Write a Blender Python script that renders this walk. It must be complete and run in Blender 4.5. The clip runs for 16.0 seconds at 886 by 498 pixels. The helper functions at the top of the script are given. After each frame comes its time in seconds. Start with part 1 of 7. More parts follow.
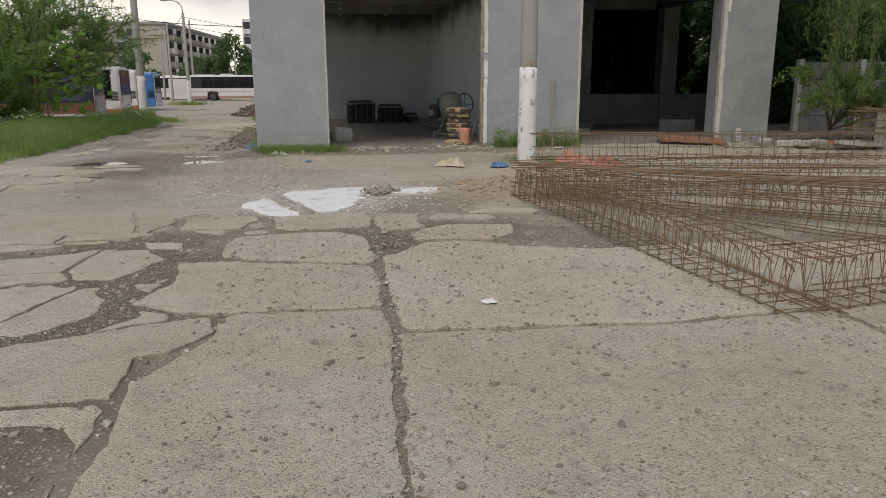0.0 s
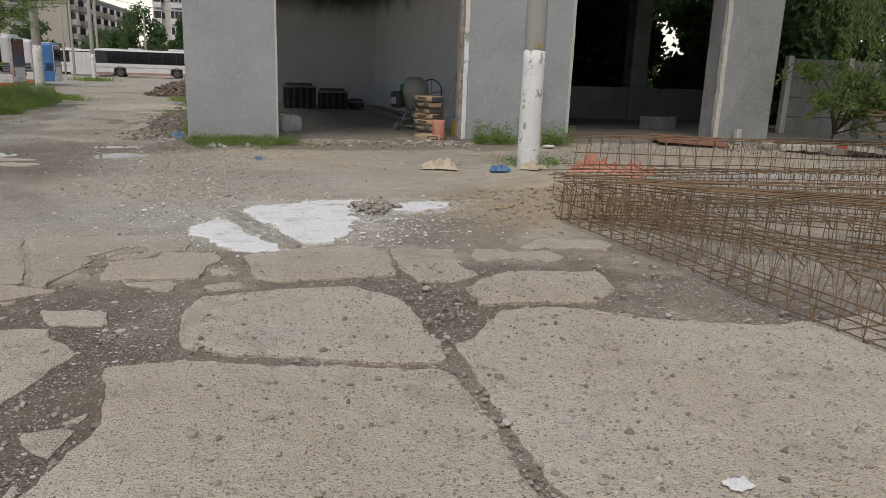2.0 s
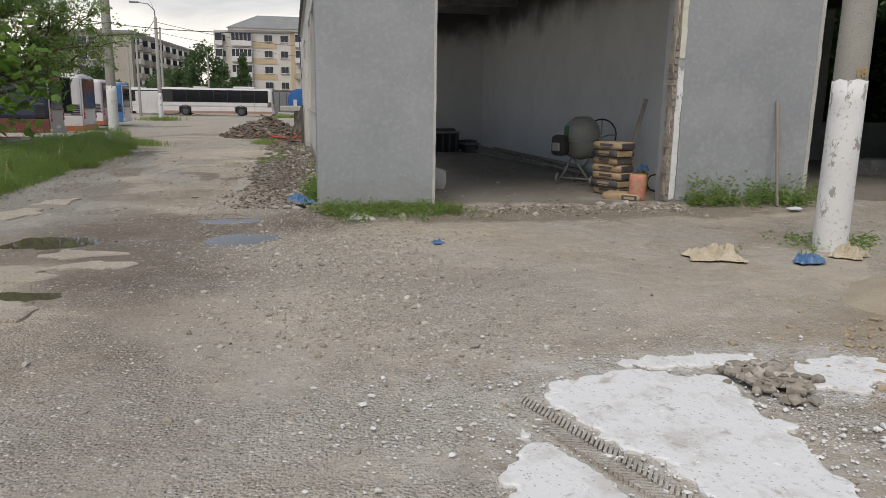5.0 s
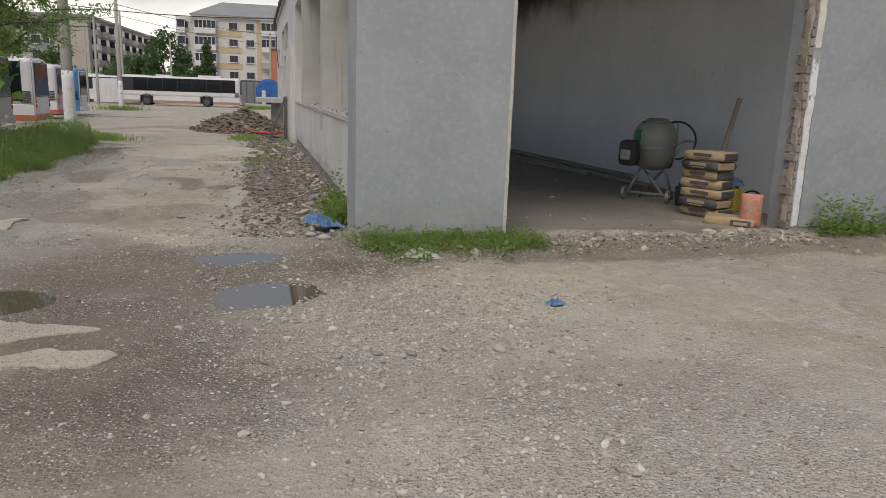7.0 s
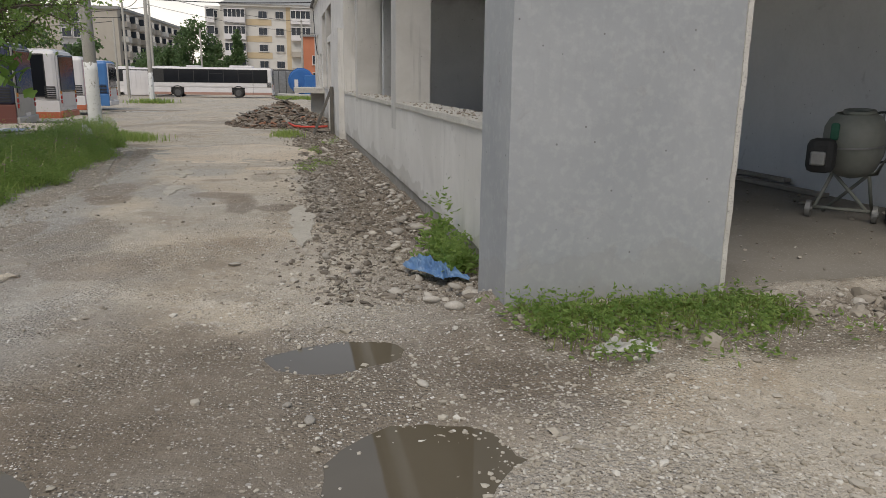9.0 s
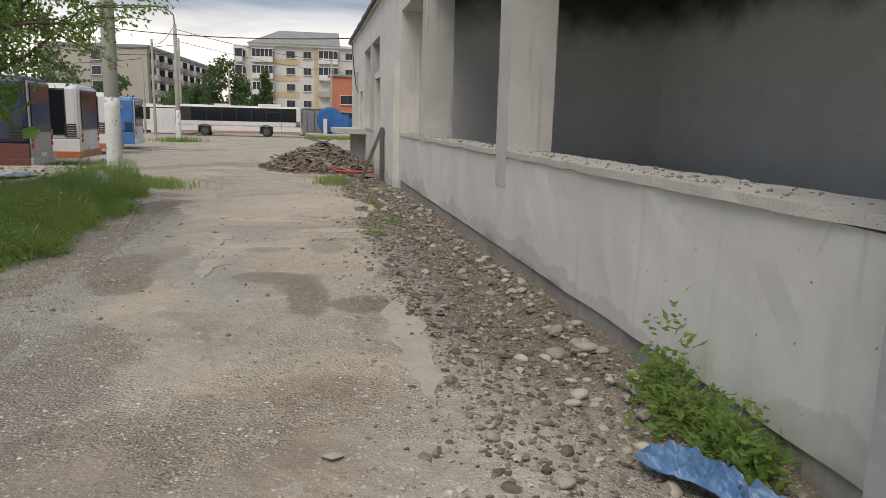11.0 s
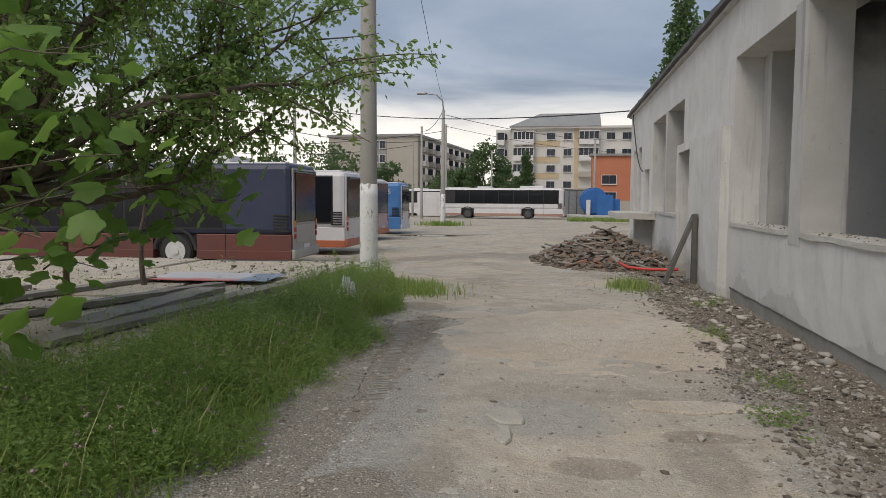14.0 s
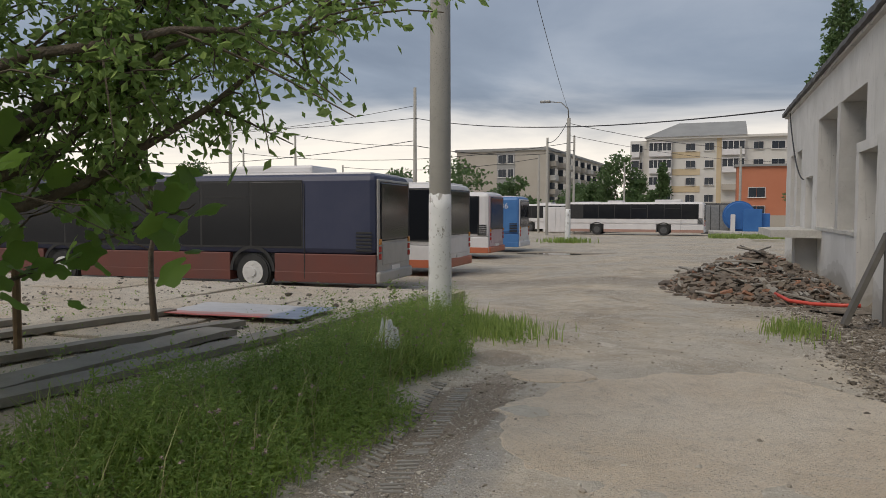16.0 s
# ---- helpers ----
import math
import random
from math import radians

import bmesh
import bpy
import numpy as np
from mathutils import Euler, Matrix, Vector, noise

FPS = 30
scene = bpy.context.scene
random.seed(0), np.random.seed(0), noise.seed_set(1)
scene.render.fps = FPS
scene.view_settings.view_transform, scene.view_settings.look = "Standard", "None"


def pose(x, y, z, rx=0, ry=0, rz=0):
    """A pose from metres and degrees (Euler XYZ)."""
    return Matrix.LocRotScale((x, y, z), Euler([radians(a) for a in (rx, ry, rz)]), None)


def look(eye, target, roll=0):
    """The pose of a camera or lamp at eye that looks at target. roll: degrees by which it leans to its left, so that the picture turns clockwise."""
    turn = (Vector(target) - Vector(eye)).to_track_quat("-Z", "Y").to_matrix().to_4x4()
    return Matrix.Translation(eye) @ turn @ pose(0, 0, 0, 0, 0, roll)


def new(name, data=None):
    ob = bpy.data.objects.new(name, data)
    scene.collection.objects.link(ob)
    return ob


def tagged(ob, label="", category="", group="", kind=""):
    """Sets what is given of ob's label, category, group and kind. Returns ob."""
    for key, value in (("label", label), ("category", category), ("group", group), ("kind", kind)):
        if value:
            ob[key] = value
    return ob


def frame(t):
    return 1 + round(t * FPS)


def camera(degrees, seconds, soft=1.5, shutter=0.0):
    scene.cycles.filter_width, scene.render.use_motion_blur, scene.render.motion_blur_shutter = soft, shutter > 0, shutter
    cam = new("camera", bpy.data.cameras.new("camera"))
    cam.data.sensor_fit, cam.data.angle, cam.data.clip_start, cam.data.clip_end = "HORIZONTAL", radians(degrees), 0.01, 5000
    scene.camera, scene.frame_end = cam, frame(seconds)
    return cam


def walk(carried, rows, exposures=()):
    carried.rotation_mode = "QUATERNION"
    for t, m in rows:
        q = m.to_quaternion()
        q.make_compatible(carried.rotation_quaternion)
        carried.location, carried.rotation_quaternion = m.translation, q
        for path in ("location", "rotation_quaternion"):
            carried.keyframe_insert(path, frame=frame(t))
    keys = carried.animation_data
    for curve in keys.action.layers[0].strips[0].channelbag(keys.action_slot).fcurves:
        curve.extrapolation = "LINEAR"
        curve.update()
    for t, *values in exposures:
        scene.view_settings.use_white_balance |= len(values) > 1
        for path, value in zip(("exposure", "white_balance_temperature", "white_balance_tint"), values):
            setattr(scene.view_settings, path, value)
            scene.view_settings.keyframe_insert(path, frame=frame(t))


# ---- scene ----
cam = camera(63.0, 16.0, soft=0.6)
METRES, EYE, TILT, LEAN, TURN = 24.97, 1.65, 0.0, 0.0, -8.8
ROWS = [
    (0.0, 0.0, 0.0, 0.0, -0.04, -13.0, 0.16),
    (0.5, -0.0143, 0.0286, -0.0004, -0.38, -11.38, -0.34),
    (1.0, -0.0242, 0.057, -0.0011, -2.98, -12.63, 0.56),
    (1.5, -0.0372, 0.0855, -0.0022, -3.52, -10.43, -0.84),
    (2.0, -0.0459, 0.1147, -0.0031, -6.33, -13.92, -1.96),
    (2.5, -0.057, 0.1431, -0.0029, -6.33, -12.59, -2.1),
    (3.0, -0.0693, 0.1713, -0.002, -6.01, -12.86, -1.9),
    (3.5, -0.083, 0.2008, -0.0018, -5.63, -12.42, -1.86),
    (4.0, -0.0978, 0.2274, -0.0017, -6.08, -14.04, -1.45),
    (4.5, -0.1107, 0.2561, -0.0022, -5.3, -13.8, -1.11),
    (5.0, -0.1281, 0.2828, -0.0001, -2.68, -11.63, -0.91),
    (7.5, -0.1865, 0.4241, -0.0011, -5.77, -12.13, -2.09),
    (8.0, -0.1988, 0.4529, -0.0005, -3.83, -12.46, -1.78),
    (8.5, -0.2038, 0.4821, -0.0003, -3.53, -13.18, -1.0),
    (11.0, -0.2543, 0.6371, -0.001, -1.76, -10.11, -1.38),
    (11.5, -0.2659, 0.6648, 0.0022, 0.34, -3.2, -1.84),
    (12.0, -0.2798, 0.6955, 0.0027, 4.04, -1.71, -2.26),
    (12.5, -0.2902, 0.7241, 0.0019, 5.52, -4.45, -1.44),
    (13.0, -0.2982, 0.7522, 0.0027, 9.24, -4.79, -1.26),
    (13.5, -0.3059, 0.7826, 0.0032, 11.31, -4.89, -1.05),
    (14.0, -0.3111, 0.81, 0.0033, 18.04, -4.19, -0.32),
    (14.5, -0.3185, 0.843, 0.0036, 22.06, -2.27, 1.4),
    (15.0, -0.3212, 0.8741, 0.0026, 26.95, -3.1, 0.59),
    (15.5, -0.3266, 0.9059, 0.0019, 28.53, -4.58, 0.56),
    (16.0, -0.3275, 0.9343, 0.0021, 28.49, -3.0, -0.08),
]
walk(cam, [(t, pose(0, 0, EYE, TILT, LEAN, TURN) @ pose(METRES * x, METRES * y, METRES * z, 90 + pitch, roll, yaw)) for t, x, y, z, yaw, pitch, roll in ROWS],
     exposures=((0.0, 0.18, 6950, 11), (4.5, 0.28, 6850, 11), (8.5, 0.35, 6900, 11), (11.0, 0.44, 7000, 11), (12.0, 0.32, 6700, 11), (12.6, 0.34, 6900, 11), (14.0, 0.27, 6850, 11), (16.0, 0.11, 7000, 11)))

# ---- light ----
world = bpy.data.worlds.new("overcast_sky")
world.use_nodes = True
scene.world = world


def build_sky():
    nt = world.node_tree
    nt.nodes.clear()
    N, L = nt.nodes.new, nt.links.new
    out, bg = N("ShaderNodeOutputWorld"), N("ShaderNodeBackground")
    sky = N("ShaderNodeTexSky")
    sky.sky_type = "NISHITA"
    sky.sun_disc = False
    sky.sun_elevation, sky.sun_rotation = radians(48), radians(-20)
    tc, sep = N("ShaderNodeTexCoord"), N("ShaderNodeSeparateXYZ")
    L(tc.outputs["Generated"], sep.inputs[0])
    up = N("ShaderNodeMath"); up.operation = "MAXIMUM"; up.inputs[1].default_value = 0.0
    L(sep.outputs["Z"], up.inputs[0])
    add = N("ShaderNodeMath"); add.operation = "ADD"; add.inputs[1].default_value = 0.09
    L(up.outputs[0], add.inputs[0])
    dx = N("ShaderNodeMath"); dx.operation = "DIVIDE"; L(sep.outputs["X"], dx.inputs[0]); L(add.outputs[0], dx.inputs[1])
    dy = N("ShaderNodeMath"); dy.operation = "DIVIDE"; L(sep.outputs["Y"], dy.inputs[0]); L(add.outputs[0], dy.inputs[1])
    comb = N("ShaderNodeCombineXYZ"); L(dx.outputs[0], comb.inputs[0]); L(dy.outputs[0], comb.inputs[1])
    n1 = N("ShaderNodeTexNoise"); n1.inputs["Scale"].default_value = 0.55; n1.inputs["Detail"].default_value = 7; n1.inputs["Roughness"].default_value = 0.52
    n1.inputs["Distortion"].default_value = 0.4
    L(comb.outputs[0], n1.inputs["Vector"])
    # cloud deck: bright and thin by the horizon, grey-blue overhead
    ramp = N("ShaderNodeValToRGB")
    ramp.color_ramp.elements[0].position, ramp.color_ramp.elements[0].color = 0.32, (0.135, 0.185, 0.275, 1)
    ramp.color_ramp.elements[1].position, ramp.color_ramp.elements[1].color = 0.74, (0.46, 0.53, 0.64, 1)
    mid = ramp.color_ramp.elements.new(0.50); mid.color = (0.235, 0.30, 0.41, 1)
    L(n1.outputs[0], ramp.inputs[0])
    hz = N("ShaderNodeValToRGB")
    hz.color_ramp.interpolation = "EASE"
    hz.color_ramp.elements[0].position, hz.color_ramp.elements[0].color = 0.065, (1, 1, 1, 1)
    hz.color_ramp.elements[1].position, hz.color_ramp.elements[1].color = 0.175, (0, 0, 0, 1)
    wob = N("ShaderNodeMath"); wob.operation = "MULTIPLY_ADD"; wob.inputs[1].default_value = -0.16; L(n1.outputs[0], wob.inputs[0])
    L(sep.outputs["Z"], wob.inputs[2])
    wob2 = N("ShaderNodeMath"); wob2.operation = "ADD"; wob2.inputs[1].default_value = 0.085; L(wob.outputs[0], wob2.inputs[0])
    L(wob2.outputs[0], hz.inputs[0])
    pale = N("ShaderNodeMix"); pale.data_type = "RGBA"
    pale.inputs["B"].default_value = (1.0, 0.96, 0.91, 1)
    L(hz.outputs[0], pale.inputs["Factor"]); L(ramp.outputs[0], pale.inputs["A"])
    dim = N("ShaderNodeVectorMath"); dim.operation = "SCALE"; dim.inputs["Scale"].default_value = 0.1
    L(sky.outputs[0], dim.inputs[0])
    mix = N("ShaderNodeMix"); mix.data_type = "RGBA"; mix.inputs["Factor"].default_value = 0.9
    L(dim.outputs[0], mix.inputs["A"]); L(pale.outputs["Result"], mix.inputs["B"])
    L(mix.outputs["Result"], bg.inputs["Color"])
    bg.inputs["Strength"].default_value = 0.95
    L(bg.outputs[0], out.inputs[0])


build_sky()
sun_data = bpy.data.lights.new("sun", "SUN")
sun_data.energy, sun_data.angle, sun_data.color = 1.75, radians(40), (1.0, 0.95, 0.88)
sun = new("sun", sun_data)
sun.matrix_world = look((-20, -30, 60), (0, 8, 0))

# ---- materials ----


class Nodes:
    """Short-hand for building one node material."""

    def __init__(self, name):
        self.m = bpy.data.materials.new(name)
        self.m.use_nodes = True
        self.t = self.m.node_tree
        self.bsdf = self.t.nodes["Principled BSDF"]
        self.tc = self.t.nodes.new("ShaderNodeTexCoord")
        self.pos = self.tc.outputs["Object"]

    def put(self, sock, value):
        if hasattr(value, "is_linked"):
            self.t.links.new(value, sock)
        elif isinstance(value, tuple) and len(value) == 3 and sock.type == "RGBA":
            sock.default_value = (*value, 1)
        else:
            sock.default_value = value

    def noise(self, scale, detail=4, rough=0.55, vec=None, dist=0.0):
        n = self.t.nodes.new("ShaderNodeTexNoise")
        n.inputs["Scale"].default_value, n.inputs["Detail"].default_value = scale, detail
        n.inputs["Roughness"].default_value, n.inputs["Distortion"].default_value = rough, dist
        self.put(n.inputs["Vector"], vec or self.pos)
        return n.outputs[0]

    def voro(self, scale, feature="F1", vec=None, out="Distance"):
        n = self.t.nodes.new("ShaderNodeTexVoronoi")
        n.feature = feature
        n.inputs["Scale"].default_value = scale
        self.put(n.inputs["Vector"], vec or self.pos)
        return n.outputs[out]

    def math(self, op, a, b=0.0, clamp=False):
        n = self.t.nodes.new("ShaderNodeMath")
        n.operation, n.use_clamp = op, clamp
        self.put(n.inputs[0], a)
        self.put(n.inputs[1], b)
        return n.outputs[0]

    def step(self, v, lo, hi):
        n = self.t.nodes.new("ShaderNodeMapRange")
        n.interpolation_type = "SMOOTHSTEP"
        self.put(n.inputs["Value"], v)
        n.inputs["From Min"].default_value, n.inputs["From Max"].default_value = lo, hi
        return n.outputs[0]

    def mix(self, f, a, b):
        n = self.t.nodes.new("ShaderNodeMix")
        n.data_type = "RGBA"
        self.put(n.inputs["Factor"], f)
        self.put(n.inputs["A"], a)
        self.put(n.inputs["B"], b)
        return n.outputs["Result"]

    def xyz(self, vec=None):
        n = self.t.nodes.new("ShaderNodeSeparateXYZ")
        self.put(n.inputs[0], vec or self.pos)
        return n.outputs

    def stretch(self, sx, sy, sz):
        n = self.t.nodes.new("ShaderNodeMapping")
        n.inputs["Scale"].default_value = (sx, sy, sz)
        self.put(n.inputs["Vector"], self.pos)
        return n.outputs[0]

    def random(self):
        return self.t.nodes.new("ShaderNodeObjectInfo").outputs["Random"]

    def island(self):
        return self.t.nodes.new("ShaderNodeNewGeometry").outputs["Random Per Island"]

    def blob(self, cx, cy, rx, ry, wob, soft=0.25):
        """1 inside an uneven ellipse on the ground, 0 outside."""
        p = self.xyz()
        a = self.math("DIVIDE", self.math("SUBTRACT", p[0], cx), rx)
        b = self.math("DIVIDE", self.math("SUBTRACT", p[1], cy), ry)
        d = self.math("SQRT", self.math("ADD", self.math("MULTIPLY", a, a), self.math("MULTIPLY", b, b)))
        d = self.math("ADD", d, wob)
        return self.math("SUBTRACT", 1.0, self.step(d, 1 - soft, 1 + soft))

    def specks(self, scale, share, size=0.36):
        """1 on single round grains, one for a share of the cells."""
        cell = self.xyz(self.voro(scale, out="Color"))[0]
        grain = self.math("SUBTRACT", 1.0, self.step(self.voro(scale), size * 0.75, size))
        return self.math("MULTIPLY", self.step(cell, 1 - share, 1 - share + 0.03), grain)

    def scaled(self, col, by):
        n = self.t.nodes.new("ShaderNodeVectorMath")
        n.operation = "SCALE"
        self.put(n.inputs[0], col)
        self.put(n.inputs["Scale"], by)
        return n.outputs[0]

    def bump(self, height, strength, distance=0.02):
        n = self.t.nodes.new("ShaderNodeBump")
        n.inputs["Strength"].default_value, n.inputs["Distance"].default_value = strength, distance
        self.put(n.inputs["Height"], height)
        self.put(self.bsdf.inputs["Normal"], n.outputs[0])

    def done(self, color, rough=0.85, metal=0.0):
        self.put(self.bsdf.inputs["Base Color"], color)
        self.put(self.bsdf.inputs["Roughness"], rough)
        self.put(self.bsdf.inputs["Metallic"], metal)
        return self.m


def grainy(name, a, b, big=1.5, fine=30, rough=0.85, bump=0.3, metal=0.0, speck=None, vary=0.0, dist=0.01):
    """A surface of two tones: broad stains and fine grain, with specks and relief."""
    k = Nodes(name)
    broad, grain = k.noise(big, 5, 0.6), k.noise(fine, 3, 0.6)
    f = k.math("ADD", k.math("MULTIPLY", k.step(broad, 0.3, 0.7), 0.65), k.math("MULTIPLY", grain, 0.35))
    col = k.mix(f, a, b)
    if speck:
        col = k.mix(k.step(k.noise(fine * 2.2, 2), 0.60, 0.68), col, speck)
    if vary:
        shade = k.math("ADD", 1 - vary, k.math("MULTIPLY", k.random(), 2 * vary))
        n = k.t.nodes.new("ShaderNodeVectorMath"); n.operation = "SCALE"
        k.put(n.inputs[0], col); k.put(n.inputs["Scale"], shade)
        col = n.outputs[0]
    k.bump(k.math("ADD", grain, k.math("MULTIPLY", broad, 0.5)), bump, dist)
    return k.done(col, k.math("ADD", rough - 0.1, k.math("MULTIPLY", grain, 0.2)), metal)


def plaster_mat(name, a, b, soot=None, streak=0.0, damp=0.0):
    """Cement render with faint trowel clouds, pits and hairline streaks; soot clings to the top where given."""
    k = Nodes(name)
    p = k.xyz()
    clouds, fine = k.noise(0.9, 6, 0.6, dist=0.6), k.noise(14, 4, 0.6)
    col = k.mix(k.step(clouds, 0.3, 0.72), a, b)
    col = k.mix(k.math("MULTIPLY", k.step(fine, 0.45, 0.7), 0.18), col, (0.55, 0.55, 0.54))
    runs = k.noise(1.0, 4, 0.6, k.stretch(5, 5, 0.35))
    col = k.mix(k.math("MULTIPLY", k.step(runs, 0.56, 0.72), streak), col, (0.20, 0.20, 0.20))
    for sc, ang, amt in (((0.7, 1, 9), 1.1, 0.06), ((9, 1, 0.8), 0.4, 0.05)):
        mp = k.t.nodes.new("ShaderNodeMapping")
        mp.inputs["Rotation"].default_value = (0.3, ang, 0.2)
        mp.inputs["Scale"].default_value = sc
        k.put(mp.inputs["Vector"], k.pos)
        scr = k.noise(3.2, 2, 0.4, mp.outputs[0])
        col = k.mix(k.math("MULTIPLY", k.step(scr, 0.77, 0.785), amt), col, (0.16, 0.155, 0.15))
    col = k.mix(k.math("MULTIPLY", k.step(k.noise(2.6, 7, 0.72, dist=1.0), 0.60, 0.68), 0.22), col, (0.25, 0.24, 0.225))
    pits = k.voro(7.0)
    col = k.mix(k.math("SUBTRACT", 1.0, k.step(pits, 0.03, 0.07)), col, (0.17, 0.17, 0.17))
    if damp:
        rag = k.math("ADD", k.math("MULTIPLY", k.noise(0.45, 3), 1.5), k.math("MULTIPLY", k.noise(2.4, 7, 0.65), 0.45))
        low = k.math("SUBTRACT", 1.0, k.step(k.math("ADD", p[2], rag), 1.18, 1.225))
        col = k.mix(k.math("MULTIPLY", low, damp * 0.42), col, (0.30, 0.275, 0.24))
        wetter = k.math("SUBTRACT", 1.0, k.step(k.math("ADD", p[2], rag), 0.90, 1.04))
        col = k.mix(k.math("MULTIPLY", wetter, damp * 0.7), col, (0.27, 0.245, 0.205))
        line = k.math("MULTIPLY", low, k.step(k.math("ADD", p[2], rag), 1.185, 1.215))
        col = k.mix(k.math("MULTIPLY", line, 0.35), col, (0.22, 0.205, 0.18))
        drip = k.noise(1.0, 3, 0.5, k.stretch(16, 16, 0.9))
        col = k.mix(k.math("MULTIPLY", k.math("MULTIPLY", k.step(drip, 0.60, 0.66), k.step(k.math("ADD", p[2], k.math("MULTIPLY", k.noise(3.0), 0.5)), 0.9, 1.4)), 0.4 * damp - 0.12), col, (0.20, 0.19, 0.175))
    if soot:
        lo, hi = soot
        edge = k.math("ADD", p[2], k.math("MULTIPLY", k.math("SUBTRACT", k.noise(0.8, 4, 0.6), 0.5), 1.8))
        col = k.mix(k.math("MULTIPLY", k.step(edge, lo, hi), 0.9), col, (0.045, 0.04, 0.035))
    k.bump(k.math("ADD", clouds, k.math("MULTIPLY", fine, 0.4)), 0.35, 0.012)
    return k.done(col, 0.9)


def ground_mat():
    k = Nodes("yard_dirt")
    w = k.math("MULTIPLY", k.math("SUBTRACT", k.noise(1.3, 6, 0.62), 0.5), 1.5)
    broad, mid, fine = k.noise(0.35, 6, 0.6), k.noise(2.2, 6, 0.65), k.noise(28, 4, 0.7)
    stones = k.voro(46)
    # loose gravel lies in drifts; between them the dirt is trodden smooth
    drift = k.step(k.math("ADD", k.noise(0.55, 6, 0.6, dist=0.5), k.math("MULTIPLY", k.noise(3.0, 6, 0.7), 0.35)), 0.60, 0.74)
    for cx, cy, rx, ry, amt in ((0.7, 16.0, 2.0, 1.1, 0.95), (1.6, 13.6, 1.4, 1.6, 0.6), (-4.4, 27.0, 1.1, 4.5, 0.6)):
        drift = k.math("MULTIPLY", drift, k.math("SUBTRACT", 1.0, k.math("MULTIPLY", k.blob(cx, cy, rx, ry, w, 0.3), amt)))
    for cx, cy, rx, ry in ((-1.9, 15.75, 0.85, 0.75), (-2.4, 14.9, 1.6, 0.5), (-1.0, 13.2, 1.3, 1.0), (-6.3, 25.0, 0.5, 7.0), (-1.9, 29.0, 0.95, 13.0)):
        drift = k.math("MAXIMUM", drift, k.math("MULTIPLY", k.blob(cx, cy, rx, ry, w, 0.4), 0.9))
    tan, grey, pale, wet = (0.50, 0.425, 0.325), (0.42, 0.385, 0.33), (0.60, 0.555, 0.485), (0.17, 0.136, 0.10)
    col = k.mix(k.step(broad, 0.36, 0.64), tan, grey)
    col = k.mix(k.math("MULTIPLY", k.step(mid, 0.52, 0.72), 0.5), col, pale)
    col = k.mix(k.math("MULTIPLY", k.step(k.noise(0.8, 7, 0.68, dist=0.7), 0.50, 0.62), 0.5), col, (0.34, 0.265, 0.185))
    # worn crust: grey bound gravel against trodden tan dirt, and pale scabs of old screed
    crust = k.step(k.noise(1.0, 9, 0.66, dist=1.3), 0.49, 0.53)
    col = k.mix(k.math("MULTIPLY", crust, 0.42), col, (0.35, 0.312, 0.255))
    scab = k.step(k.noise(2.1, 9, 0.7, dist=0.8), 0.615, 0.635)
    col = k.mix(k.math("MULTIPLY", scab, 0.55), col, (0.62, 0.575, 0.505))
    silt = k.step(k.noise(0.75, 9, 0.68, k.stretch(1.0, 0.8, 1), 1.0), 0.57, 0.60)
    col = k.mix(k.math("MULTIPLY", silt, 0.38), col, (0.235, 0.19, 0.14))
    # damp wheel tracks and wet hollows
    for cx, cy, rx, ry, amt in ((1.0, 2.8, 10.0, 5.8, 0.66), (-2.2, 4.4, 1.0, 4.6, 1.0), (-1.9, 29.0, 1.0, 13.0, 0.95), (-2.9, 13.4, 0.7, 3.2, 0.35), (-3.4, 16.6, 1.6, 1.7, 0.65), (-4.9, 16.2, 1.0, 1.4, 0.65),
                               (0.7, 8.0, 1.6, 0.75, 0.6), (1.9, 8.6, 1.3, 0.8, 0.35), (-5.75, 24.6, 0.42, 1.0, 0.7), (-5.5, 25.5, 0.3, 0.6, 0.6), (-4.2, 24.15, 0.5, 0.28, 0.65), (-3.85, 23.4, 0.2, 0.7, 0.7), (-3.35, 23.0, 0.25, 0.3, 0.7), (-3.6, 26.1, 0.25, 0.6, 0.45), (-6.3, 28.6, 0.5, 1.6, 0.8), (-5.5, 21.4, 0.5, 1.2, 0.5), (-3.7, 15.1, 0.9, 1.1, 0.6), (-2.0, 14.2, 1.9, 0.5, 0.6), (-3.6, 14.1, 1.0, 0.8, 0.5), (-0.6, 14.0, 1.0, 0.5, 0.4), (-3.2, 17.2, 0.8, 1.0, 0.55), (-1.1, 14.9, 0.9, 0.35, 0.6), (-4.5, 17.4, 0.8, 1.5, 0.5), (-3.9, 20.2, 1.0, 0.9, 0.35), (-3.4, 11.0, 0.8, 3.5, 0.35), (1.3, 9.9, 0.7, 0.7, 0.55), (-0.9, 9.1, 0.6, 0.3, 0.6), (0.7, 7.4, 0.7, 0.5, 0.6), (-1.6, 7.4, 0.9, 1.9, 0.5),
                               (-4.2, 27.6, 1.3, 0.35, 0.4), (1.2, 17.6, 4.5, 0.55, 0.7), (-6.0, 20.0, 0.8, 2.0, 0.5), (-11.5, 61, 3.0, 1.4, 0.8), (-6.0, 44, 5.0, 1.3, 0.4)):
        col = k.mix(k.math("MULTIPLY", k.blob(cx, cy, rx, ry, w, 0.22), amt), col, wet)
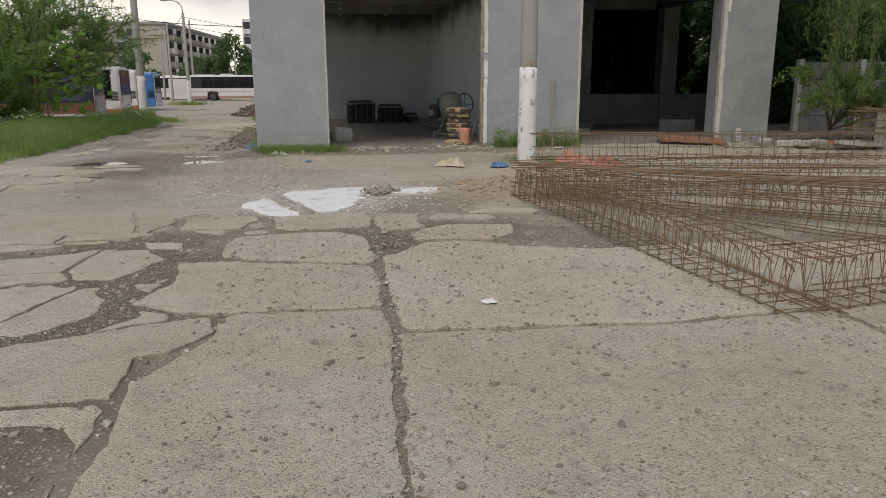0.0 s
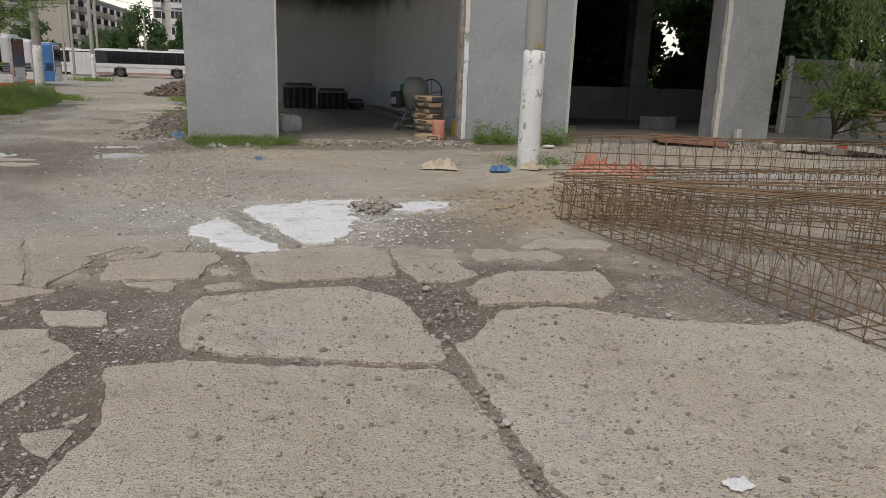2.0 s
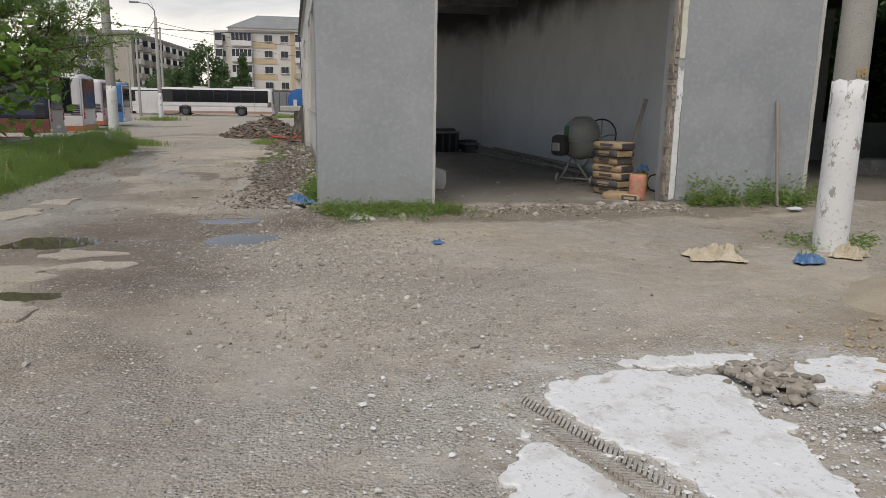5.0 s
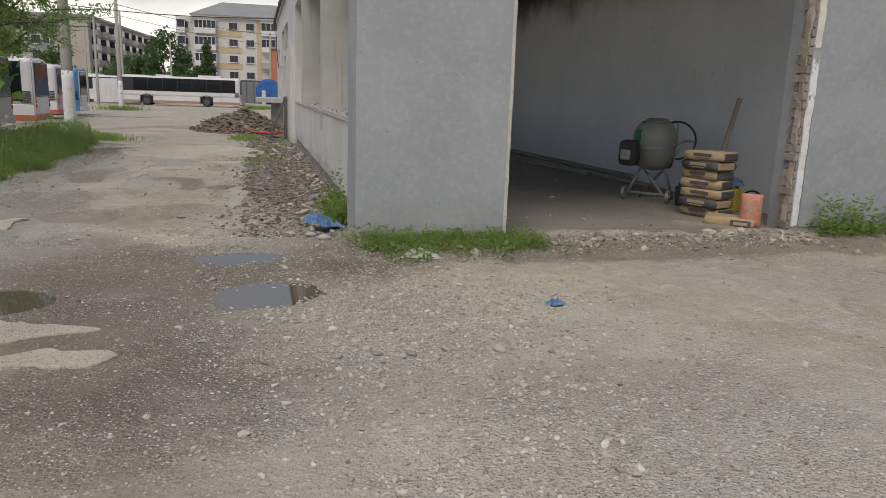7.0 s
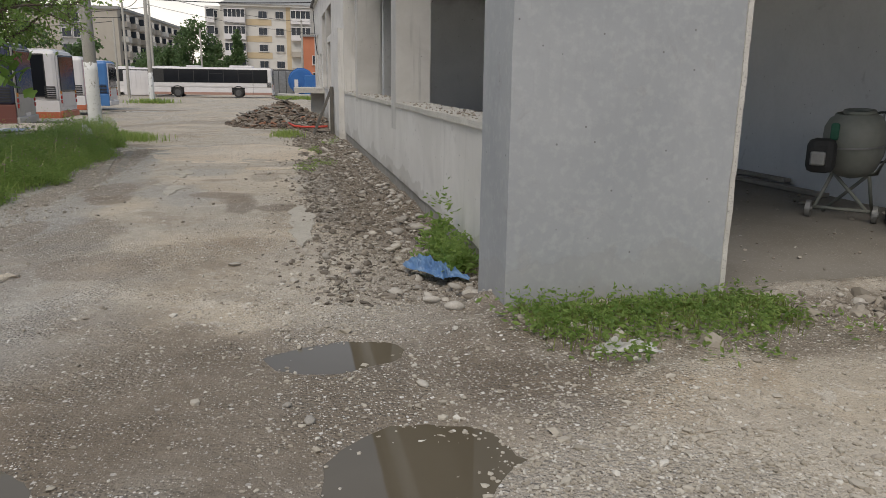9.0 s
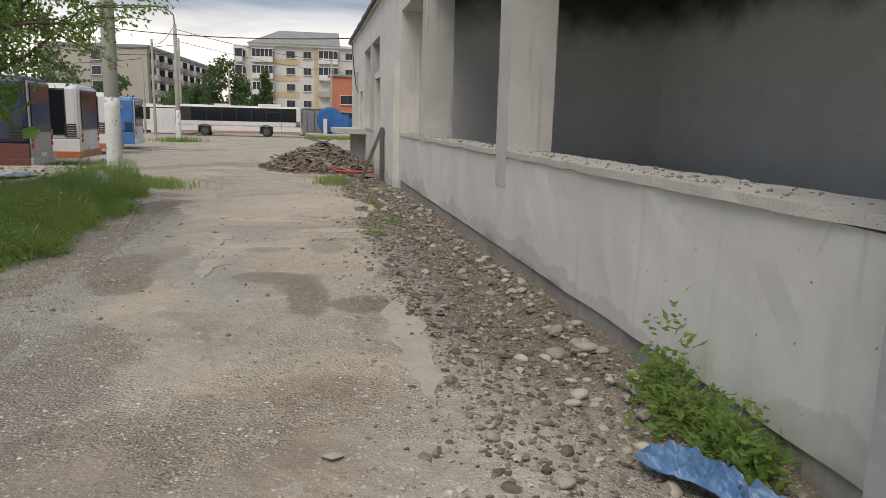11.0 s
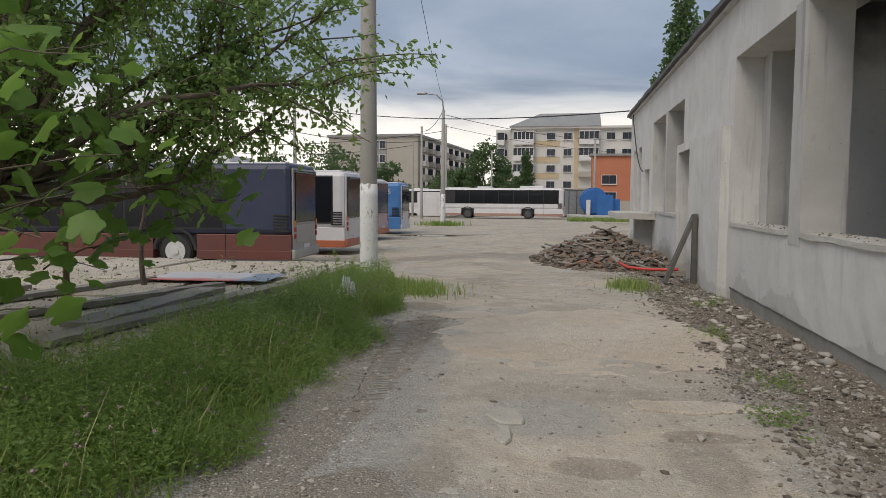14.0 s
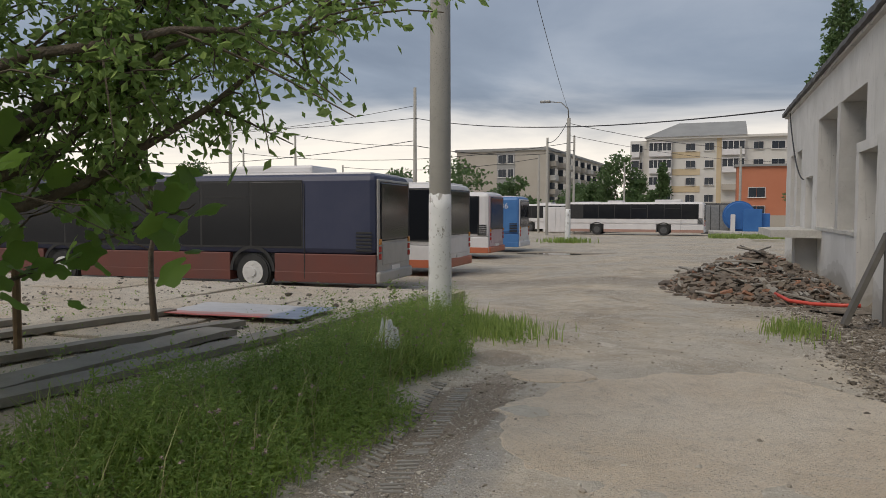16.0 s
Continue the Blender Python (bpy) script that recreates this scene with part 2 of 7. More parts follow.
    # washed pale gravel
    for cx, cy, rx, ry, amt in ((-0.9, 13.2, 2.2, 2.0, 0.55), (-1.4, 15.6, 1.6, 1.0, 0.6), (-3.2, 10.6, 2.2, 1.3, 0.5), (-2.7, 19.6, 0.9, 1.8, 0.5), (-4.5, 29.5, 1.6, 5.0, 0.35),
                                (5.5, 12.5, 2.2, 2.6, 0.5), (9.5, 11.5, 3.2, 2.8, 0.75), (8.0, 7.5, 2.2, 1.6, 0.5)):
        col = k.mix(k.math("MULTIPLY", k.blob(cx, cy, rx, ry, w, 0.4), amt), col, (0.49, 0.445, 0.38))
    for cx, cy, rx, ry, amt in ((-6.25, 25.5, 0.75, 5.5, 0.85), (-4.6, 26.9, 0.55, 0.5, 0.75), (-4.95, 24.6, 0.45, 0.75, 0.75), (-4.6, 23.7, 0.4, 0.4, 0.6), (-2.75, 26.0, 0.35, 3.5, 0.5), (-5.8, 19.0, 1.2, 2.5, 0.4), (5.8, 11.8, 2.5, 2.0, 0.4)):
        col = k.mix(k.math("MULTIPLY", k.blob(cx, cy, rx, ry, w, 0.3), amt), col, (0.345, 0.33, 0.305))
    col = k.mix(k.math("MULTIPLY", k.blob(3.0, 11.2, 1.7, 1.6, w, 0.3), 0.8), col, (0.36, 0.29, 0.20))
    # brown damp left by dried puddles along the lane
    for cx, cy, rx, ry, amt in ((-5.8, 24.8, 0.36, 0.85, 0.65), (-5.62, 23.9, 0.30, 0.40, 0.75), (-4.2, 24.15, 0.36, 0.22, 0.55), (-3.95, 23.75, 0.22, 0.26, 0.5), (-4.35, 25.85, 0.32, 0.20, 0.5), (-3.5, 26.6, 0.30, 0.14, 0.5), (-6.1, 21.6, 0.25, 0.8, 0.6), (-4.9, 20.2, 0.5, 0.5, 0.45), (-4.3, 29.6, 0.5, 0.25, 0.4), (-6.7, 32.6, 0.35, 0.5, 0.6), (-6.5, 30.2, 0.35, 1.3, 0.75), (-6.45, 28.0, 0.38, 4.5, 0.6)):
        col = k.mix(k.math("MULTIPLY", k.blob(cx, cy, rx, ry, w, 0.07), amt), col, (0.225, 0.18, 0.135))
    # spilt cement dust
    for cx, cy, rx, ry, amt in ((-0.2, 10.6, 1.25, 1.2, 0.35), (0.9, 11.35, 1.3, 0.45, 0.55), (1.3, 11.1, 0.5, 0.3, 0.6)):
        col = k.mix(k.math("MULTIPLY", k.math("MULTIPLY", k.blob(cx, cy, rx, ry, w, 0.35), k.step(k.noise(6, 6, 0.7), 0.36, 0.60)), amt), col, (0.72, 0.70, 0.67))
    tone = k.math("MULTIPLY", k.math("ADD", 0.70, k.math("MULTIPLY", k.noise(7, 6, 0.72), 0.60)), k.math("ADD", 0.62, k.math("MULTIPLY", k.noise(95, 4, 0.75), 0.76)))
    col = k.scaled(col, tone)
    loose = k.math("ADD", 0.38, k.math("MULTIPLY", drift, 0.62))
    for scale, share, tint, amt in ((120, 0.34, (0.07, 0.058, 0.046), 0.9), (90, 0.30, (0.74, 0.70, 0.64), 0.9), (58, 0.24, (0.08, 0.066, 0.053), 0.9), (44, 0.22, (0.66, 0.63, 0.58), 0.95), (25, 0.08, (0.74, 0.71, 0.66), 0.95)):
        col = k.mix(k.math("MULTIPLY", k.math("MULTIPLY", k.specks(scale, share), loose), amt), col, tint)
    pebbles = k.math("MULTIPLY", k.math("SUBTRACT", 1.0, stones), k.math("MULTIPLY", drift, 0.6))
    k.bump(k.math("ADD", pebbles, k.math("ADD", k.math("MULTIPLY", fine, 0.7), k.math("MULTIPLY", mid, 1.3))), 1.0, 0.03)
    return k.done(col, k.math("ADD", 0.72, k.math("MULTIPLY", fine, 0.25)))


def slab_mat():
    k = Nodes("old_concrete_slab")
    w = k.math("MULTIPLY", k.math("SUBTRACT", k.noise(1.6, 6, 0.62), 0.5), 1.2)
    broad, mid, fine = k.noise(0.5, 6, 0.6), k.noise(3.5, 6, 0.65), k.noise(42, 3, 0.7)
    col = k.mix(k.step(broad, 0.34, 0.66), (0.60, 0.50, 0.385), (0.665, 0.59, 0.49))
    col = k.mix(k.math("MULTIPLY", k.step(mid, 0.50, 0.72), 0.38), col, (0.33, 0.28, 0.22))
    col = k.mix(k.math("MULTIPLY", k.step(k.noise(1.3, 7, 0.7, dist=0.8), 0.55, 0.68), 0.38), col, (0.29, 0.25, 0.205))
    col = k.mix(k.math("MULTIPLY", k.step(k.noise(2.0, 7, 0.7, k.stretch(0.6, 2.2, 1)), 0.56, 0.70), 0.5), col, (0.54, 0.50, 0.44))
    col = k.mix(k.math("MULTIPLY", k.step(k.noise(70, 2), 0.57, 0.68), 0.55), col, (0.52, 0.50, 0.47))
    col = k.mix(k.math("MULTIPLY", k.step(k.noise(55, 2, vec=k.stretch(1, 1.1, 1)), 0.60, 0.68), 0.6), col, (0.15, 0.13, 0.11))
    shade = k.math("MULTIPLY", k.math("ADD", 0.93, k.math("MULTIPLY", k.random(), 0.12)), k.math("ADD", 0.66, k.math("ADD", k.math("MULTIPLY", k.noise(120, 3, 0.75), 0.42), k.math("MULTIPLY", k.noise(9, 6, 0.72), 0.34))))
    col = k.scaled(col, shade)
    for scale, share, tint, amt in ((125, 0.34, (0.09, 0.075, 0.06), 0.85), (95, 0.28, (0.76, 0.71, 0.64), 0.8), (55, 0.14, (0.12, 0.10, 0.08), 0.9), (42, 0.08, (0.68, 0.64, 0.58), 0.85)):
        col = k.mix(k.math("MULTIPLY", k.specks(scale, share), amt), col, tint)
    k.bump(k.math("ADD", k.math("MULTIPLY", k.noise(110, 2), 0.6), k.math("ADD", fine, k.math("MULTIPLY", mid, 1.5))), 1.0, 0.03)
    return k.done(col, 0.88)


def cement_mat():
    k = Nodes("spilt_white_cement")
    mid, fine = k.noise(3.0, 6, 0.65), k.noise(25, 4, 0.7)
    col = k.mix(k.step(mid, 0.50, 0.74), (0.79, 0.78, 0.765), (0.60, 0.57, 0.53))
    col = k.mix(k.math("MULTIPLY", k.step(k.noise(5, 7, 0.72, dist=0.5), 0.56, 0.67), 0.7), col, (0.40, 0.35, 0.285))
    col = k.mix(k.math("MULTIPLY", k.step(fine, 0.58, 0.7), 0.5), col, (0.36, 0.34, 0.30))
    col = k.mix(k.math("MULTIPLY", k.specks(55, 0.10), 0.7), col, (0.30, 0.27, 0.23))
    col = k.mix(k.math("MULTIPLY", k.step(k.noise(9, 8, 0.75, k.stretch(1.2, 0.7, 1)), 0.55, 0.62), 0.4), col, (0.55, 0.52, 0.48))
    k.bump(k.math("ADD", fine, mid), 0.5, 0.012)
    return k.done(col, 0.85)


def leaf_mat(name, a, b, light=0.35):
    k = Nodes(name)
    r = k.island()
    col = k.mix(r, a, b)
    col = k.mix(k.math("MULTIPLY", k.noise(9, 3), 0.35), col, tuple(c * 0.55 for c in a))
    k.bsdf.inputs["Specular IOR Level"].default_value = 0.35
    m = k.done(col, 0.5)
    tr = k.t.nodes.new("ShaderNodeBsdfTranslucent")
    k.put(tr.inputs["Color"], k.mix(0.5, col, tuple(min(1, c * 1.7) for c in b)))
    ms = k.t.nodes.new("ShaderNodeMixShader")
    ms.inputs[0].default_value = light
    k.t.links.new(k.bsdf.outputs[0], ms.inputs[1])
    k.t.links.new(tr.outputs[0], ms.inputs[2])
    k.t.links.new(ms.outputs[0], k.t.nodes["Material Output"].inputs[0])
    return m


def glass_mat(name, tint, rough=0.06):
    k = Nodes(name)
    col = k.mix(k.noise(1.2, 4), tint, tuple(c * 0.6 for c in tint))
    k.bsdf.inputs["Specular IOR Level"].default_value = 0.3
    return k.done(col, k.math("ADD", rough, k.math("MULTIPLY", k.noise(3, 4), 0.12)))


M = {
    "ground": ground_mat(), "slab": slab_mat(), "cement": cement_mat(),
    "render": plaster_mat("grey_cement_render", (0.305, 0.32, 0.335), (0.36, 0.372, 0.384), damp=0.4),
    "sidewall": plaster_mat("pale_cement_render", (0.57, 0.555, 0.53), (0.66, 0.645, 0.62), streak=0.14, damp=0.7),
    "column": plaster_mat("raw_concrete", (0.44, 0.43, 0.41), (0.54, 0.53, 0.51), streak=0.55),
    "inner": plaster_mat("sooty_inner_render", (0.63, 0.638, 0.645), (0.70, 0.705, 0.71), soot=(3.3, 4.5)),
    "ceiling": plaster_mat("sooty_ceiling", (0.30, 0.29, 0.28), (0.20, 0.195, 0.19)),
    # Hall ceiling concrete in two near-black tones.
    "ceilingblack": plaster_mat("near_black_concrete", (0.07, 0.07, 0.068), (0.045, 0.045, 0.045)),
    # Darker concrete for the hall's back wall, columns, blocks and the fence panels.
    "darkroom": plaster_mat("dark_grey_concrete", (0.17, 0.17, 0.168), (0.24, 0.24, 0.235)),
    "footing": plaster_mat("damp_footing", (0.24, 0.225, 0.20), (0.33, 0.31, 0.28), streak=0.3),
    # Raw end pier with faint streaks; willow shade is mixed into its colour.
    "endpier": plaster_mat("shaded_raw_pier", (0.21, 0.218, 0.224), (0.29, 0.298, 0.304), streak=0.15),
    "screed": grainy("old_pale_screed", (0.36, 0.335, 0.285), (0.47, 0.44, 0.385), 4, 40, bump=0.6, speck=(0.22, 0.20, 0.17)),
    "bare": grainy("bare_concrete_edge", (0.45, 0.43, 0.39), (0.58, 0.56, 0.52), 3, 40, bump=0.6, speck=(0.25, 0.24, 0.22)),
    "brick_edge": grainy("broken_brick_edge", (0.34, 0.27, 0.20), (0.47, 0.43, 0.37), 6, 30, bump=0.9, speck=(0.16, 0.13, 0.10)),
    "jambbrick": grainy("weathered_tan_brick", (0.25, 0.21, 0.175), (0.36, 0.32, 0.275), 7, 40, bump=0.6, speck=(0.48, 0.44, 0.38), vary=0.2),
    "paint": grainy("flaking_cream_paint", (0.62, 0.60, 0.48), (0.70, 0.69, 0.60), 5, 30, bump=0.4),
    "floor": grainy("dusty_floor", (0.175, 0.155, 0.125), (0.25, 0.23, 0.20), 0.7, 25, bump=0.3, speck=(0.32, 0.30, 0.27)),
    "roofedge": grainy("dark_roof_felt", (0.075, 0.075, 0.078), (0.12, 0.12, 0.12), 3, 30, bump=0.4),
    "pole": grainy("weathered_pole_concrete", (0.29, 0.275, 0.245), (0.36, 0.345, 0.31), 1.5, 30, bump=0.5, speck=(0.20, 0.19, 0.17)),
    "whitewash": grainy("peeling_whitewash", (0.72, 0.72, 0.71), (0.80, 0.80, 0.79), 4, 26, bump=0.5, speck=(0.40, 0.39, 0.37)),
    "rust": grainy("rusty_steel", (0.165, 0.105, 0.062), (0.27, 0.18, 0.105), 6, 60, rough=0.85, bump=0.4, metal=0.15),
    "steel": grainy("grey_steel", (0.25, 0.25, 0.25), (0.35, 0.35, 0.34), 5, 50, rough=0.5, bump=0.2, metal=0.6),
    "rubber": grainy("black_rubber", (0.022, 0.022, 0.022), (0.04, 0.04, 0.04), 6, 40, rough=0.8),
    "plank": grainy("grey_weathered_plank", (0.23, 0.205, 0.17), (0.34, 0.31, 0.27), 2, 30, bump=0.6),
    "bark": grainy("tree_bark", (0.10, 0.075, 0.055), (0.17, 0.135, 0.10), 5, 25, bump=0.9, dist=0.03),
    "cable": grainy("black_cable", (0.02, 0.02, 0.022), (0.035, 0.035, 0.04), 5, 30, rough=0.6),
    "busglass": glass_mat("dark_bus_glass", (0.018, 0.020, 0.024)),
    "busdark": grainy("sunburnt_dark_blue_paint", (0.025, 0.032, 0.07), (0.045, 0.05, 0.09), 1.0, 20, rough=0.5, bump=0.05),
    "busred": grainy("dusty_dark_red_paint", (0.16, 0.045, 0.032), (0.115, 0.05, 0.042), 0.8, 18, rough=0.55, bump=0.05),
    "busgrey": grainy("dusty_grey_bus_paint", (0.36, 0.345, 0.325), (0.46, 0.44, 0.41), 1.5, 20, rough=0.55, bump=0.05),
    "buswhite": grainy("dusty_white_bus_paint", (0.62, 0.60, 0.60), (0.72, 0.70, 0.70), 1.2, 18, rough=0.45, bump=0.05),
    "buspink": grainy("faded_pink_bus_paint", (0.42, 0.30, 0.33), (0.50, 0.40, 0.42), 1.2, 18, rough=0.5, bump=0.05),
    "busblue": grainy("bright_blue_bus_paint", (0.05, 0.17, 0.42), (0.08, 0.22, 0.48), 1.2, 18, rough=0.45, bump=0.05),
    "busorange": grainy("orange_red_bus_skirt", (0.48, 0.13, 0.06), (0.40, 0.14, 0.08), 1.2, 18, rough=0.5, bump=0.05),
    "hub": grainy("white_wheel_disc", (0.55, 0.54, 0.52), (0.66, 0.65, 0.63), 6, 30, rough=0.5),
    "tank": grainy("blue_tank_paint", (0.025, 0.12, 0.36), (0.04, 0.16, 0.42), 1.0, 18, rough=0.45, bump=0.05),
    "grass": leaf_mat("grass_blade", (0.15, 0.24, 0.06), (0.38, 0.46, 0.15), 0.58),
    "drygrass": leaf_mat("dry_green_grass", (0.15, 0.20, 0.055), (0.30, 0.32, 0.12), 0.45),
    "weed": leaf_mat("weed_leaf", (0.115, 0.21, 0.055), (0.32, 0.42, 0.13), 0.58),
    "leaf": leaf_mat("tree_leaf", (0.12, 0.22, 0.065), (0.30, 0.40, 0.13), 0.62),
    "vine": leaf_mat("vine_leaf", (0.07, 0.16, 0.032), (0.18, 0.30, 0.06), 0.5),
    "woodleaf": leaf_mat("wood_leaf", (0.045, 0.09, 0.035), (0.10, 0.16, 0.06), 0.4),
    "willow": leaf_mat("willow_leaf", (0.12, 0.195, 0.055), (0.25, 0.33, 0.11), 0.5),
    "fartree": leaf_mat("distant_leaf", (0.08, 0.14, 0.05), (0.13, 0.20, 0.08), 0.3),
    "stone": grainy("grey_river_stone", (0.29, 0.265, 0.23), (0.46, 0.43, 0.385), 6, 30, bump=0.3, vary=0.3),
    "aptwhite": grainy("dirty_white_facade", (0.56, 0.54, 0.50), (0.64, 0.62, 0.58), 0.25, 3, bump=0.1),
    "aptyellow": grainy("ochre_facade_band", (0.50, 0.39, 0.24), (0.55, 0.45, 0.31), 0.3, 3, bump=0.1),
    "aptbeige": grainy("beige_facade", (0.37, 0.335, 0.285), (0.43, 0.395, 0.345), 0.25, 3, bump=0.1),
    "aptorange": grainy("orange_facade", (0.47, 0.165, 0.09), (0.52, 0.20, 0.115), 0.3, 3, bump=0.1),
    "aptroof": grainy("grey_sheet_roof", (0.24, 0.24, 0.235), (0.30, 0.30, 0.29), 0.5, 4, rough=0.6, bump=0.2),
    "aptglass": glass_mat("window_glass", (0.05, 0.06, 0.075), 0.1),
    "water": None,
}
kp = Nodes("peeling_whitewash_coat")
peel = kp.noise(5.0, 7, 0.7, kp.stretch(1, 1, 0.55))
kcol = kp.mix(kp.step(kp.noise(1.6, 4), 0.35, 0.7), (0.70, 0.70, 0.69), (0.80, 0.80, 0.79))
kcol = kp.mix(kp.step(peel, 0.575, 0.61), kcol, (0.36, 0.345, 0.315))
kcol = kp.mix(kp.math("MULTIPLY", kp.step(kp.noise(22, 3), 0.60, 0.68), 0.6), kcol, (0.42, 0.40, 0.37))
kp.bump(peel, 0.6, 0.01)
M["whitewash"] = kp.done(kcol, 0.85)
kw = Nodes("muddy_puddle_water")
M["water"] = kw.done(kw.mix(kw.noise(1.5), (0.10, 0.082, 0.055), (0.13, 0.11, 0.08)), 0.03)

# ---- mesh helpers ----


def part(name, bm, material, parent=None, label="", smooth=False):
    """Link a bmesh as one mesh object, under a parent where one is given."""
    me = bpy.data.meshes.new(name)
    bm.normal_update()
    bm.to_mesh(me)
    bm.free()
    if smooth:
        me.polygons.foreach_set("use_smooth", [True] * len(me.polygons))
    me.materials.append(material)
    ob = new(name, me)
    if parent:
        ob.parent = parent
    if label:
        tagged(ob, label)
    return ob


def raw(name, verts, faces, material, parent=None, smooth=False):
    me = bpy.data.meshes.new(name)
    me.from_pydata(verts, [], faces)
    me.materials.append(material)
    if smooth:
        me.polygons.foreach_set("use_smooth", [True] * len(me.polygons))
    ob = new(name, me)
    if parent:
        ob.parent = parent
    return ob


def thing(name, label, category, at=None, group="", kind=""):
    """An Empty at a thing's base, to carry its parts."""
    ob = new(name)
    ob.empty_display_size = 0.2
    if at is not None:
        ob.matrix_world = at
    return tagged(ob, label, category, group, kind)


def box(x0, x1, y0, y1, z0, z1, bm=None, bevel=0.0, m=None):
    bm = bm or bmesh.new()
    res = bmesh.ops.create_cube(bm, size=1.0)
    bmesh.ops.scale(bm, vec=(x1 - x0, y1 - y0, z1 - z0), verts=res["verts"])
    bmesh.ops.translate(bm, vec=((x0 + x1) / 2, (y0 + y1) / 2, (z0 + z1) / 2), verts=res["verts"])
    vs = res["verts"]
    if bevel:
        es = list({e for v in vs for e in v.link_edges})
        r = bmesh.ops.bevel(bm, geom=es, offset=bevel, segments=2, affect="EDGES", profile=0.5)
        vs = list({v for f in r["faces"] for v in f.verts} | {v for v in vs if v.is_valid})
    if m is not None:
        bmesh.ops.transform(bm, matrix=m, verts=vs)
    return bm


def tube(pts, radii, sides=8, bm=None, caps=True):
    """A tapered round bar along points."""
    bm = bm or bmesh.new()
    pts = [Vector(p) for p in pts]
    if not hasattr(radii, "__len__"):
        radii = [radii] * len(pts)
    rings = []
    for i, p in enumerate(pts):
        d = (pts[min(i + 1, len(pts) - 1)] - pts[max(i - 1, 0)]).normalized()
        side = d.cross(Vector((0, 0, 1)) if abs(d.z) < 0.9 else Vector((1, 0, 0))).normalized()
        up = side.cross(d)
        rings.append([bm.verts.new(p + (side * math.cos(a) + up * math.sin(a)) * radii[i]) for a in (2 * math.pi * j / sides for j in range(sides))])
    for a, b in zip(rings, rings[1:]):
        for j in range(sides):
            bm.faces.new((a[j], a[(j + 1) % sides], b[(j + 1) % sides], b[j]))
    if caps:
        bm.faces.new(rings[0][::-1])
        bm.faces.new(rings[-1])
    return bm


def rough_box(x0, x1, y0, y1, z0, z1, cell, amp, seed, bm=None):
    """A block whose faces are cut into cells and made uneven, as worn masonry is."""
    bm = bm or bmesh.new()
    start = len(bm.verts)
    n = [max(1, round((b - a) / cell)) for a, b in ((x0, x1), (y0, y1), (z0, z1))]
    lo, size = (x0, y0, z0), (x1 - x0, y1 - y0, z1 - z0)
    made = {}

    def vert(i, j, k):
        key = (i, j, k)
        if key not in made:
            p = Vector((lo[0] + size[0] * i / n[0], lo[1] + size[1] * j / n[1], lo[2] + size[2] * k / n[2]))
            q = noise.noise_vector(p * 3.1 + Vector((seed, 0, 0))) * amp + noise.noise_vector(p * 9.0 + Vector((0, seed, 0))) * amp * 0.6
            made[key] = bm.verts.new(p + q)
        return made[key]

    for ax in range(3):
        u, v = [a for a in range(3) if a != ax]
        for end in (0, n[ax]):
            for i in range(n[u]):
                for j in range(n[v]):
                    quad = []
                    for a, b in ((0, 0), (1, 0), (1, 1), (0, 1)):
                        key = [0, 0, 0]
                        key[ax], key[u], key[v] = end, i + a, j + b
                        quad.append(vert(*key))
                    bm.faces.new(quad)
    bmesh.ops.recalc_face_normals(bm, faces=bm.faces)
    return bm


def disc(bm, centre, axis, r, depth, sides=24, r2=None):
    """A short cylinder (or cone) centred on a point, its axis along a vector."""
    q = Vector(axis).to_track_quat("Z", "Y").to_matrix().to_4x4()
    return bmesh.ops.create_cone(bm, cap_ends=True, segments=sides, radius1=r, radius2=r if r2 is None else r2, depth=depth, matrix=Matrix.Translation(centre) @ q)


def floor_z(x, y):
    """The lie of the yard: level, then falling gently away beyond 25 m, with a verge that rises to the old slabs."""
    z = -0.0065 * max(0.0, min(y, 110.0) - 25.0)
    if y > 15 and x < -6.6:
        z += 0.10 * min(1.0, max(0.0, (-6.6 - x) / 1.3)) * min(1.0, (y - 15) / 3.0) * max(0.0, min(1.0, (37.5 - y) / 2.5))
    if y > 36.8:
        z -= 0.22 * min(1.0, (y - 36.8) / 2.5) * min(1.0, max(0.0, (-7 - x) / 3)) * max(0.0, min(1.0, (76 - y) / 8))
    return z


# ---- ground ----
PUDDLES = ((-2.95, 17.70, 0.62, 0.27), (-2.75, 16.25, 0.62, 0.50), (-4.85, 16.35, 0.60, 0.42), (-4.6, 13.9, 0.7, 0.3), (-11.5, 61.0, 2.4, 0.8))


def ground_height(x, y):
    z = floor_z(x, y)
    p = Vector((x, y, 0))
    fade = 1.0 if -9 < x < 14 and -4 < y < 60 else 0.0
    z += fade * (0.014 * noise.noise(p * 0.9) + 0.009 * noise.noise(p * 3.1) + 0.005 * noise.noise(p * 8.0)) - 0.012
    for cx, cy, rx, ry in PUDDLES:
        d = math.hypot((x - cx) / rx, (y - cy) / ry) + 0.35 * noise.noise(p * 2.3 + Vector((7, 3, 0)))
        if d < 1.5:
            z -= 0.05 * max(0.0, 1 - d / 1.3)
    for cx, cy, r, h in ((3.0, 11.3, 1.1, 0.16), (2.4, 10.7, 0.7, 0.06), (-2.0, 17.9, 0.55, 0.07)):
        d = math.hypot(x - cx, y - cy) / r
        if d < 1.6:
            z += h * math.exp(-2.2 * d * d) * (1 + 0.5 * noise.noise(p * 4.0))
    if x > -2.9 and x < -1.4 and 18.6 < y < 46:
        z += -0.13 * min(1.0, (x + 2.9) / 0.9) + 0.05 * abs(noise.noise(p * 2.5))
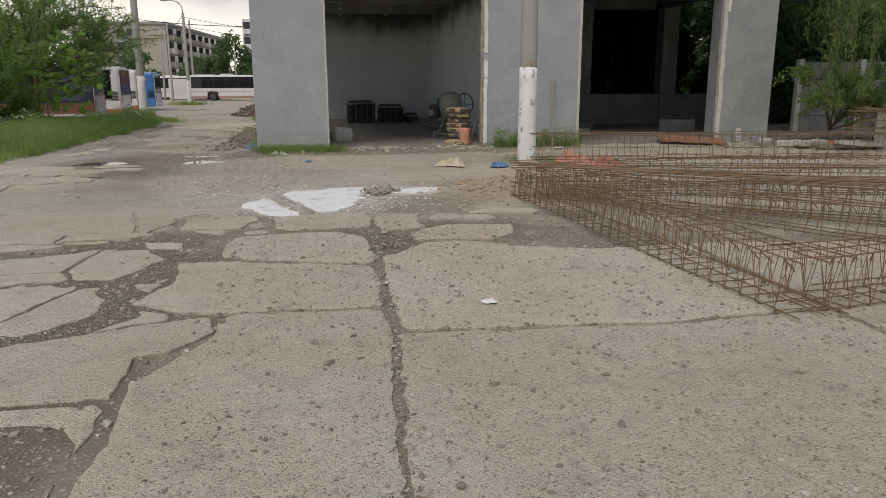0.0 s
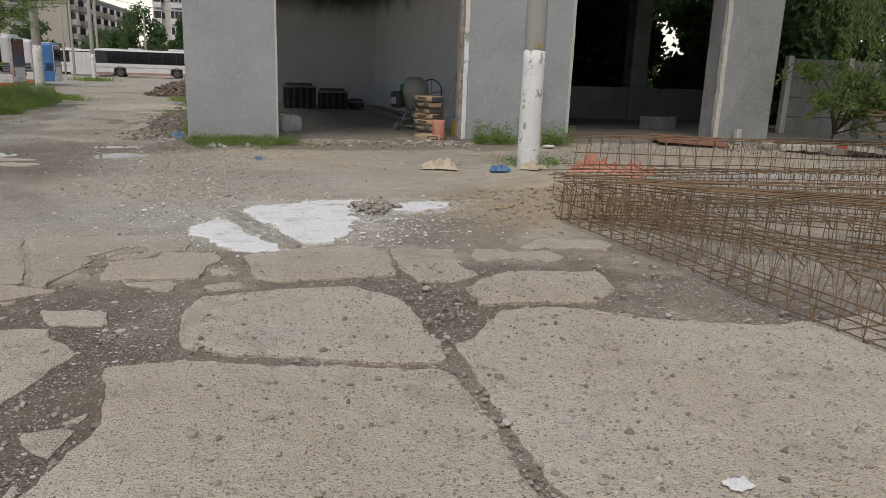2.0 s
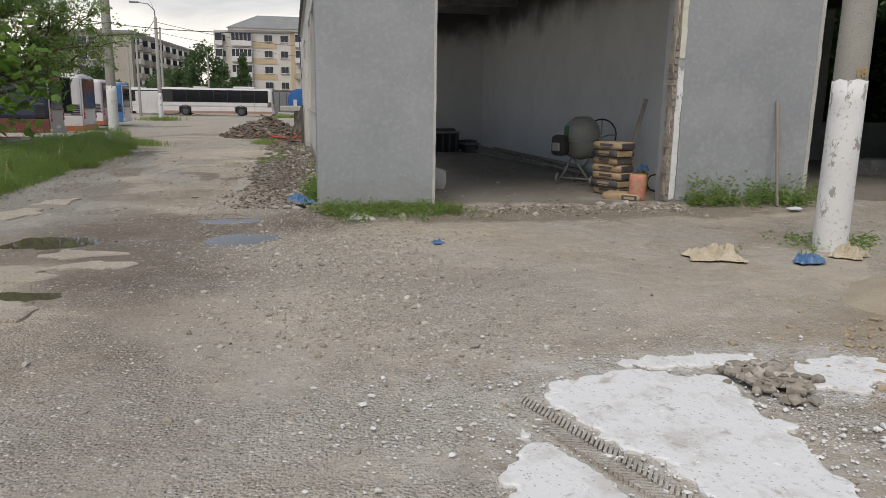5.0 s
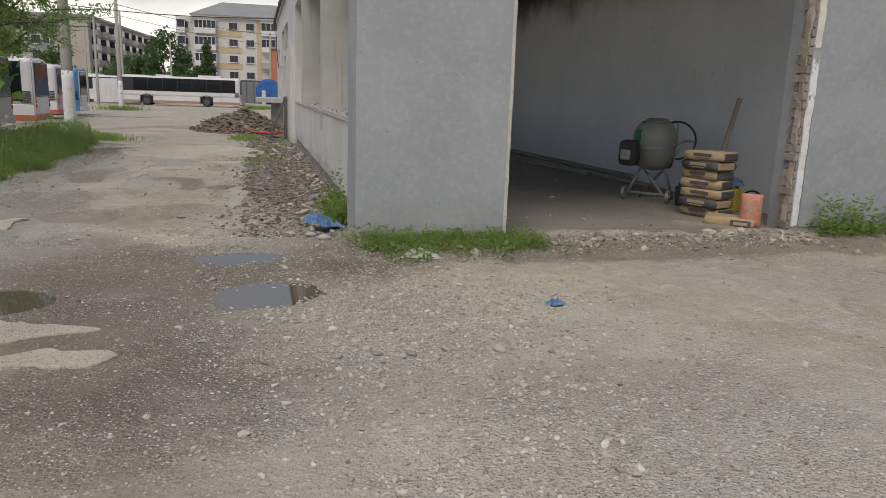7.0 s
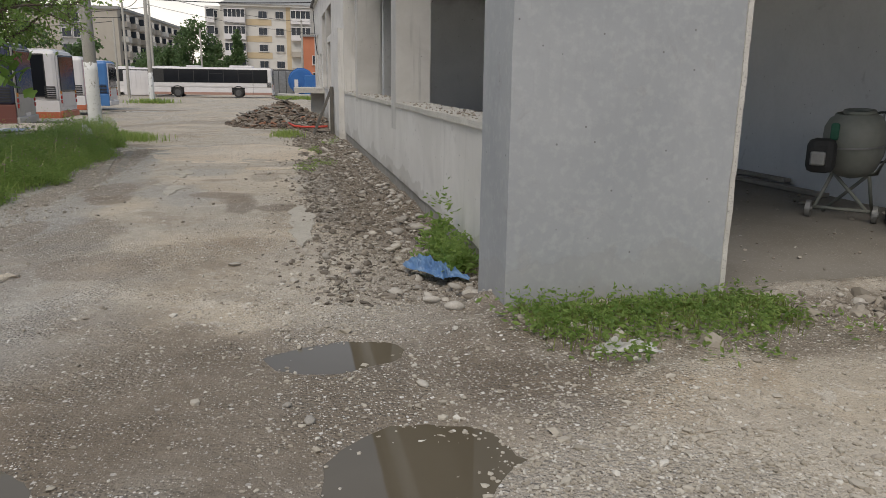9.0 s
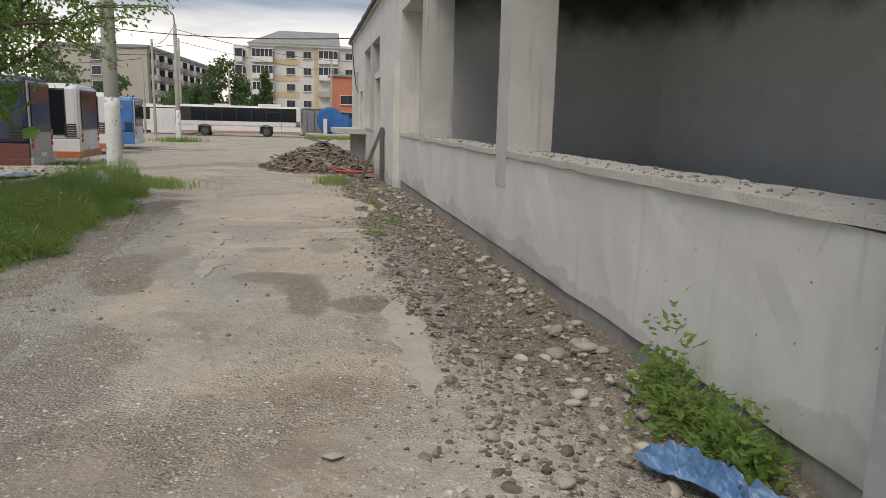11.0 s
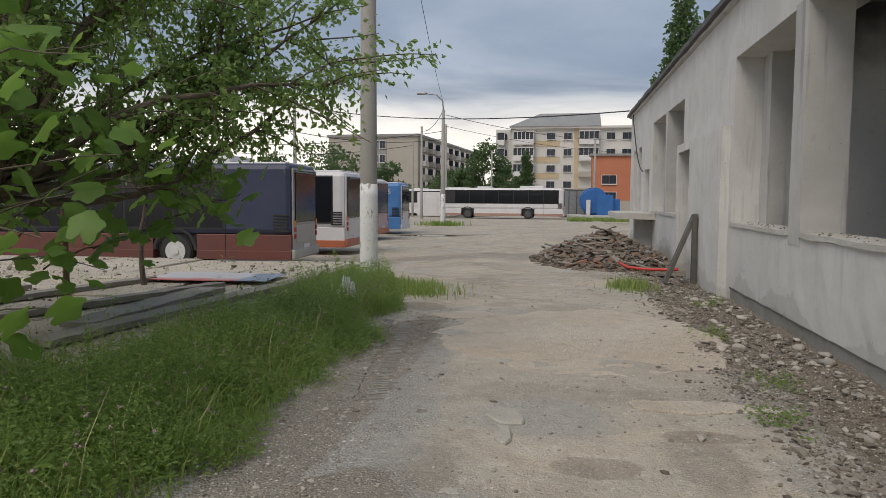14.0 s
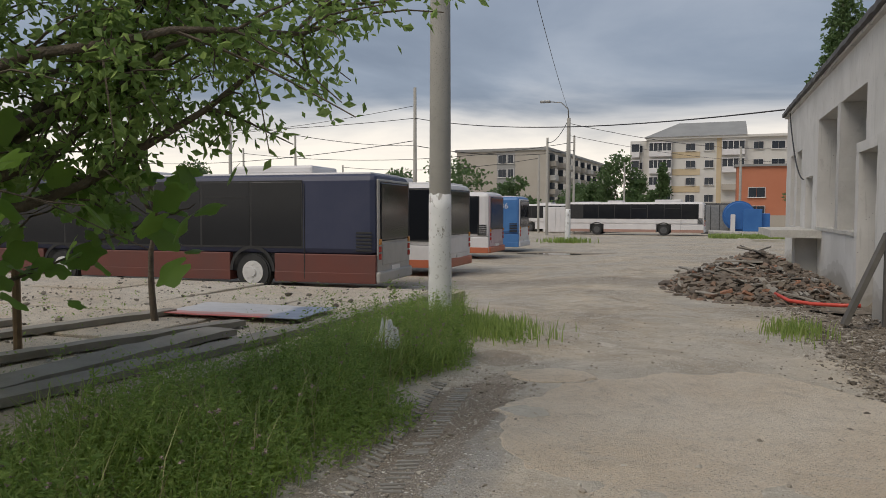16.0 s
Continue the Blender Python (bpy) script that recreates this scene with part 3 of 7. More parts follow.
    if 16.9 < y and x > -1.9:
        z += 0.09 * min(1.0, (y - 16.9) / 1.2) * (0.7 + 0.6 * noise.noise(p * 1.7)) - (0.25 if y > 18.5 and -1.2 < x < 12 else 0.0)
    return z


def build_ground():
    xs = [-600, -350, -200, -120, -80, -55, -40, -30, -24, -19, -15, -12, -10.5] + [round(-9.5 + 0.12 * i, 3) for i in range(197)] + [15, 16.5, 19, 23, 30, 40, 60, 90, 150, 300, 600]
    ys = [-300, -150, -80, -40, -25, -15, -10, -7, -5] + [round(-4 + 0.12 * i, 3) for i in range(384)] + [43, 45, 47, 49, 51, 53, 55, 57, 59, 60, 61, 62, 63, 65, 70, 76, 84, 95, 110, 140, 200, 320, 700]
    verts = [(x, y, ground_height(x, y)) for y in ys for x in xs]
    w = len(xs)
    faces = [(j * w + i, j * w + i + 1, (j + 1) * w + i + 1, (j + 1) * w + i) for j in range(len(ys) - 1) for i in range(w - 1)]
    return tagged(raw("ground", verts, faces, M["ground"], smooth=True), "tan and grey dirt yard with gravel and wet hollows", "ground", kind="structure")


ground = build_ground()


def outline_piece(pts, z, thick, seed, amp=0.05, step=0.14, tilt=0.004):
    """A flat piece with a ragged broken outline: a rim lowered a little, then the side down."""
    rim = []
    n = len(pts)
    for i in range(n):
        a, b = Vector((*pts[i], 0)), Vector((*pts[(i + 1) % n], 0))
        k = max(1, int((b - a).length / step))
        for j in range(k):
            p = a.lerp(b, j / k)
            q = noise.noise_vector(p * 2.1 + Vector((seed * 3.7, 0, 0))) * amp + noise.noise_vector(p * 7.0 + Vector((0, seed, 0))) * amp * 0.5
            rim.append(Vector((p.x + q.x, p.y + q.y, 0)))
    c = sum(rim, Vector()) / len(rim)
    bm = bmesh.new()
    tx, ty = (random.random() - 0.5) * tilt, (random.random() - 0.5) * tilt
    level = lambda p: z + tx * (p.x - c.x) + ty * (p.y - c.y)
    top = [bm.verts.new((p.x + (c.x - p.x) * 0.02 / max(0.1, (c - p).length), p.y + (c.y - p.y) * 0.02 / max(0.1, (c - p).length), level(p))) for p in rim]
    low = [bm.verts.new((p.x, p.y, level(p) - 0.012)) for p in rim]
    base = [bm.verts.new((p.x, p.y, level(p) - thick)) for p in rim]
    m = len(rim)
    bm.faces.new(top)
    for u, v in ((top, low), (low, base)):
        for i in range(m):
            bm.faces.new((u[i], v[i], v[(i + 1) % m], u[(i + 1) % m]))
    bmesh.ops.recalc_face_normals(bm, faces=bm.faces)
    bmesh.ops.triangulate(bm, faces=[f for f in bm.faces if len(f.verts) > 4])
    return bm


# centre lines of the wet hollows between the broken plates, with their half widths
BANDS = (((-2.7, 4.5, 0.10), (-1.95, 4.92, 0.14), (-1.55, 5.28, 0.15), (-1.66, 5.7, 0.12), (-1.8, 6.2, 0.16), (-1.45, 6.75, 0.22), (-1.4, 7.3, 0.26), (-1.6, 7.9, 0.42), (-1.85, 8.45, 0.18), (-1.85, 9.2, 0.12), (-1.6, 9.45, 0.10)),
         ((-1.6, 7.8, 0.30), (-2.3, 7.8, 0.24), (-3.1, 7.55, 0.20), (-4.2, 7.0, 0.16)), ((-1.9, 6.3, 0.10), (-2.6, 6.35, 0.08), (-3.4, 6.1, 0.06)), ((-1.6, 1.2, 0.30), (-1.5, 2.6, 0.32), (-1.55, 3.4, 0.26), (-2.3, 3.5, 0.14)))


def from_band(p):
    """Distance to the rim of the wet hollows that wind between the broken plates."""
    best = 9.0
    for line in BANDS:
        for a, b in zip(line, line[1:]):
            u, v = Vector((a[0], a[1], 0)), Vector((b[0], b[1], 0))
            t = max(0.0, min(1.0, (p - u).dot(v - u) / (v - u).length_squared))
            best = min(best, (p - u.lerp(v, t)).length - a[2] - (b[2] - a[2]) * t)
    return best


def within(pts, p):
    """How far a point lies inside an outline; negative outside."""
    best, odd = 9.0, False
    n = len(pts)
    for i in range(n):
        (ax, ay), (bx, by) = pts[i], pts[(i + 1) % n]
        ex, ey = bx - ax, by - ay
        t = max(0.0, min(1.0, ((p.x - ax) * ex + (p.y - ay) * ey) / (ex * ex + ey * ey)))
        best = min(best, math.hypot(p.x - ax - ex * t, p.y - ay - ey * t))
        if (ay > p.y) != (by > p.y) and p.x < ax + ex * (p.y - ay) / ey:
            odd = not odd
    return best if odd else -best


def broken_plate(field, bounds, z, seed, cell=0.055, rag=1.0, eaten=True, thick=0.06):
    """A plate whose ragged outline is where a field crosses zero; the wet band and crumbled rims are eaten out of it."""
    x0, x1, y0, y1 = bounds
    nx, ny = int((x1 - x0) / cell) + 1, int((y1 - y0) / cell) + 1
    off = Vector((seed * 1.7, seed * 0.9, 0))

    def value(i, j):
        p = Vector((x0 + i * cell, y0 + j * cell, 0))
        f = field(p)
        if f < -0.12:
            return f
        edge = rag * (0.030 * noise.noise(p * 2.2 + off) + 0.028 * noise.noise(p * 7.5 + off) + 0.016 * noise.noise(p * 17))
        f += edge - 0.01
        if eaten:
            d = from_band(p)
            if d < 0.6:
                f = min(f, d - 0.10 * noise.noise(p * 1.5) - 0.08 * noise.noise(p * 4.3) + edge)
        return f

    grid = [[value(i, j) for j in range(ny + 1)] for i in range(nx + 1)]
    bm = bmesh.new()
    top, low = {}, {}

    def vert(key, x, y, book, zz):
        if key not in book:
            book[key] = bm.verts.new((x, y, zz))
        return book[key]

    for i in range(nx):
        for j in range(ny):
            corner = ((i, j), (i + 1, j), (i + 1, j + 1), (i, j + 1))
            ring = []
            for (a, b), (c, d) in zip(corner, corner[1:] + corner[:1]):
                fa, fb = grid[a][b], grid[c][d]
                if fa > 0:
                    ring.append(((a, b), x0 + a * cell, y0 + b * cell, False))
                if fa * fb < 0:
                    t = fa / (fa - fb)
                    key = (a, b, c, d) if (a, b) < (c, d) else (c, d, a, b)
                    ring.append((key, x0 + (a + (c - a) * t) * cell, y0 + (b + (d - b) * t) * cell, True))
            if len(ring) < 3:
                continue
            vs = [vert(k, x, y, top, z + (0.0 if not e else -0.008)) for k, x, y, e in ring]
            try:
                bm.faces.new(vs)
            except ValueError:
                continue
            for u, v in zip(ring, ring[1:] + ring[:1]):
                if u[3] and v[3]:
                    bm.faces.new((top[v[0]], top[u[0]], vert(u[0], u[1], u[2], low, z - thick), vert(v[0], v[1], v[2], low, z - thick)))
    return bm


# the poured slabs, broken along the long joint and the cross joints
PLATES = (
    ((-0.74, 9.1), (-0.4, 9.25), (0.08, 9.34), (0.41, 9.27), (0.48, 8.87), (0.42, 8.33), (0.08, 8.32), (-0.5, 8.28), (-0.66, 8.42), (-0.68, 8.7)),
    ((-1.12, 7.72), (-0.99, 7.97), (-0.45, 8.1), (0.05, 8.08), (0.34, 7.77), (0.39, 7.25), (0.37, 6.6), (0.12, 6.62), (-0.42, 6.78), (-0.77, 6.92), (-1.1, 7.08)),
    ((-1.44, 6.86), (-1.07, 6.87), (-0.77, 6.8), (-0.42, 6.69), (0.25, 6.53), (0.37, 6.45), (0.37, 5.21), (-0.31, 5.24), (-0.8, 5.25), (-1.1, 5.28), (-1.55, 5.6), (-1.35, 6.2)),
    ((-0.85, 5.2), (-0.31, 5.19), (0.36, 5.16), (0.36, 4.6), (0.32, 3.85), (0.27, 3.2), (0.15, -3.0), (-1.2, -3.0), (-1.12, 2.9), (-1.1, 3.3), (-1.17, 4.0), (-1.0, 4.35), (-0.8, 4.8)),
    ((-1.84, 4.86), (-1.35, 5.06), (-0.9, 5.18), (-0.82, 4.85), (-1.02, 4.47), (-1.24, 4.42), (-1.2, 3.82), (-1.75, 3.8), (-2.2, 3.9), (-2.3, 4.7)),
    ((0.46, 6.83), (0.62, 6.95), (0.93, 7.38), (1.32, 7.41), (1.6, 7.29), (2.0, 7.0), (2.7, 6.8), (3.6, 6.9), (3.6, 4.66), (2.3, 4.54), (0.44, 4.66), (0.42, 5.6), (0.44, 6.35)),
    ((0.41, 4.6), (2.3, 4.49), (3.6, 4.6), (3.6, 0.7), (0.22, 0.7), (0.31, 3.2), (0.365, 3.9)),
    ((0.25, 0.62), (3.6, 0.62), (3.6, -3.0), (0.2, -3.0)),
    ((0.5, 9.2), (1.12, 9.08), (1.0, 8.6), (1.07, 8.25), (0.83, 8.09), (0.55, 8.08), (0.48, 8.45)),
    ((0.84, 7.92), (0.87, 7.56), (1.72, 7.48), (2.02, 7.72), (2.11, 8.2), (1.35, 8.32), (1.09, 8.17)),
    ((-1.76, 9.06), (-1.44, 9.12), (-1.35, 9.29), (-0.99, 9.24), (-0.85, 9.0), (-1.0, 8.79), (-1.05, 8.45), (-1.46, 8.5), (-1.76, 8.5)),
    ((-1.0, 8.74), (-0.83, 8.76), (-0.76, 8.56), (-0.98, 8.5)), ((-1.05, 8.28), (-0.8, 8.38), (-0.68, 8.25), (-0.9, 8.12)),
    ((-2.0, 7.9), (-1.58, 7.82), (-1.52, 7.53), (-1.87, 7.57)), ((-2.9, 8.05), (-2.2, 8.15), (-1.95, 8.3), (-2.4, 8.5), (-2.9, 8.4)),
    ((3.66, 6.9), (6.6, 6.6), (6.6, 2.8), (3.66, 2.7)), ((3.66, 2.64), (6.6, 2.72), (6.6, -1.0), (3.66, -1.0)))


def build_slabs():
    seed = 0
    for pts in PLATES:
        seed += 1
        xs, ys = [p[0] for p in pts], [p[1] for p in pts]
        small = (max(xs) - min(xs)) * (max(ys) - min(ys)) < 0.3
        near = max(xs) < 4 and min(ys) > -2
        part("concrete_slab", broken_plate(lambda p, pts=pts: within(pts, p), (min(xs) - 0.1, max(xs) + 0.1, min(ys) - 0.1, max(ys) + 0.1), 0.003 if small else 0.012, seed, 0.045 if near else 0.09, eaten=False), M["slab"], ground)
    # the slabs between the wheel tracks have broken into plates
    seeds = [(-6.6 + 5.2 * i / 3 + random.uniform(-0.6, 0.6), -2.0 + 1.9 * j + random.uniform(-0.8, 0.8)) for j in range(7) for i in range(4)]
    for n, (cx, cy) in enumerate(seeds):
        near = [(Vector(((ox + cx) / 2, (oy + cy) / 2, 0)), Vector((ox - cx, oy - cy, 0)).normalized()) for m, (ox, oy) in enumerate(seeds) if m != n and math.hypot(ox - cx, oy - cy) < 4.2]
        others = [q for q in PLATES if min(x for x, _ in q) < -0.8]

        def inside(p, near=near, others=others):
            d = min(min((mid - p).dot(nrm) for mid, nrm in near) - 0.014, -1.2 - p.x, p.x + 7.3, 10.0 - p.y)
            return d if d < -0.12 else min(d, -0.045 - max(within(q, p) for q in others))

        part("concrete_fragment", broken_plate(inside, (cx - 1.9, min(cx + 1.9, -1.1), cy - 1.9, cy + 1.9), 0.002 + 0.006 * random.random(), n + 90, 0.07), M["slab"], ground)
    for cx, cy, rx, ry in ((1.6, 8.75, 0.4, 0.22), (2.3, 9.15, 0.5, 0.25), (-4.35, 15.5, 0.42, 0.2), (-4.05, 14.95, 0.35, 0.16), (-5.0, 14.6, 0.7, 0.4), (-5.0, 13.4, 0.9, 0.45), (-6.0, 12.6, 0.9, 0.7), (-5.9, 15.2, 0.8, 0.5), (-5.9, 18.4, 0.3, 0.5), (-5.75, 19.6, 0.3, 0.4)):
        seed += 1
        k = 9
        pts = [(cx + rx * math.cos(2 * math.pi * i / k + seed) * (0.75 + 0.5 * random.random()), cy + ry * math.sin(2 * math.pi * i / k + seed) * (0.75 + 0.5 * random.random())) for i in range(k)]
        part("concrete_fragment", outline_piece(pts, ground_height(cx, cy) + 0.024, 0.07, seed + 90, amp=0.19, step=0.05), M["slab"], ground)
    # pale patches of old screed left along the lane
    for cx, cy, rx, ry in ((-4.99, 26.85, 0.15, 0.26), (-4.97, 26.4, 0.07, 0.22), (-4.87, 24.9, 0.17, 0.2), (-4.89, 24.5, 0.12, 0.24), (-3.08, 21.9, 0.15, 1.15), (-4.3, 30.4, 1.75, 2.2), (-5.2, 25.3, 0.07, 0.05), (-4.4, 24.5, 0.06, 0.06), (-3.4, 27.4, 0.55, 0.14), (-6.0, 31.9, 0.4, 0.35), (-5.9, 30.4, 0.3, 0.2)):
        seed += 1
        k = 10
        pts = [(cx + rx * math.cos(2 * math.pi * i / k) * (0.8 + 0.4 * random.random()), cy + ry * math.sin(2 * math.pi * i / k) * (0.8 + 0.4 * random.random())) for i in range(k)]
        part("screed_patch", outline_piece(pts, floor_z(cx, cy) + (0.006 if rx < 1 else 0.002), 0.05, seed + 200, amp=min(0.14, 0.02 + 0.4 * rx), step=0.05, tilt=0.0), M["slab"] if rx > 0.3 else M["screed"], ground)


# ---- the gutted garage ----
YF, XS = 18.2, -1.5            # front plane and side plane
ROOF = 5.35


def wall(name, bm, mat, label):
    return tagged(part(name, bm, mat), label, "wall", kind="structure")


def build_garage():
    front = wall("wall_front", rough_box(-1.75, -0.03, YF, 18.92, -0.3, ROOF, 0.35, 0.005, 1), M["render"], "smooth grey rendered corner pier of the gutted garage")
    b = rough_box(3.85, 6.35, YF, 18.62, -0.3, ROOF, 0.35, 0.005, 2)
    wall("wall_front_middle", b, M["render"], "grey rendered pier with a rough stepped plaster line")
    wall("wall_front_end", rough_box(10.25, 11.7, YF, 18.9, -0.3, ROOF, 0.35, 0.005, 3), M["endpier"], "grey rendered end pier with chipped edges")
    wall("wall_front_lintel", box(-0.03, 3.85, YF + 0.01, 18.6, 3.77, ROOF), M["render"], "grey rendered lintel over the garage opening")
    wall("wall_front_lintel_end", box(6.35, 10.25, YF + 0.03, 18.6, 4.35, ROOF), M["render"], "grey lintel over the wide dark opening")
    # chipped jambs, broken plaster and cream paint left on the edges
    for x0, x1, y0, z1, mat, nm in ((3.80, 3.86, YF + 0.02, 3.8, "brick_edge", "broken_jamb"), (3.86, 3.95, YF - 0.012, 0.0, "paint", "paint_remnant"), (-0.045, -0.005, YF - 0.01, 3.77, "bare", "jamb_edge"),
                                    (6.31, 6.38, YF - 0.01, 4.3, "bare", "jamb_edge"), (10.18, 10.29, YF - 0.02, 4.2, "bare", "broken_jamb")):
        z0 = 0.05
        if mat == "paint":
            z0, z1 = 2.35, 3.75
        part(nm, rough_box(x0, x1, y0, YF + 0.11, z0, z1, 0.07, 0.007 if nm == "jamb_edge" else 0.022, hash_of(x0)), M[mat], front)
    # bare brick courses where the plaster has come off the jamb
    kinds = []
    for i in range(33):
        z = 0.10 + 0.108 * i
        for y0, ln in ((YF - 0.012, 0.20),):
            w = random.uniform(0.03, 0.07) if i < 24 else random.uniform(0.02, 0.045)
            if len(kinds) < 6:
                o = part("jamb_brick", rough_box(0, 1, 0, 1, 0, 0.088, 0.05, 0.010, i), M["jambbrick"], front)
                kinds.append(o)
            else:
                o = kinds[random.randrange(6)].copy()
                scene.collection.objects.link(o)
            o.matrix_local = pose(3.86 - w, y0 + random.uniform(0, 0.012), z, 0, random.uniform(-3, 3), random.uniform(-4, 4)) @ Matrix.Diagonal((w, ln, 1, 1))
    # Broken white plaster edge; its whitewash white also stands in for light on it.
    part("plaster_edge", rough_box(3.865, 3.955, YF - 0.016, YF + 0.05, 0.12, 2.3, 0.06, 0.016, 51), M["whitewash"], front, "broken white plaster edge")
    part("paint_remnant", rough_box(0.0, 3.85, YF - 0.006, YF + 0.05, 3.72, 3.80, 0.12, 0.018, 8), M["paint"], front)
    part("paint_remnant", rough_box(10.2, 10.36, YF - 0.016, YF + 0.05, 3.4, 4.3, 0.1, 0.02, 9), M["paint"], front)
    # the long side: dwarf wall, columns, beam
    side = wall("wall_side", rough_box(XS, -1.02, 18.9, 35.1, 0.10, 1.215, 0.25, 0.012, 4), M["sidewall"], "pale rendered dwarf wall with damp stains under empty window bays")
    part("footing", rough_box(XS + 0.03, -1.1, 19.0, 35.2, -0.4, 0.16, 0.3, 0.012, 44), M["footing"], side, "damp dark concrete footing")
    for a, b in ((18.9, 25.05), (25.55, 31.2), (31.7, 35.1)):
        part("window_sill", rough_box(XS - 0.03, -0.98, a, b, 1.215, 1.28, 0.16, 0.012, a), M["bare"], side, "crumbling concrete sill with loose mortar")
    for y0, y1 in ((25.05, 25.55), (31.2, 31.7)):
        part("column", rough_box(XS - 0.006, -0.95, y0, y1, 0.85 if y0 < 30 else 1.1, 4.3, 0.3, 0.006, y0), M["column"], side)
    part("beam", rough_box(XS, -0.72, 18.9, 35.1, 4.25, ROOF - 0.12, 0.4, 0.01, 6), M["sidewall"], side)
    part("column", rough_box(-1.02, 0.2, 34.6, 35.1, -0.2, 4.3, 0.3, 0.015, 77), M["column"], side)
    # blind stretch with a thickened porch frame, then two narrow bays
    wall("wall_side_blind", rough_box(XS, -1.0, 35.1, 38.85, -0.4, ROOF - 0.12, 0.4, 0.008, 5), M["sidewall"], "pale rendered blind wall")
    porch = wall("wall_side_porch", rough_box(XS - 0.16, XS, 35.35, 38.75, -0.35, 3.05, 0.3, 0.012, 15), M["sidewall"], "thickened pale render around the side doorway")
    part("door_head", rough_box(XS - 0.16, -1.0, 38.75, 40.6, 2.85, 3.05, 0.3, 0.012, 16), M["sidewall"], porch)
    part("door_jamb", rough_box(XS - 0.16, -1.0, 40.3, 40.6, -0.35, 2.85, 0.3, 0.012, 17), M["sidewall"], porch)
    part("beam", rough_box(XS, -1.0, 38.85, 40.6, 3.05, ROOF - 0.12, 0.4, 0.008, 18), M["sidewall"], porch)
    far = wall("wall_side_far", rough_box(XS, -1.0, 40.6, 46.9, -0.5, 1.2, 0.4, 0.01, 19), M["sidewall"], "pale rendered wall under two narrow empty bays")
    part("beam", rough_box(XS, -0.85, 40.6, 46.9, 4.25, ROOF - 0.12, 0.4, 0.01, 20), M["sidewall"], far)
    part("column", rough_box(XS - 0.02, -0.95, 43.4, 43.8, 1.2, 4.25, 0.3, 0.012, 21), M["column"], far)
    part("window_sill", rough_box(XS - 0.03, -1.0, 40.6, 46.9, 1.2, 1.28, 0.2, 0.012, 22), M["bare"], far)
    end = wall("wall_side_end", rough_box(XS, -1.0, 46.9, 47.8, -0.5, ROOF - 0.12, 0.4, 0.01, 23), M["sidewall"], "pale rendered end of the side wall with a door and narrow windows")
    part("door_head", rough_box(XS, -1.0, 47.8, 49.3, 2.75, ROOF - 0.12, 0.4, 0.01, 25), M["sidewall"], end)
    part("pier", rough_box(XS, -1.0, 49.3, 50.4, -0.5, ROOF - 0.12, 0.4, 0.01, 24), M["sidewall"], end)
    part("parapet", rough_box(XS, -1.0, 50.4, 53.4, -0.5, 1.2, 0.4, 0.01, 45), M["sidewall"], end)
    part("beam", rough_box(XS, -1.0, 50.4, 53.4, 3.7, ROOF - 0.12, 0.4, 0.01, 26), M["sidewall"], end)
    part("mullion", rough_box(XS, -1.0, 51.6, 52.2, 1.2, 3.7, 0.3, 0.01, 46), M["sidewall"], end)
    part("pier", rough_box(XS, -1.0, 53.4, 54.8, -0.5, ROOF - 0.12, 0.4, 0.01, 27), M["sidewall"], end)
    # loading ledge on its stub
    ledge = tagged(part("loading_ledge", rough_box(-2.75, XS, 45.8, 50.2, 1.0, 1.2, 0.3, 0.015, 28), M["bare"]), "thick concrete loading ledge jutting from the wall", "ledge", kind="structure")
    part("support", rough_box(-2.05, XS, 46.6, 47.3, -0.4, 1.0, 0.3, 0.015, 29), M["column"], ledge)
    # roof slab with ragged felt edge
    roof = tagged(part("roof", rough_box(-1.6, 15.6, 18.0, 55.0, ROOF - 0.12, ROOF + 0.06, 1.0, 0.015, 30), M["column"]), "flat concrete roof slab", "roof", kind="structure")
    part("felt_edge", rough_box(-1.70, -1.5, 18.3, 55.1, ROOF - 0.05, ROOF + 0.07, 0.3, 0.025, 31), M["roofedge"], roof, "ragged dark roofing felt edge")
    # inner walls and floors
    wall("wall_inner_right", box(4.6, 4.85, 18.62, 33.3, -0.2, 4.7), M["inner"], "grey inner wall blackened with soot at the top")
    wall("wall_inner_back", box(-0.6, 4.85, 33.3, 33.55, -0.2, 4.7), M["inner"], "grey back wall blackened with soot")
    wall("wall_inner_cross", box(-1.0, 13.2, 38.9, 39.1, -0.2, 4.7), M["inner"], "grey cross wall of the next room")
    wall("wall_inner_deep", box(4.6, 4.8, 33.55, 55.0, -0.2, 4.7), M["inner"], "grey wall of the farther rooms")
    tagged(part("floor_garage", rough_box(-0.95, 4.6, 18.3, 33.3, -0.25, 0.05, 0.4, 0.008, 32), M["floor"]), "dusty concrete garage floor", "floor", kind="structure")
    tagged(part("floor_hall", rough_box(4.85, 19.5, 18.3, 26.4, -0.2, 0.12, 0.5, 0.012, 33), M["floor"]), "dusty concrete floor of the open hall", "floor", kind="structure")
    tagged(part("floor_rear", box(-0.95, 4.6, 33.55, 54.5, -0.4, 0.0), M["floor"]), "concrete floor of the rear rooms", "floor", kind="structure")
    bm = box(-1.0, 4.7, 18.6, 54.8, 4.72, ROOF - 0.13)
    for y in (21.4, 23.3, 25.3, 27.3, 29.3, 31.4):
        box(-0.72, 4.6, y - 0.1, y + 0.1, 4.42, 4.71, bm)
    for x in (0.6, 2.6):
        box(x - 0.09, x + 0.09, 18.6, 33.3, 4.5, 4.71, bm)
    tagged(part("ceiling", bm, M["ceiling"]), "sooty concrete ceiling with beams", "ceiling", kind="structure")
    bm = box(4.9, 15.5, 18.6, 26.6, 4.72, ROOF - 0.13)
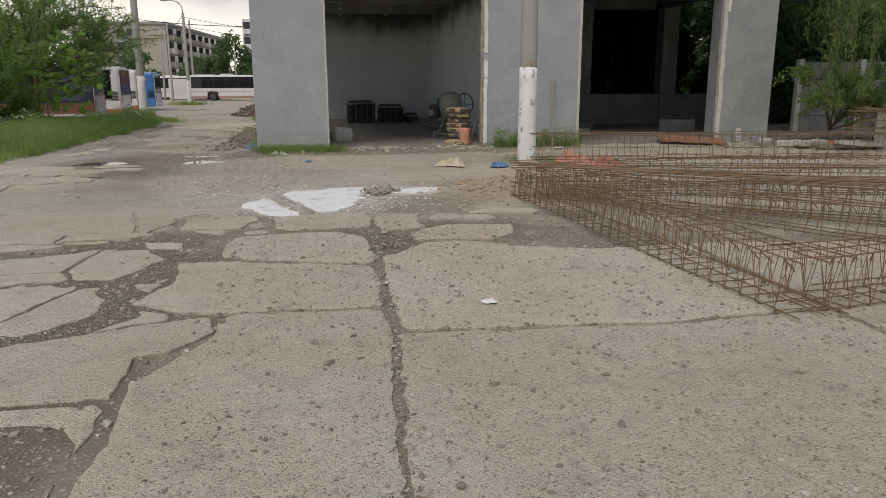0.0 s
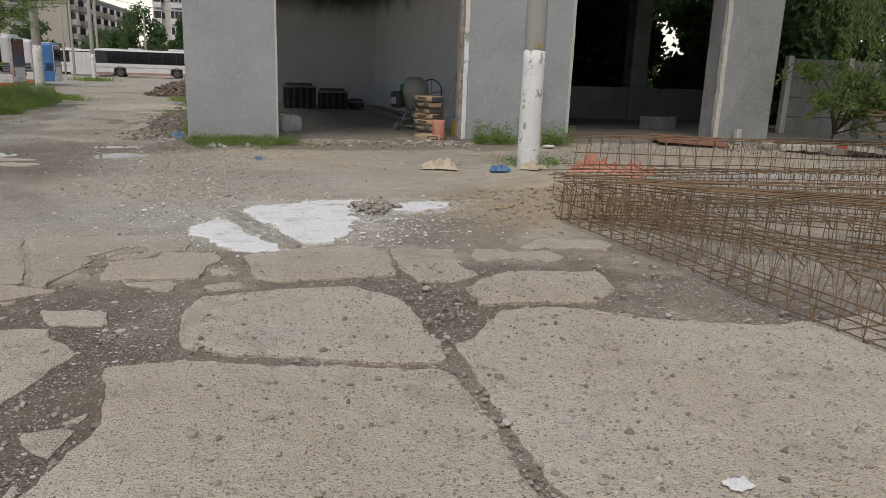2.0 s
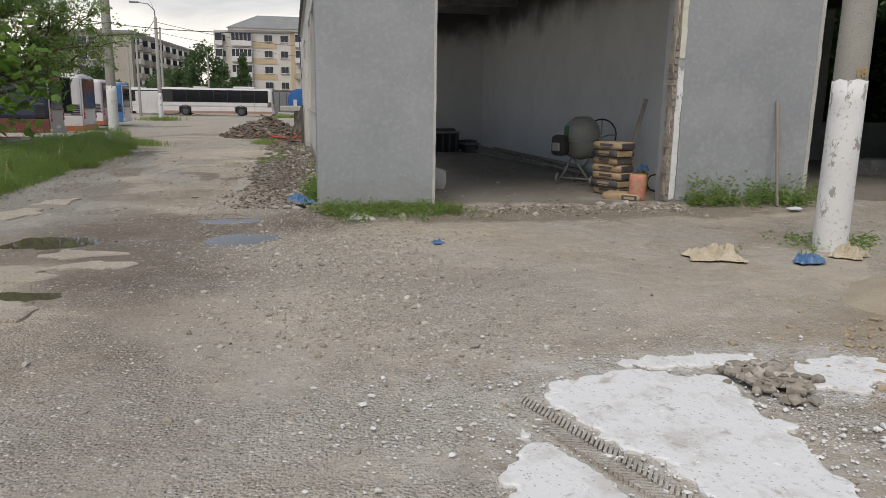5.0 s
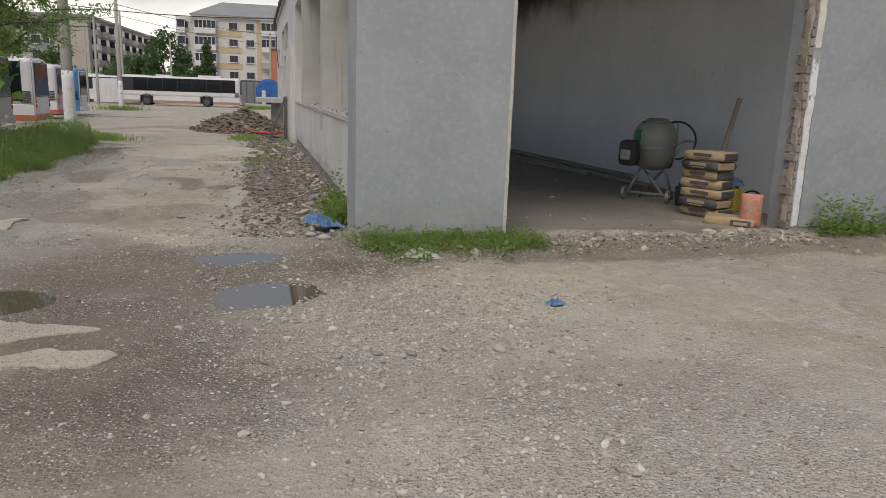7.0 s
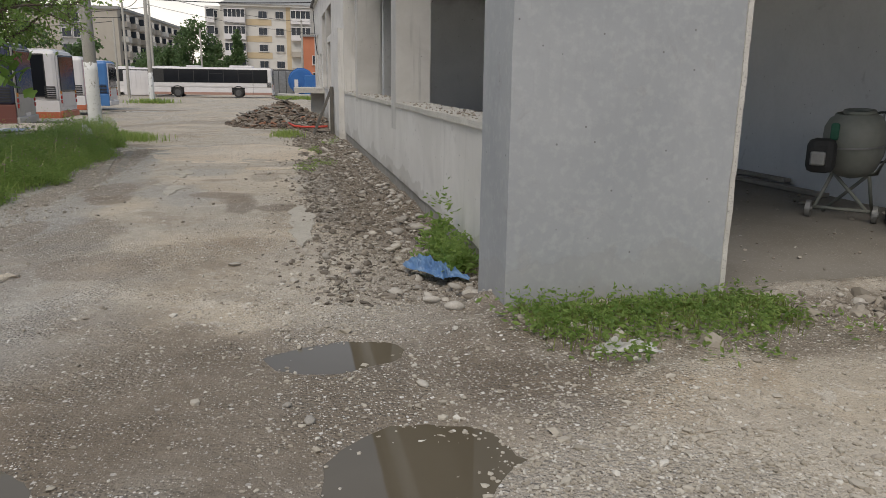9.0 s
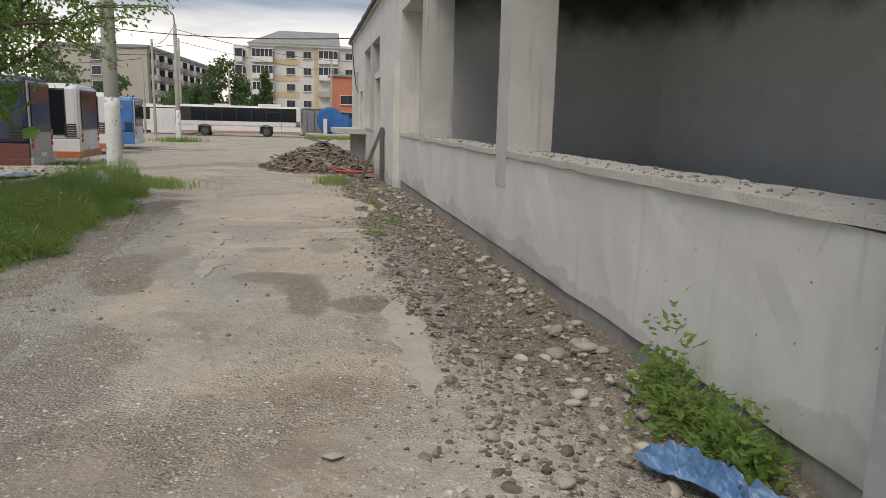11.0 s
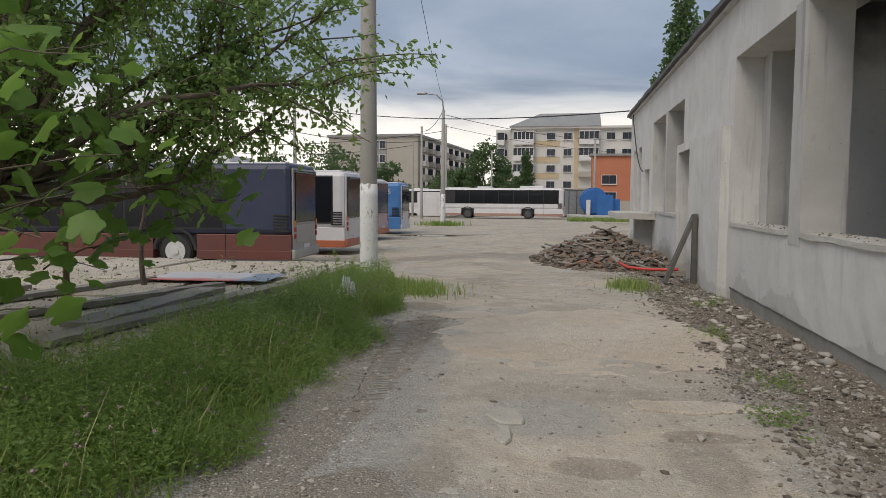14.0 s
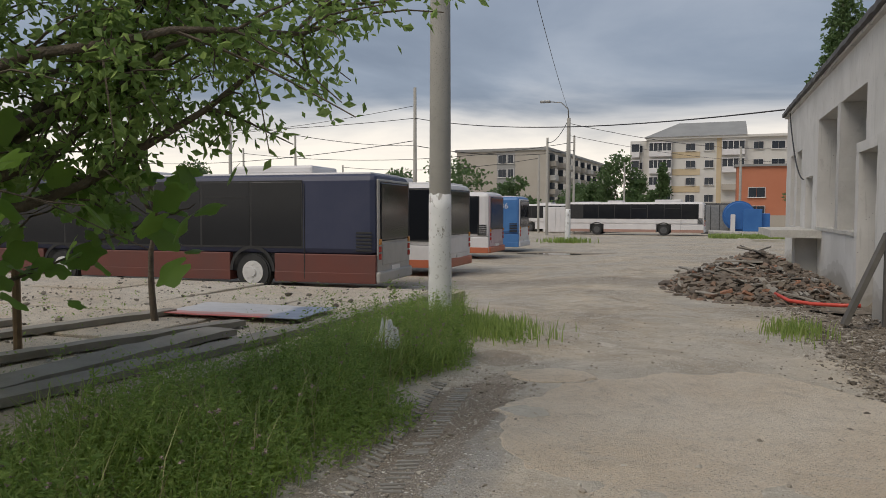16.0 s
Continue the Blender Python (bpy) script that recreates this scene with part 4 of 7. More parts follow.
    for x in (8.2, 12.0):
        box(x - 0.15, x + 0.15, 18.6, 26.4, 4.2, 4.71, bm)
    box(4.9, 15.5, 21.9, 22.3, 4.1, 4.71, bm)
    tagged(part("ceiling_hall", bm, M["ceilingblack"]), "dark hall ceiling with deep beams", "ceiling", kind="structure")
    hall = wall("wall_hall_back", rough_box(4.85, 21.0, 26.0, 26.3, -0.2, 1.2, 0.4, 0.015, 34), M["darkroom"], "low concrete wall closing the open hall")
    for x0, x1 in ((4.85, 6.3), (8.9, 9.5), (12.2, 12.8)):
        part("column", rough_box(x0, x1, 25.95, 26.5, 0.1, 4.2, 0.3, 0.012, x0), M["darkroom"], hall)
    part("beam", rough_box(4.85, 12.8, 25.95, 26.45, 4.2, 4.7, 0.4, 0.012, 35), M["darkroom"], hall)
    # step line under the plaster band on the middle pier
    part("plaster_step", rough_box(3.97, 6.3, YF - 0.012, YF + 0.02, 0.12, 1.62, 0.12, 0.010, 37), M["render"], front)


def hash_of(v):
    return float(int(v * 137) % 97)


build_garage()
# ---- poles ----


def pole(x, y, z, h, r0, r1, paint, label, lamp=False, group=""):
    at = thing("utility_pole", label, "pole", pose(x, y, z), group)
    part("shaft", tube([(0, 0, -0.3), (0, 0, paint), (0, 0, h)], [r0, r0 - (r0 - r1) * paint / h, r1], 16), M["pole"], at, smooth=True)
    if paint > 0.1:
        bm = bmesh.new()
        rings = []
        for k in range(9):
            zz = -0.05 + (paint + 0.05) * k / 8
            ring = []
            for j in range(24):
                a = 2 * math.pi * j / 24
                edge = 0.05 * noise.noise(Vector((math.cos(a) * 3, math.sin(a) * 3, x))) if k == 8 else 0
                r = r0 - (r0 - r1) * max(0, zz) / h + 0.006
                ring.append(bm.verts.new((r * math.cos(a), r * math.sin(a), zz + edge)))
            rings.append(ring)
        for a, b in zip(rings, rings[1:]):
            for j in range(24):
                bm.faces.new((a[j], a[(j + 1) % 24], b[(j + 1) % 24], b[j]))
        bm.faces.new(rings[-1])
        part("whitewash_band", bm, M["whitewash"], at, "peeling white painted lower part", smooth=True)
    if lamp:
        part("lamp_arm", tube([(0, 0, h - 0.1), (-0.05, 0, h + 0.6), (-0.5, 0, h + 1.05), (-1.3, 0, h + 1.15)], [0.05, 0.045, 0.04, 0.035], 8), M["steel"], at, smooth=True)
        part("lamp_head", box(-1.95, -1.25, -0.13, 0.13, h + 1.08, h + 1.24, bevel=0.04), M["steel"], at)
    return at


pole_near = pole(4.05, 14.72, 0.0, 9.2, 0.185, 0.14, 1.93, "concrete utility pole with peeling white base")
cu = bpy.data.curves.new("pole_number", "FONT")
cu.body, cu.size, cu.extrude, cu.align_x = "18", 0.15, 0.002, "CENTER"
num = new("painted_number", cu)
cu.materials.append(grainy("ochre_number_paint", (0.42, 0.27, 0.07), (0.50, 0.34, 0.12), 8, 30))
num.parent = pole_near
num.matrix_local = pose(-0.03, -0.186, 1.97, 90, 0, -8)
tagged(num, "ochre painted pole number 18")
pole_lane = pole(-8.08, 34.15, 0.14, 9.5, 0.165, 0.12, 1.80, "concrete lane pole with white base beside the grass verge")
pole_lamp = pole(-13.05, 73.2, -0.35, 8.3, 0.19, 0.12, 2.2, "concrete street lamp pole with white base", lamp=True)
for x, y, h, r in ((-17.5, 88, 8.6, 0.14), (-16.3, 95, 9.5, 0.14), (-20.0, 96, 7.8, 0.13), (-13.2, 112, 8.0, 0.13), (-9.8, 128, 7.5, 0.13), (-29.0, 58.0, 7.2, 0.12), (-26.5, 79.0, 12.0, 0.17),
                   (-37.0, 78.0, 8.5, 0.12), (-0.9, 104, 8.8, 0.15), (-52, 92, 9.0, 0.14), (-44, 100, 7.5, 0.13)):
    pole(x, y, floor_z(x, y), h, r, r * 0.7, 0.0, "thin dark far concrete pole carrying trolley wires", group="far poles")

# ---- buses ----


def bus(at, label, side, skirt, rear, number="", length=12.0, roof="buswhite", rear_low=None, glass_low=1.15, strip="busorange", glass_end=-0.45, hub="hub"):
    """A city bus. Its rear is at x = 0 and it points along -x; the side at y = 0 faces -y."""
    W, H, Z0 = 2.5, 2.92, 0.28
    b = thing("city_bus", label, "bus", at, "parked buses")
    bm = box(-length, 0, 0, W, 0.95, H, bevel=0.16)
    part("body", bm, M[side], b)
    part("roof", box(-length + 0.25, -0.2, 0.18, W - 0.18, H - 0.02, H + 0.05, bevel=0.03), M[roof], b)
    for x0, x1, y0, y1, h in ((-4.2, -1.9, 0.5, 2.0, 0.22), (-8.4, -7.0, 0.6, 1.9, 0.16)):
        part("roof_unit", box(x0, x1, y0, y1, H + 0.04, H + 0.04 + h, bevel=0.06), M[roof], b, "rooftop air conditioning box")
    wheels = (-3.35, -9.25)
    # skirt panels between the wheel arches
    cuts = [0.0] + [v for w in wheels for v in (w + 0.62, w - 0.62)] + [-length]
    for i in range(0, len(cuts), 2):
        x1, x0 = cuts[i], cuts[i + 1]
        part("skirt_panel", box(x0 + 0.01, x1 - 0.01, -0.004, W + 0.004, Z0, 0.97, bevel=0.02), M[skirt], b)
        part("skirt_strip", box(x0 + 0.012, x1 - 0.012, -0.012, W + 0.012, Z0 - 0.01, 0.52, bevel=0.01), M[strip], b)
    for wx in wheels:
        k = 12
        for yy in (-0.006, W - 0.02):
            bm = bmesh.new()
            arc = [(wx + 0.64 * math.cos(math.pi * i / k), 0.52 + 0.64 * math.sin(math.pi * i / k)) for i in range(k + 1)]
            arc2 = [(wx + 0.56 * math.cos(math.pi * i / k), 0.52 + 0.56 * math.sin(math.pi * i / k)) for i in range(k + 1)]
            for i in range(k):
                lo = [bm.verts.new((x, yy, z)) for x, z in (arc[i], arc[i + 1], arc2[i + 1], arc2[i])]
                hi = [bm.verts.new((x, yy + 0.025, z)) for x, z in (arc[i], arc[i + 1], arc2[i + 1], arc2[i])]
                bm.faces.new(lo)
                for q in range(4):
                    bm.faces.new((lo[q], hi[q], hi[(q + 1) % 4], lo[(q + 1) % 4]))
            bmesh.ops.remove_doubles(bm, verts=bm.verts[:], dist=0.0005)
            part("wheel_arch", bm, M["rubber"], b, "black rubber wheel arch rim")
        part("arch_lining", box(wx - 0.62, wx + 0.62, 0.12, W - 0.12, 0.5, 1.0), M["rubber"], b)
        for yy, out in ((0.17, -1), (W - 0.17, 1)):
            bm = bmesh.new()
            disc(bm, (wx, yy, 0.48), (0, 1, 0), 0.48, 0.28, 32)
            bmesh.ops.bevel(bm, geom=[e for e in bm.edges if abs(e.verts[0].co.y - e.verts[1].co.y) < 1e-4], offset=0.04, segments=2, affect="EDGES")
            tyre = part("wheel", bm, M["rubber"], b, "dusty black tyre", smooth=False)
            bm = bmesh.new()
            disc(bm, (wx, yy + out * 0.142, 0.48), (0, 1, 0), 0.29, 0.03, 28)
            disc(bm, (wx, yy + out * 0.165, 0.48), (0, 1, 0), 0.10, 0.06, 16)
            for j in range(8):
                a = 2 * math.pi * j / 8
                disc(bm, (wx + 0.2 * math.cos(a), yy + out * 0.16, 0.48 + 0.2 * math.sin(a)), (0, 1, 0), 0.02, 0.03, 6)
            part("wheel_disc", bm, M[hub], tyre, "pale steel wheel disc")
    part("underside", box(-length + 0.3, -0.3, 0.3, W - 0.3, 0.3, 0.9), M["rubber"], b)
    # side glazing in framed panes, and the blind engine bay at the back
    for yy in (-0.012, W - 0.006):
        part("window_band", box(-length + 0.3, glass_end + 0.02, yy + 0.004, yy + 0.012, glass_low - 0.05, 2.78), M["rubber"], b)
        x = glass_end
        n = 0
        while x - 1.45 > -length + 0.3:
            x0, x1 = x - 1.42, x
            part("side_window", box(x0 + 0.015, x1 - 0.015, yy, yy + 0.018, glass_low, 2.74, bevel=0.008), M["busglass"], b)
            if n in (1, 3):
                part("window_vent", box(x0 + 0.1, x1 - 0.1, yy - 0.006, yy + 0.006, 2.36, 2.39), M["rubber"], b)
            x -= 1.44
            n += 1
        part("panel_seam", box(-1.90, -1.88, yy - 0.002, yy + 0.012, 0.35, 2.7), M["rubber"], b)
    for j in range(6):
        part("side_louvre", box(-0.012 - 0.5, -0.1, -0.02, 0.0, 1.05 + 0.085 * j, 1.10 + 0.085 * j, bevel=0.006), M["rubber"], b)
    # rear face
    part("rear_panel", box(-0.03, 0.025, 0.1, W - 0.1, Z0 + 0.12, 2.8, bevel=0.03), M[rear], b)
    part("rear_window", box(0.0, 0.045, 0.22, W - 0.22, 1.30, 2.74, bevel=0.05), M["busglass"], b)
    part("engine_hatch", box(0.0, 0.045, 0.35, W - 0.35, 0.70, 1.24, bevel=0.02), M[rear], b)
    part("number_plate", box(0.02, 0.055, 0.95, 1.55, 0.52, 0.66), M["buswhite"], b, "white number plate")
    part("rear_bumper", box(-0.06, 0.09, 0.03, W - 0.03, Z0, 0.56, bevel=0.05), M[rear_low or skirt], b)
    for yy in (0.14, W - 0.26):
        for j, c in enumerate(("lamp_red", "lamp_red", "lamp_amber")):
            part("rear_lamp", box(0.015, 0.06, yy, yy + 0.12, 0.85 + 0.18 * j, 0.99 + 0.18 * j, bevel=0.015), M[c], b)
    # front
    part("windscreen", box(-length - 0.03, -length + 0.05, 0.15, W - 0.15, 1.0, 2.55, bevel=0.02), M["busglass"], b)
    part("front_bumper", box(-length - 0.08, -length + 0.1, 0.05, W - 0.05, Z0, 0.85, bevel=0.05), M[skirt], b)
    if number:
        cu = bpy.data.curves.new("number", "FONT")
        cu.body, cu.size, cu.extrude = number, 0.42, 0.004
        t = new("fleet_number", bpy.data.objects.new("tmp", cu).to_mesh().copy())
        t.parent = b
        t.data.materials.append(M["buswhite"])
        t.matrix_local = pose(-1.0, -0.02, 2.3, 90, 0, 0)
    return b


M["lamp_red"] = grainy("red_lamp_lens", (0.35, 0.02, 0.02), (0.42, 0.03, 0.02), 5, 30, rough=0.25, bump=0.05)
M["lamp_amber"] = grainy("amber_lamp_lens", (0.55, 0.20, 0.03), (0.60, 0.26, 0.05), 5, 30, rough=0.25, bump=0.05)
bus(pose(-11.85, 40.05, floor_z(-13, 41), 0, 0, 3.5), "dusty dark blue and red city bus with scratched dark windows", "busdark", "busred", "busgrey", rear_low="busgrey", strip="busred", glass_end=-1.95)
bus(pose(-12.0, 45.5, floor_z(-13, 46), 0, 0, 0), "white city bus with dark glass and orange skirt", "buswhite", "buswhite", "buswhite", rear_low="busorange", strip="busorange")
bus(pose(-13.3, 54.8, floor_z(-14, 55), 0, 0, 0), "white and faded pink city bus with orange skirt", "buswhite", "buswhite", "buspink", rear_low="busorange", strip="busorange")
bus(pose(-13.6, 61.6, floor_z(-14, 62), 0, 0, 1), "blue and white city bus", "busblue", "busblue", "buswhite", number="36", rear_low="buswhite", strip="busblue", glass_end=-0.9)
M["busbrown"] = grainy("brown_bus_skirt", (0.34, 0.20, 0.16), (0.40, 0.25, 0.20), 1.2, 18, rough=0.5, bump=0.05)
bus(pose(-4.35, 91.0, floor_z(-8, 91), 0, 0, -3), "long white city bus with dark window band and brown skirt", "buswhite", "buswhite", "buswhite", strip="busbrown", glass_low=1.5, hub="roofedge")
bus(pose(-13.2, 99.5, floor_z(-14, 99), 0, 0, -14), "white city bus with red lettering bars behind another bus", "buswhite", "buswhite", "buswhite", strip="buswhite", glass_low=1.5, hub="roofedge")


# ---- far houses ----


def window(house, x, y, z, w, h, axis="y", leaves=2):
    """A framed window with panes and sill on a facade facing -y (or -x)."""
    at = thing("window", "", "")
    at.parent = house
    at.matrix_local = pose(x, y, z, 0, 0, 0 if axis == "y" else -90)
    fr = 0.07
    part("frame", box(-w / 2, w / 2, -0.05, 0.05, 0, fr, box(-w / 2, w / 2, -0.05, 0.05, h - fr, h, box(-w / 2, -w / 2 + fr, -0.05, 0.05, fr, h - fr, box(w / 2 - fr, w / 2, -0.05, 0.05, fr, h - fr)))), M["buswhite"], at)
    for i in range(leaves):
        a = -w / 2 + fr + (w - 2 * fr) * i / leaves
        b = -w / 2 + fr + (w - 2 * fr) * (i + 1) / leaves
        part("pane", box(a + 0.03, b - 0.03, -0.02, 0.02, fr, h - fr), M["aptglass"], at)
    part("sill", box(-w / 2 - 0.1, w / 2 + 0.1, -0.14, 0.0, -0.06, 0.0), M["aptwhite"], at)


def balcony(house, x, y, z, w, glazed=True, front="buswhite"):
    at = thing("balcony", "", "")
    at.parent = house
    at.matrix_local = pose(x, y, z)
    part("parapet", box(-w / 2, w / 2, -1.1, 0.0, 0, 1.0), M[front], at)
    if glazed:
        part("glazing", box(-w / 2 + 0.05, w / 2 - 0.05, -1.05, 0.0, 1.0, 2.35), M["aptglass"], at)
        n = int(w / 0.75)
        for i in range(n + 1):
            xx = -w / 2 + w * i / n
            part("glazing_bar", box(xx - 0.05, xx + 0.05, -1.12, -1.02, 1.0, 2.35), M["buswhite"], at)
        part("canopy", box(-w / 2 - 0.1, w / 2 + 0.1, -1.25, 0.0, 2.35, 2.5), M["buswhite"], at)


def apartment_block():
    z0 = -0.6
    h = thing("apartment_building", "five-storey pale apartment block with ochre bands and glazed balconies", "house", pose(-13.9, 160.0, z0, 0, 0, -1))
    S, n = 3.02, 5
    top = S * n
    part("wall", box(0, 30, 0, 12, 0, top), M["aptwhite"], h)
    part("side_wing", box(-3.2, 0, 1.2, 11, 0, top), M["aptwhite"], h)
    for i in range(1, n):
        part("facade_band", box(4.2, 8.9, -0.08, 0.0, S * i - 0.35, S * i + 0.75), M["aptyellow"], h)
    part("facade_strip", box(11.6, 12.4, -0.12, 0.0, 0, top), M["aptyellow"], h)
    part("cornice", box(-0.3, 30.3, -0.6, 12.3, top, top + 0.4), M["aptwhite"], h)
    bm = bmesh.new()
    for p in ((-0.6, -0.8, top + 0.4), (16.5, -0.8, top + 0.4), (16.5, 12.6, top + 0.4), (-0.6, 12.6, top + 0.4), (5.0, 5.5, top + 3.4), (16.4, 5.5, top + 3.4)):
        bm.verts.new(p)
    bm.verts.ensure_lookup_table()
    v = bm.verts
    for f in ((0, 1, 5, 4), (1, 2, 5), (2, 3, 4, 5), (3, 0, 4), (3, 2, 1, 0)):
        bm.faces.new([v[i] for i in f])
    part("roof", bm, M["aptroof"], h, "grey sheet hip roof")
    for i in range(n):
        z = S * i
        balcony(h, 2.2, 0, z, 3.8, True, "buswhite" if i != 1 else "aptbeige")
        balcony(h, 14.3, 0, z, 3.6, i >= 3, "buswhite" if i >= 3 else "aptbeige")
        for x, w in ((7.3, 1.7), (10.4, 1.6), (18.3, 1.7), (21.4, 2.2), (25.0, 1.8), (28.2, 1.8)):
            window(h, x, -0.09, z + 0.9, w, 1.35)
        window(h, -1.6, 1.15, z + 0.9, 1.3, 1.3)
        balcony(h, -2.2, 1.2, z, 1.4, True)
    o = thing("orange_house", "plain orange two-storey house front", "house", pose(-0.1, 131.0, z0))
    part("wall", box(0, 14, 0, 4.0, 0, 8.4), M["aptorange"], o)
    part("roof", box(-0.3, 14.3, -0.3, 4.2, 8.4, 8.7), M["aptroof"], o)
    part("plinth", box(-0.05, 14, -0.06, 0.0, 0, 1.8), M["aptbeige"], o)
    window(o, 2.5, -0.05, 4.2, 2.2, 1.4)
    window(o, 8.6, -0.05, 4.4, 2.4, 1.5)
    window(o, 2.5, -0.05, 1.9, 2.2, 1.2)


def far_block():
    z0 = -0.7
    h = thing("apartment_building", "beige five-storey apartment block with dark balconies", "house", pose(-49.5, 158.0, z0, 0, 0, -4))
    S, n = 2.62, 5
    top = S * n + 0.6
    part("wall", box(0, 18, 0, 60, 0, top), M["aptbeige"], h)
    part("cornice", box(-0.3, 18.3, -0.3, 60, top, top + 0.5), M["aptroof"], h)
    part("gable_strip", box(8.2, 11.8, -0.06, 0.0, 1.0, top - 0.4), M["aptroof"], h)
    for i in range(n):
        z = S * i
        window(h, 9.3, -0.1, z + 0.9, 1.7, 1.6)
        window(h, 11.0, -0.1, z + 0.9, 1.2, 1.6)
        for k in range(9):
            y = 3 + 6.2 * k
            b = thing("balcony", "", "")
            b.parent = h
            b.matrix_local = pose(18, y, z + 0.3)
            part("parapet", box(0, 1.1, -1.2, 1.2, 0, 1.0), M["aptbeige" if (i + k) % 3 else "aptwhite"], b)
            part("glazing", box(0, 0.95, -1.1, 1.1, 1.0, 2.2), M["aptglass"], b)
            part("window_pane", box(0.0, 0.04, 2.1, 3.5, 0.6, 2.0), M["aptglass"], b)
    return h


apartment_block()
far_block()
# ---- plants ----
rng = np.random.default_rng(7)


def leaves_mesh(name, pos, direction, size, mat, parent=None, width=0.5, fold=0.25):
    """Many leaves in one mesh: each is a folded, pointed blade of four triangles."""
    pos, d = np.asarray(pos, float), np.asarray(direction, float)
    n = len(pos)
    d /= np.linalg.norm(d, axis=1)[:, None] + 1e-9
    r = rng.normal(size=(n, 3))
    s = np.cross(d, r)
    s /= np.linalg.norm(s, axis=1)[:, None] + 1e-9
    u = np.cross(s, d)
    size = np.asarray(size, float)[:, None] * np.ones((n, 1))
    w = size * width * 0.5
    base, tip = pos, pos + d * size
    mid = pos + d * size * 0.45
    ridge = mid - u * w * fold
    left, right = mid + s * w + u * w * fold, mid - s * w + u * w * fold
    verts = np.stack([base, left, tip, right, ridge], 1).reshape(-1, 3)
    k = np.arange(n)[:, None] * 5
    faces = np.concatenate([k + np.array([[0, 4, 1]]), k + np.array([[1, 4, 2]]), k + np.array([[4, 3, 2]]), k + np.array([[0, 3, 4]])], 1).reshape(-1, 3)
    return raw(name, verts.tolist(), faces.tolist(), mat, parent)


def limb(a, b, bend, n=7):
    a, b = Vector(a), Vector(b)
    out = []
    off = Vector(rng.normal(size=3)) * bend
    for i in range(n + 1):
        t = i / n
        p = a.lerp(b, t) + off * math.sin(math.pi * t) + Vector((0, 0, 1)) * bend * 0.8 * math.sin(math.pi * t)
        out.append(p + Vector(rng.normal(size=3)) * bend * 0.08)
    return out


def broad_tree(name, label, base, fork, ends, r0, n_leaf, leaf, mat, spread=0.55, twigs=9, droop=0.15, at_ground=True):
    """A tree: trunk, one part for each limb, and a crown of single leaves set along the twigs."""
    tree = thing(name, label, "tree", pose(*base))
    b, f = Vector((0, 0, -0.2)), Vector(fork) - Vector(base)
    part("trunk", tube(limb(b, f, 0.08, 6), [r0 * (1 - 0.08 * i) for i in range(7)], 10), M["bark"], tree, smooth=True)
    pos, way = [], []
    for e in ends:
        e = Vector(e) - Vector(base)
        path = limb(f, e, 0.18 * (e - f).length * 0.5, 8)
        part("branch", tube(path, [r0 * 0.5 * (1 - i / 9.5) + 0.006 for i in range(9)], 6), M["bark"], tree, smooth=True)
        bm = bmesh.new()
        for _ in range(twigs):
            i = int(rng.integers(3, 9))
            a = path[i]
            d = (path[min(8, i)] - path[i - 1]).normalized()
            end = a + (d * rng.uniform(0.2, 0.9) + Vector(rng.normal(size=3)) * 0.7 + Vector((0, 0, -droop))) * spread * rng.uniform(0.6, 1.5)
            tw = limb(a, end, 0.06, 4)
            tube(tw, [0.012, 0.010, 0.008, 0.006, 0.004], 4, bm)
            m = max(3, int(n_leaf / (len(ends) * twigs)))
            for _ in range(m):
                t = rng.uniform(0.15, 1.0) * 4
                j = min(3, int(t))
                p = tw[j].lerp(tw[j + 1], t - j) + Vector(rng.normal(size=3)) * spread * 0.15
                pos.append(p)
                way.append(Vector(rng.normal(size=3)) + (end - a).normalized() * 0.6 + Vector((0, 0, -0.5)))
        tagged(part("twig_spray", bm, M["bark"], tree), kind="stuff")
    crown = leaves_mesh("crown", pos, way, leaf * rng.uniform(0.65, 1.25, len(pos)), mat, tree, 0.55)
    crown["kind"] = "stuff"
    return tree


broad_tree("plum_tree", "leafy dark green tree overhanging the grass verge", (-10.6, 27.6, 0.2), (-10.0, 27.4, 1.7),
           [(-7.15, 29.1, 3.2), (-7.4, 29.2, 3.7), (-7.7, 29.0, 3.6), (-7.7, 28.6, 4.2), (-8.0, 29.2, 3.9), (-8.1, 28.0, 4.7), (-8.2, 28.6, 3.9), (-8.4, 27.4, 5.2), (-9.2, 27.0, 6.0), (-10.4, 26.6, 6.3), (-11.6, 27.0, 5.6), (-8.1, 27.6, 3.6), (-8.8, 26.6, 3.7),
            (-9.6, 25.9, 4.4), (-9.3, 26.2, 2.9), (-10.3, 25.6, 3.4), (-11.3, 26.2, 4.2), (-8.7, 28.6, 4.0), (-10.9, 28.6, 4.8), (-9.9, 28.9, 5.2), (-12.0, 27.6, 3.6), (-10.6, 26.0, 2.2), (-11.6, 25.6, 2.6),
            (-12.6, 28.4, 4.6), (-13.2, 27.2, 3.4), (-10.2, 28.6, 3.2), (-11.0, 29.2, 3.8), (-10.2, 29.4, 4.5), (-9.5, 28.9, 3.6), (-11.6, 28.8, 3.0), (-12.4, 29.4, 4.0), (-10.8, 27.8, 2.6), (-11.8, 28.0, 5.0), (-12.8, 29.6, 5.2), (-7.05, 28.6, 2.9), (-7.7, 28.5, 2.95), (-8.6, 28.7, 2.8)],
           0.10, 37000, 0.085, M["leaf"], spread=0.5, twigs=19, droop=0.0)
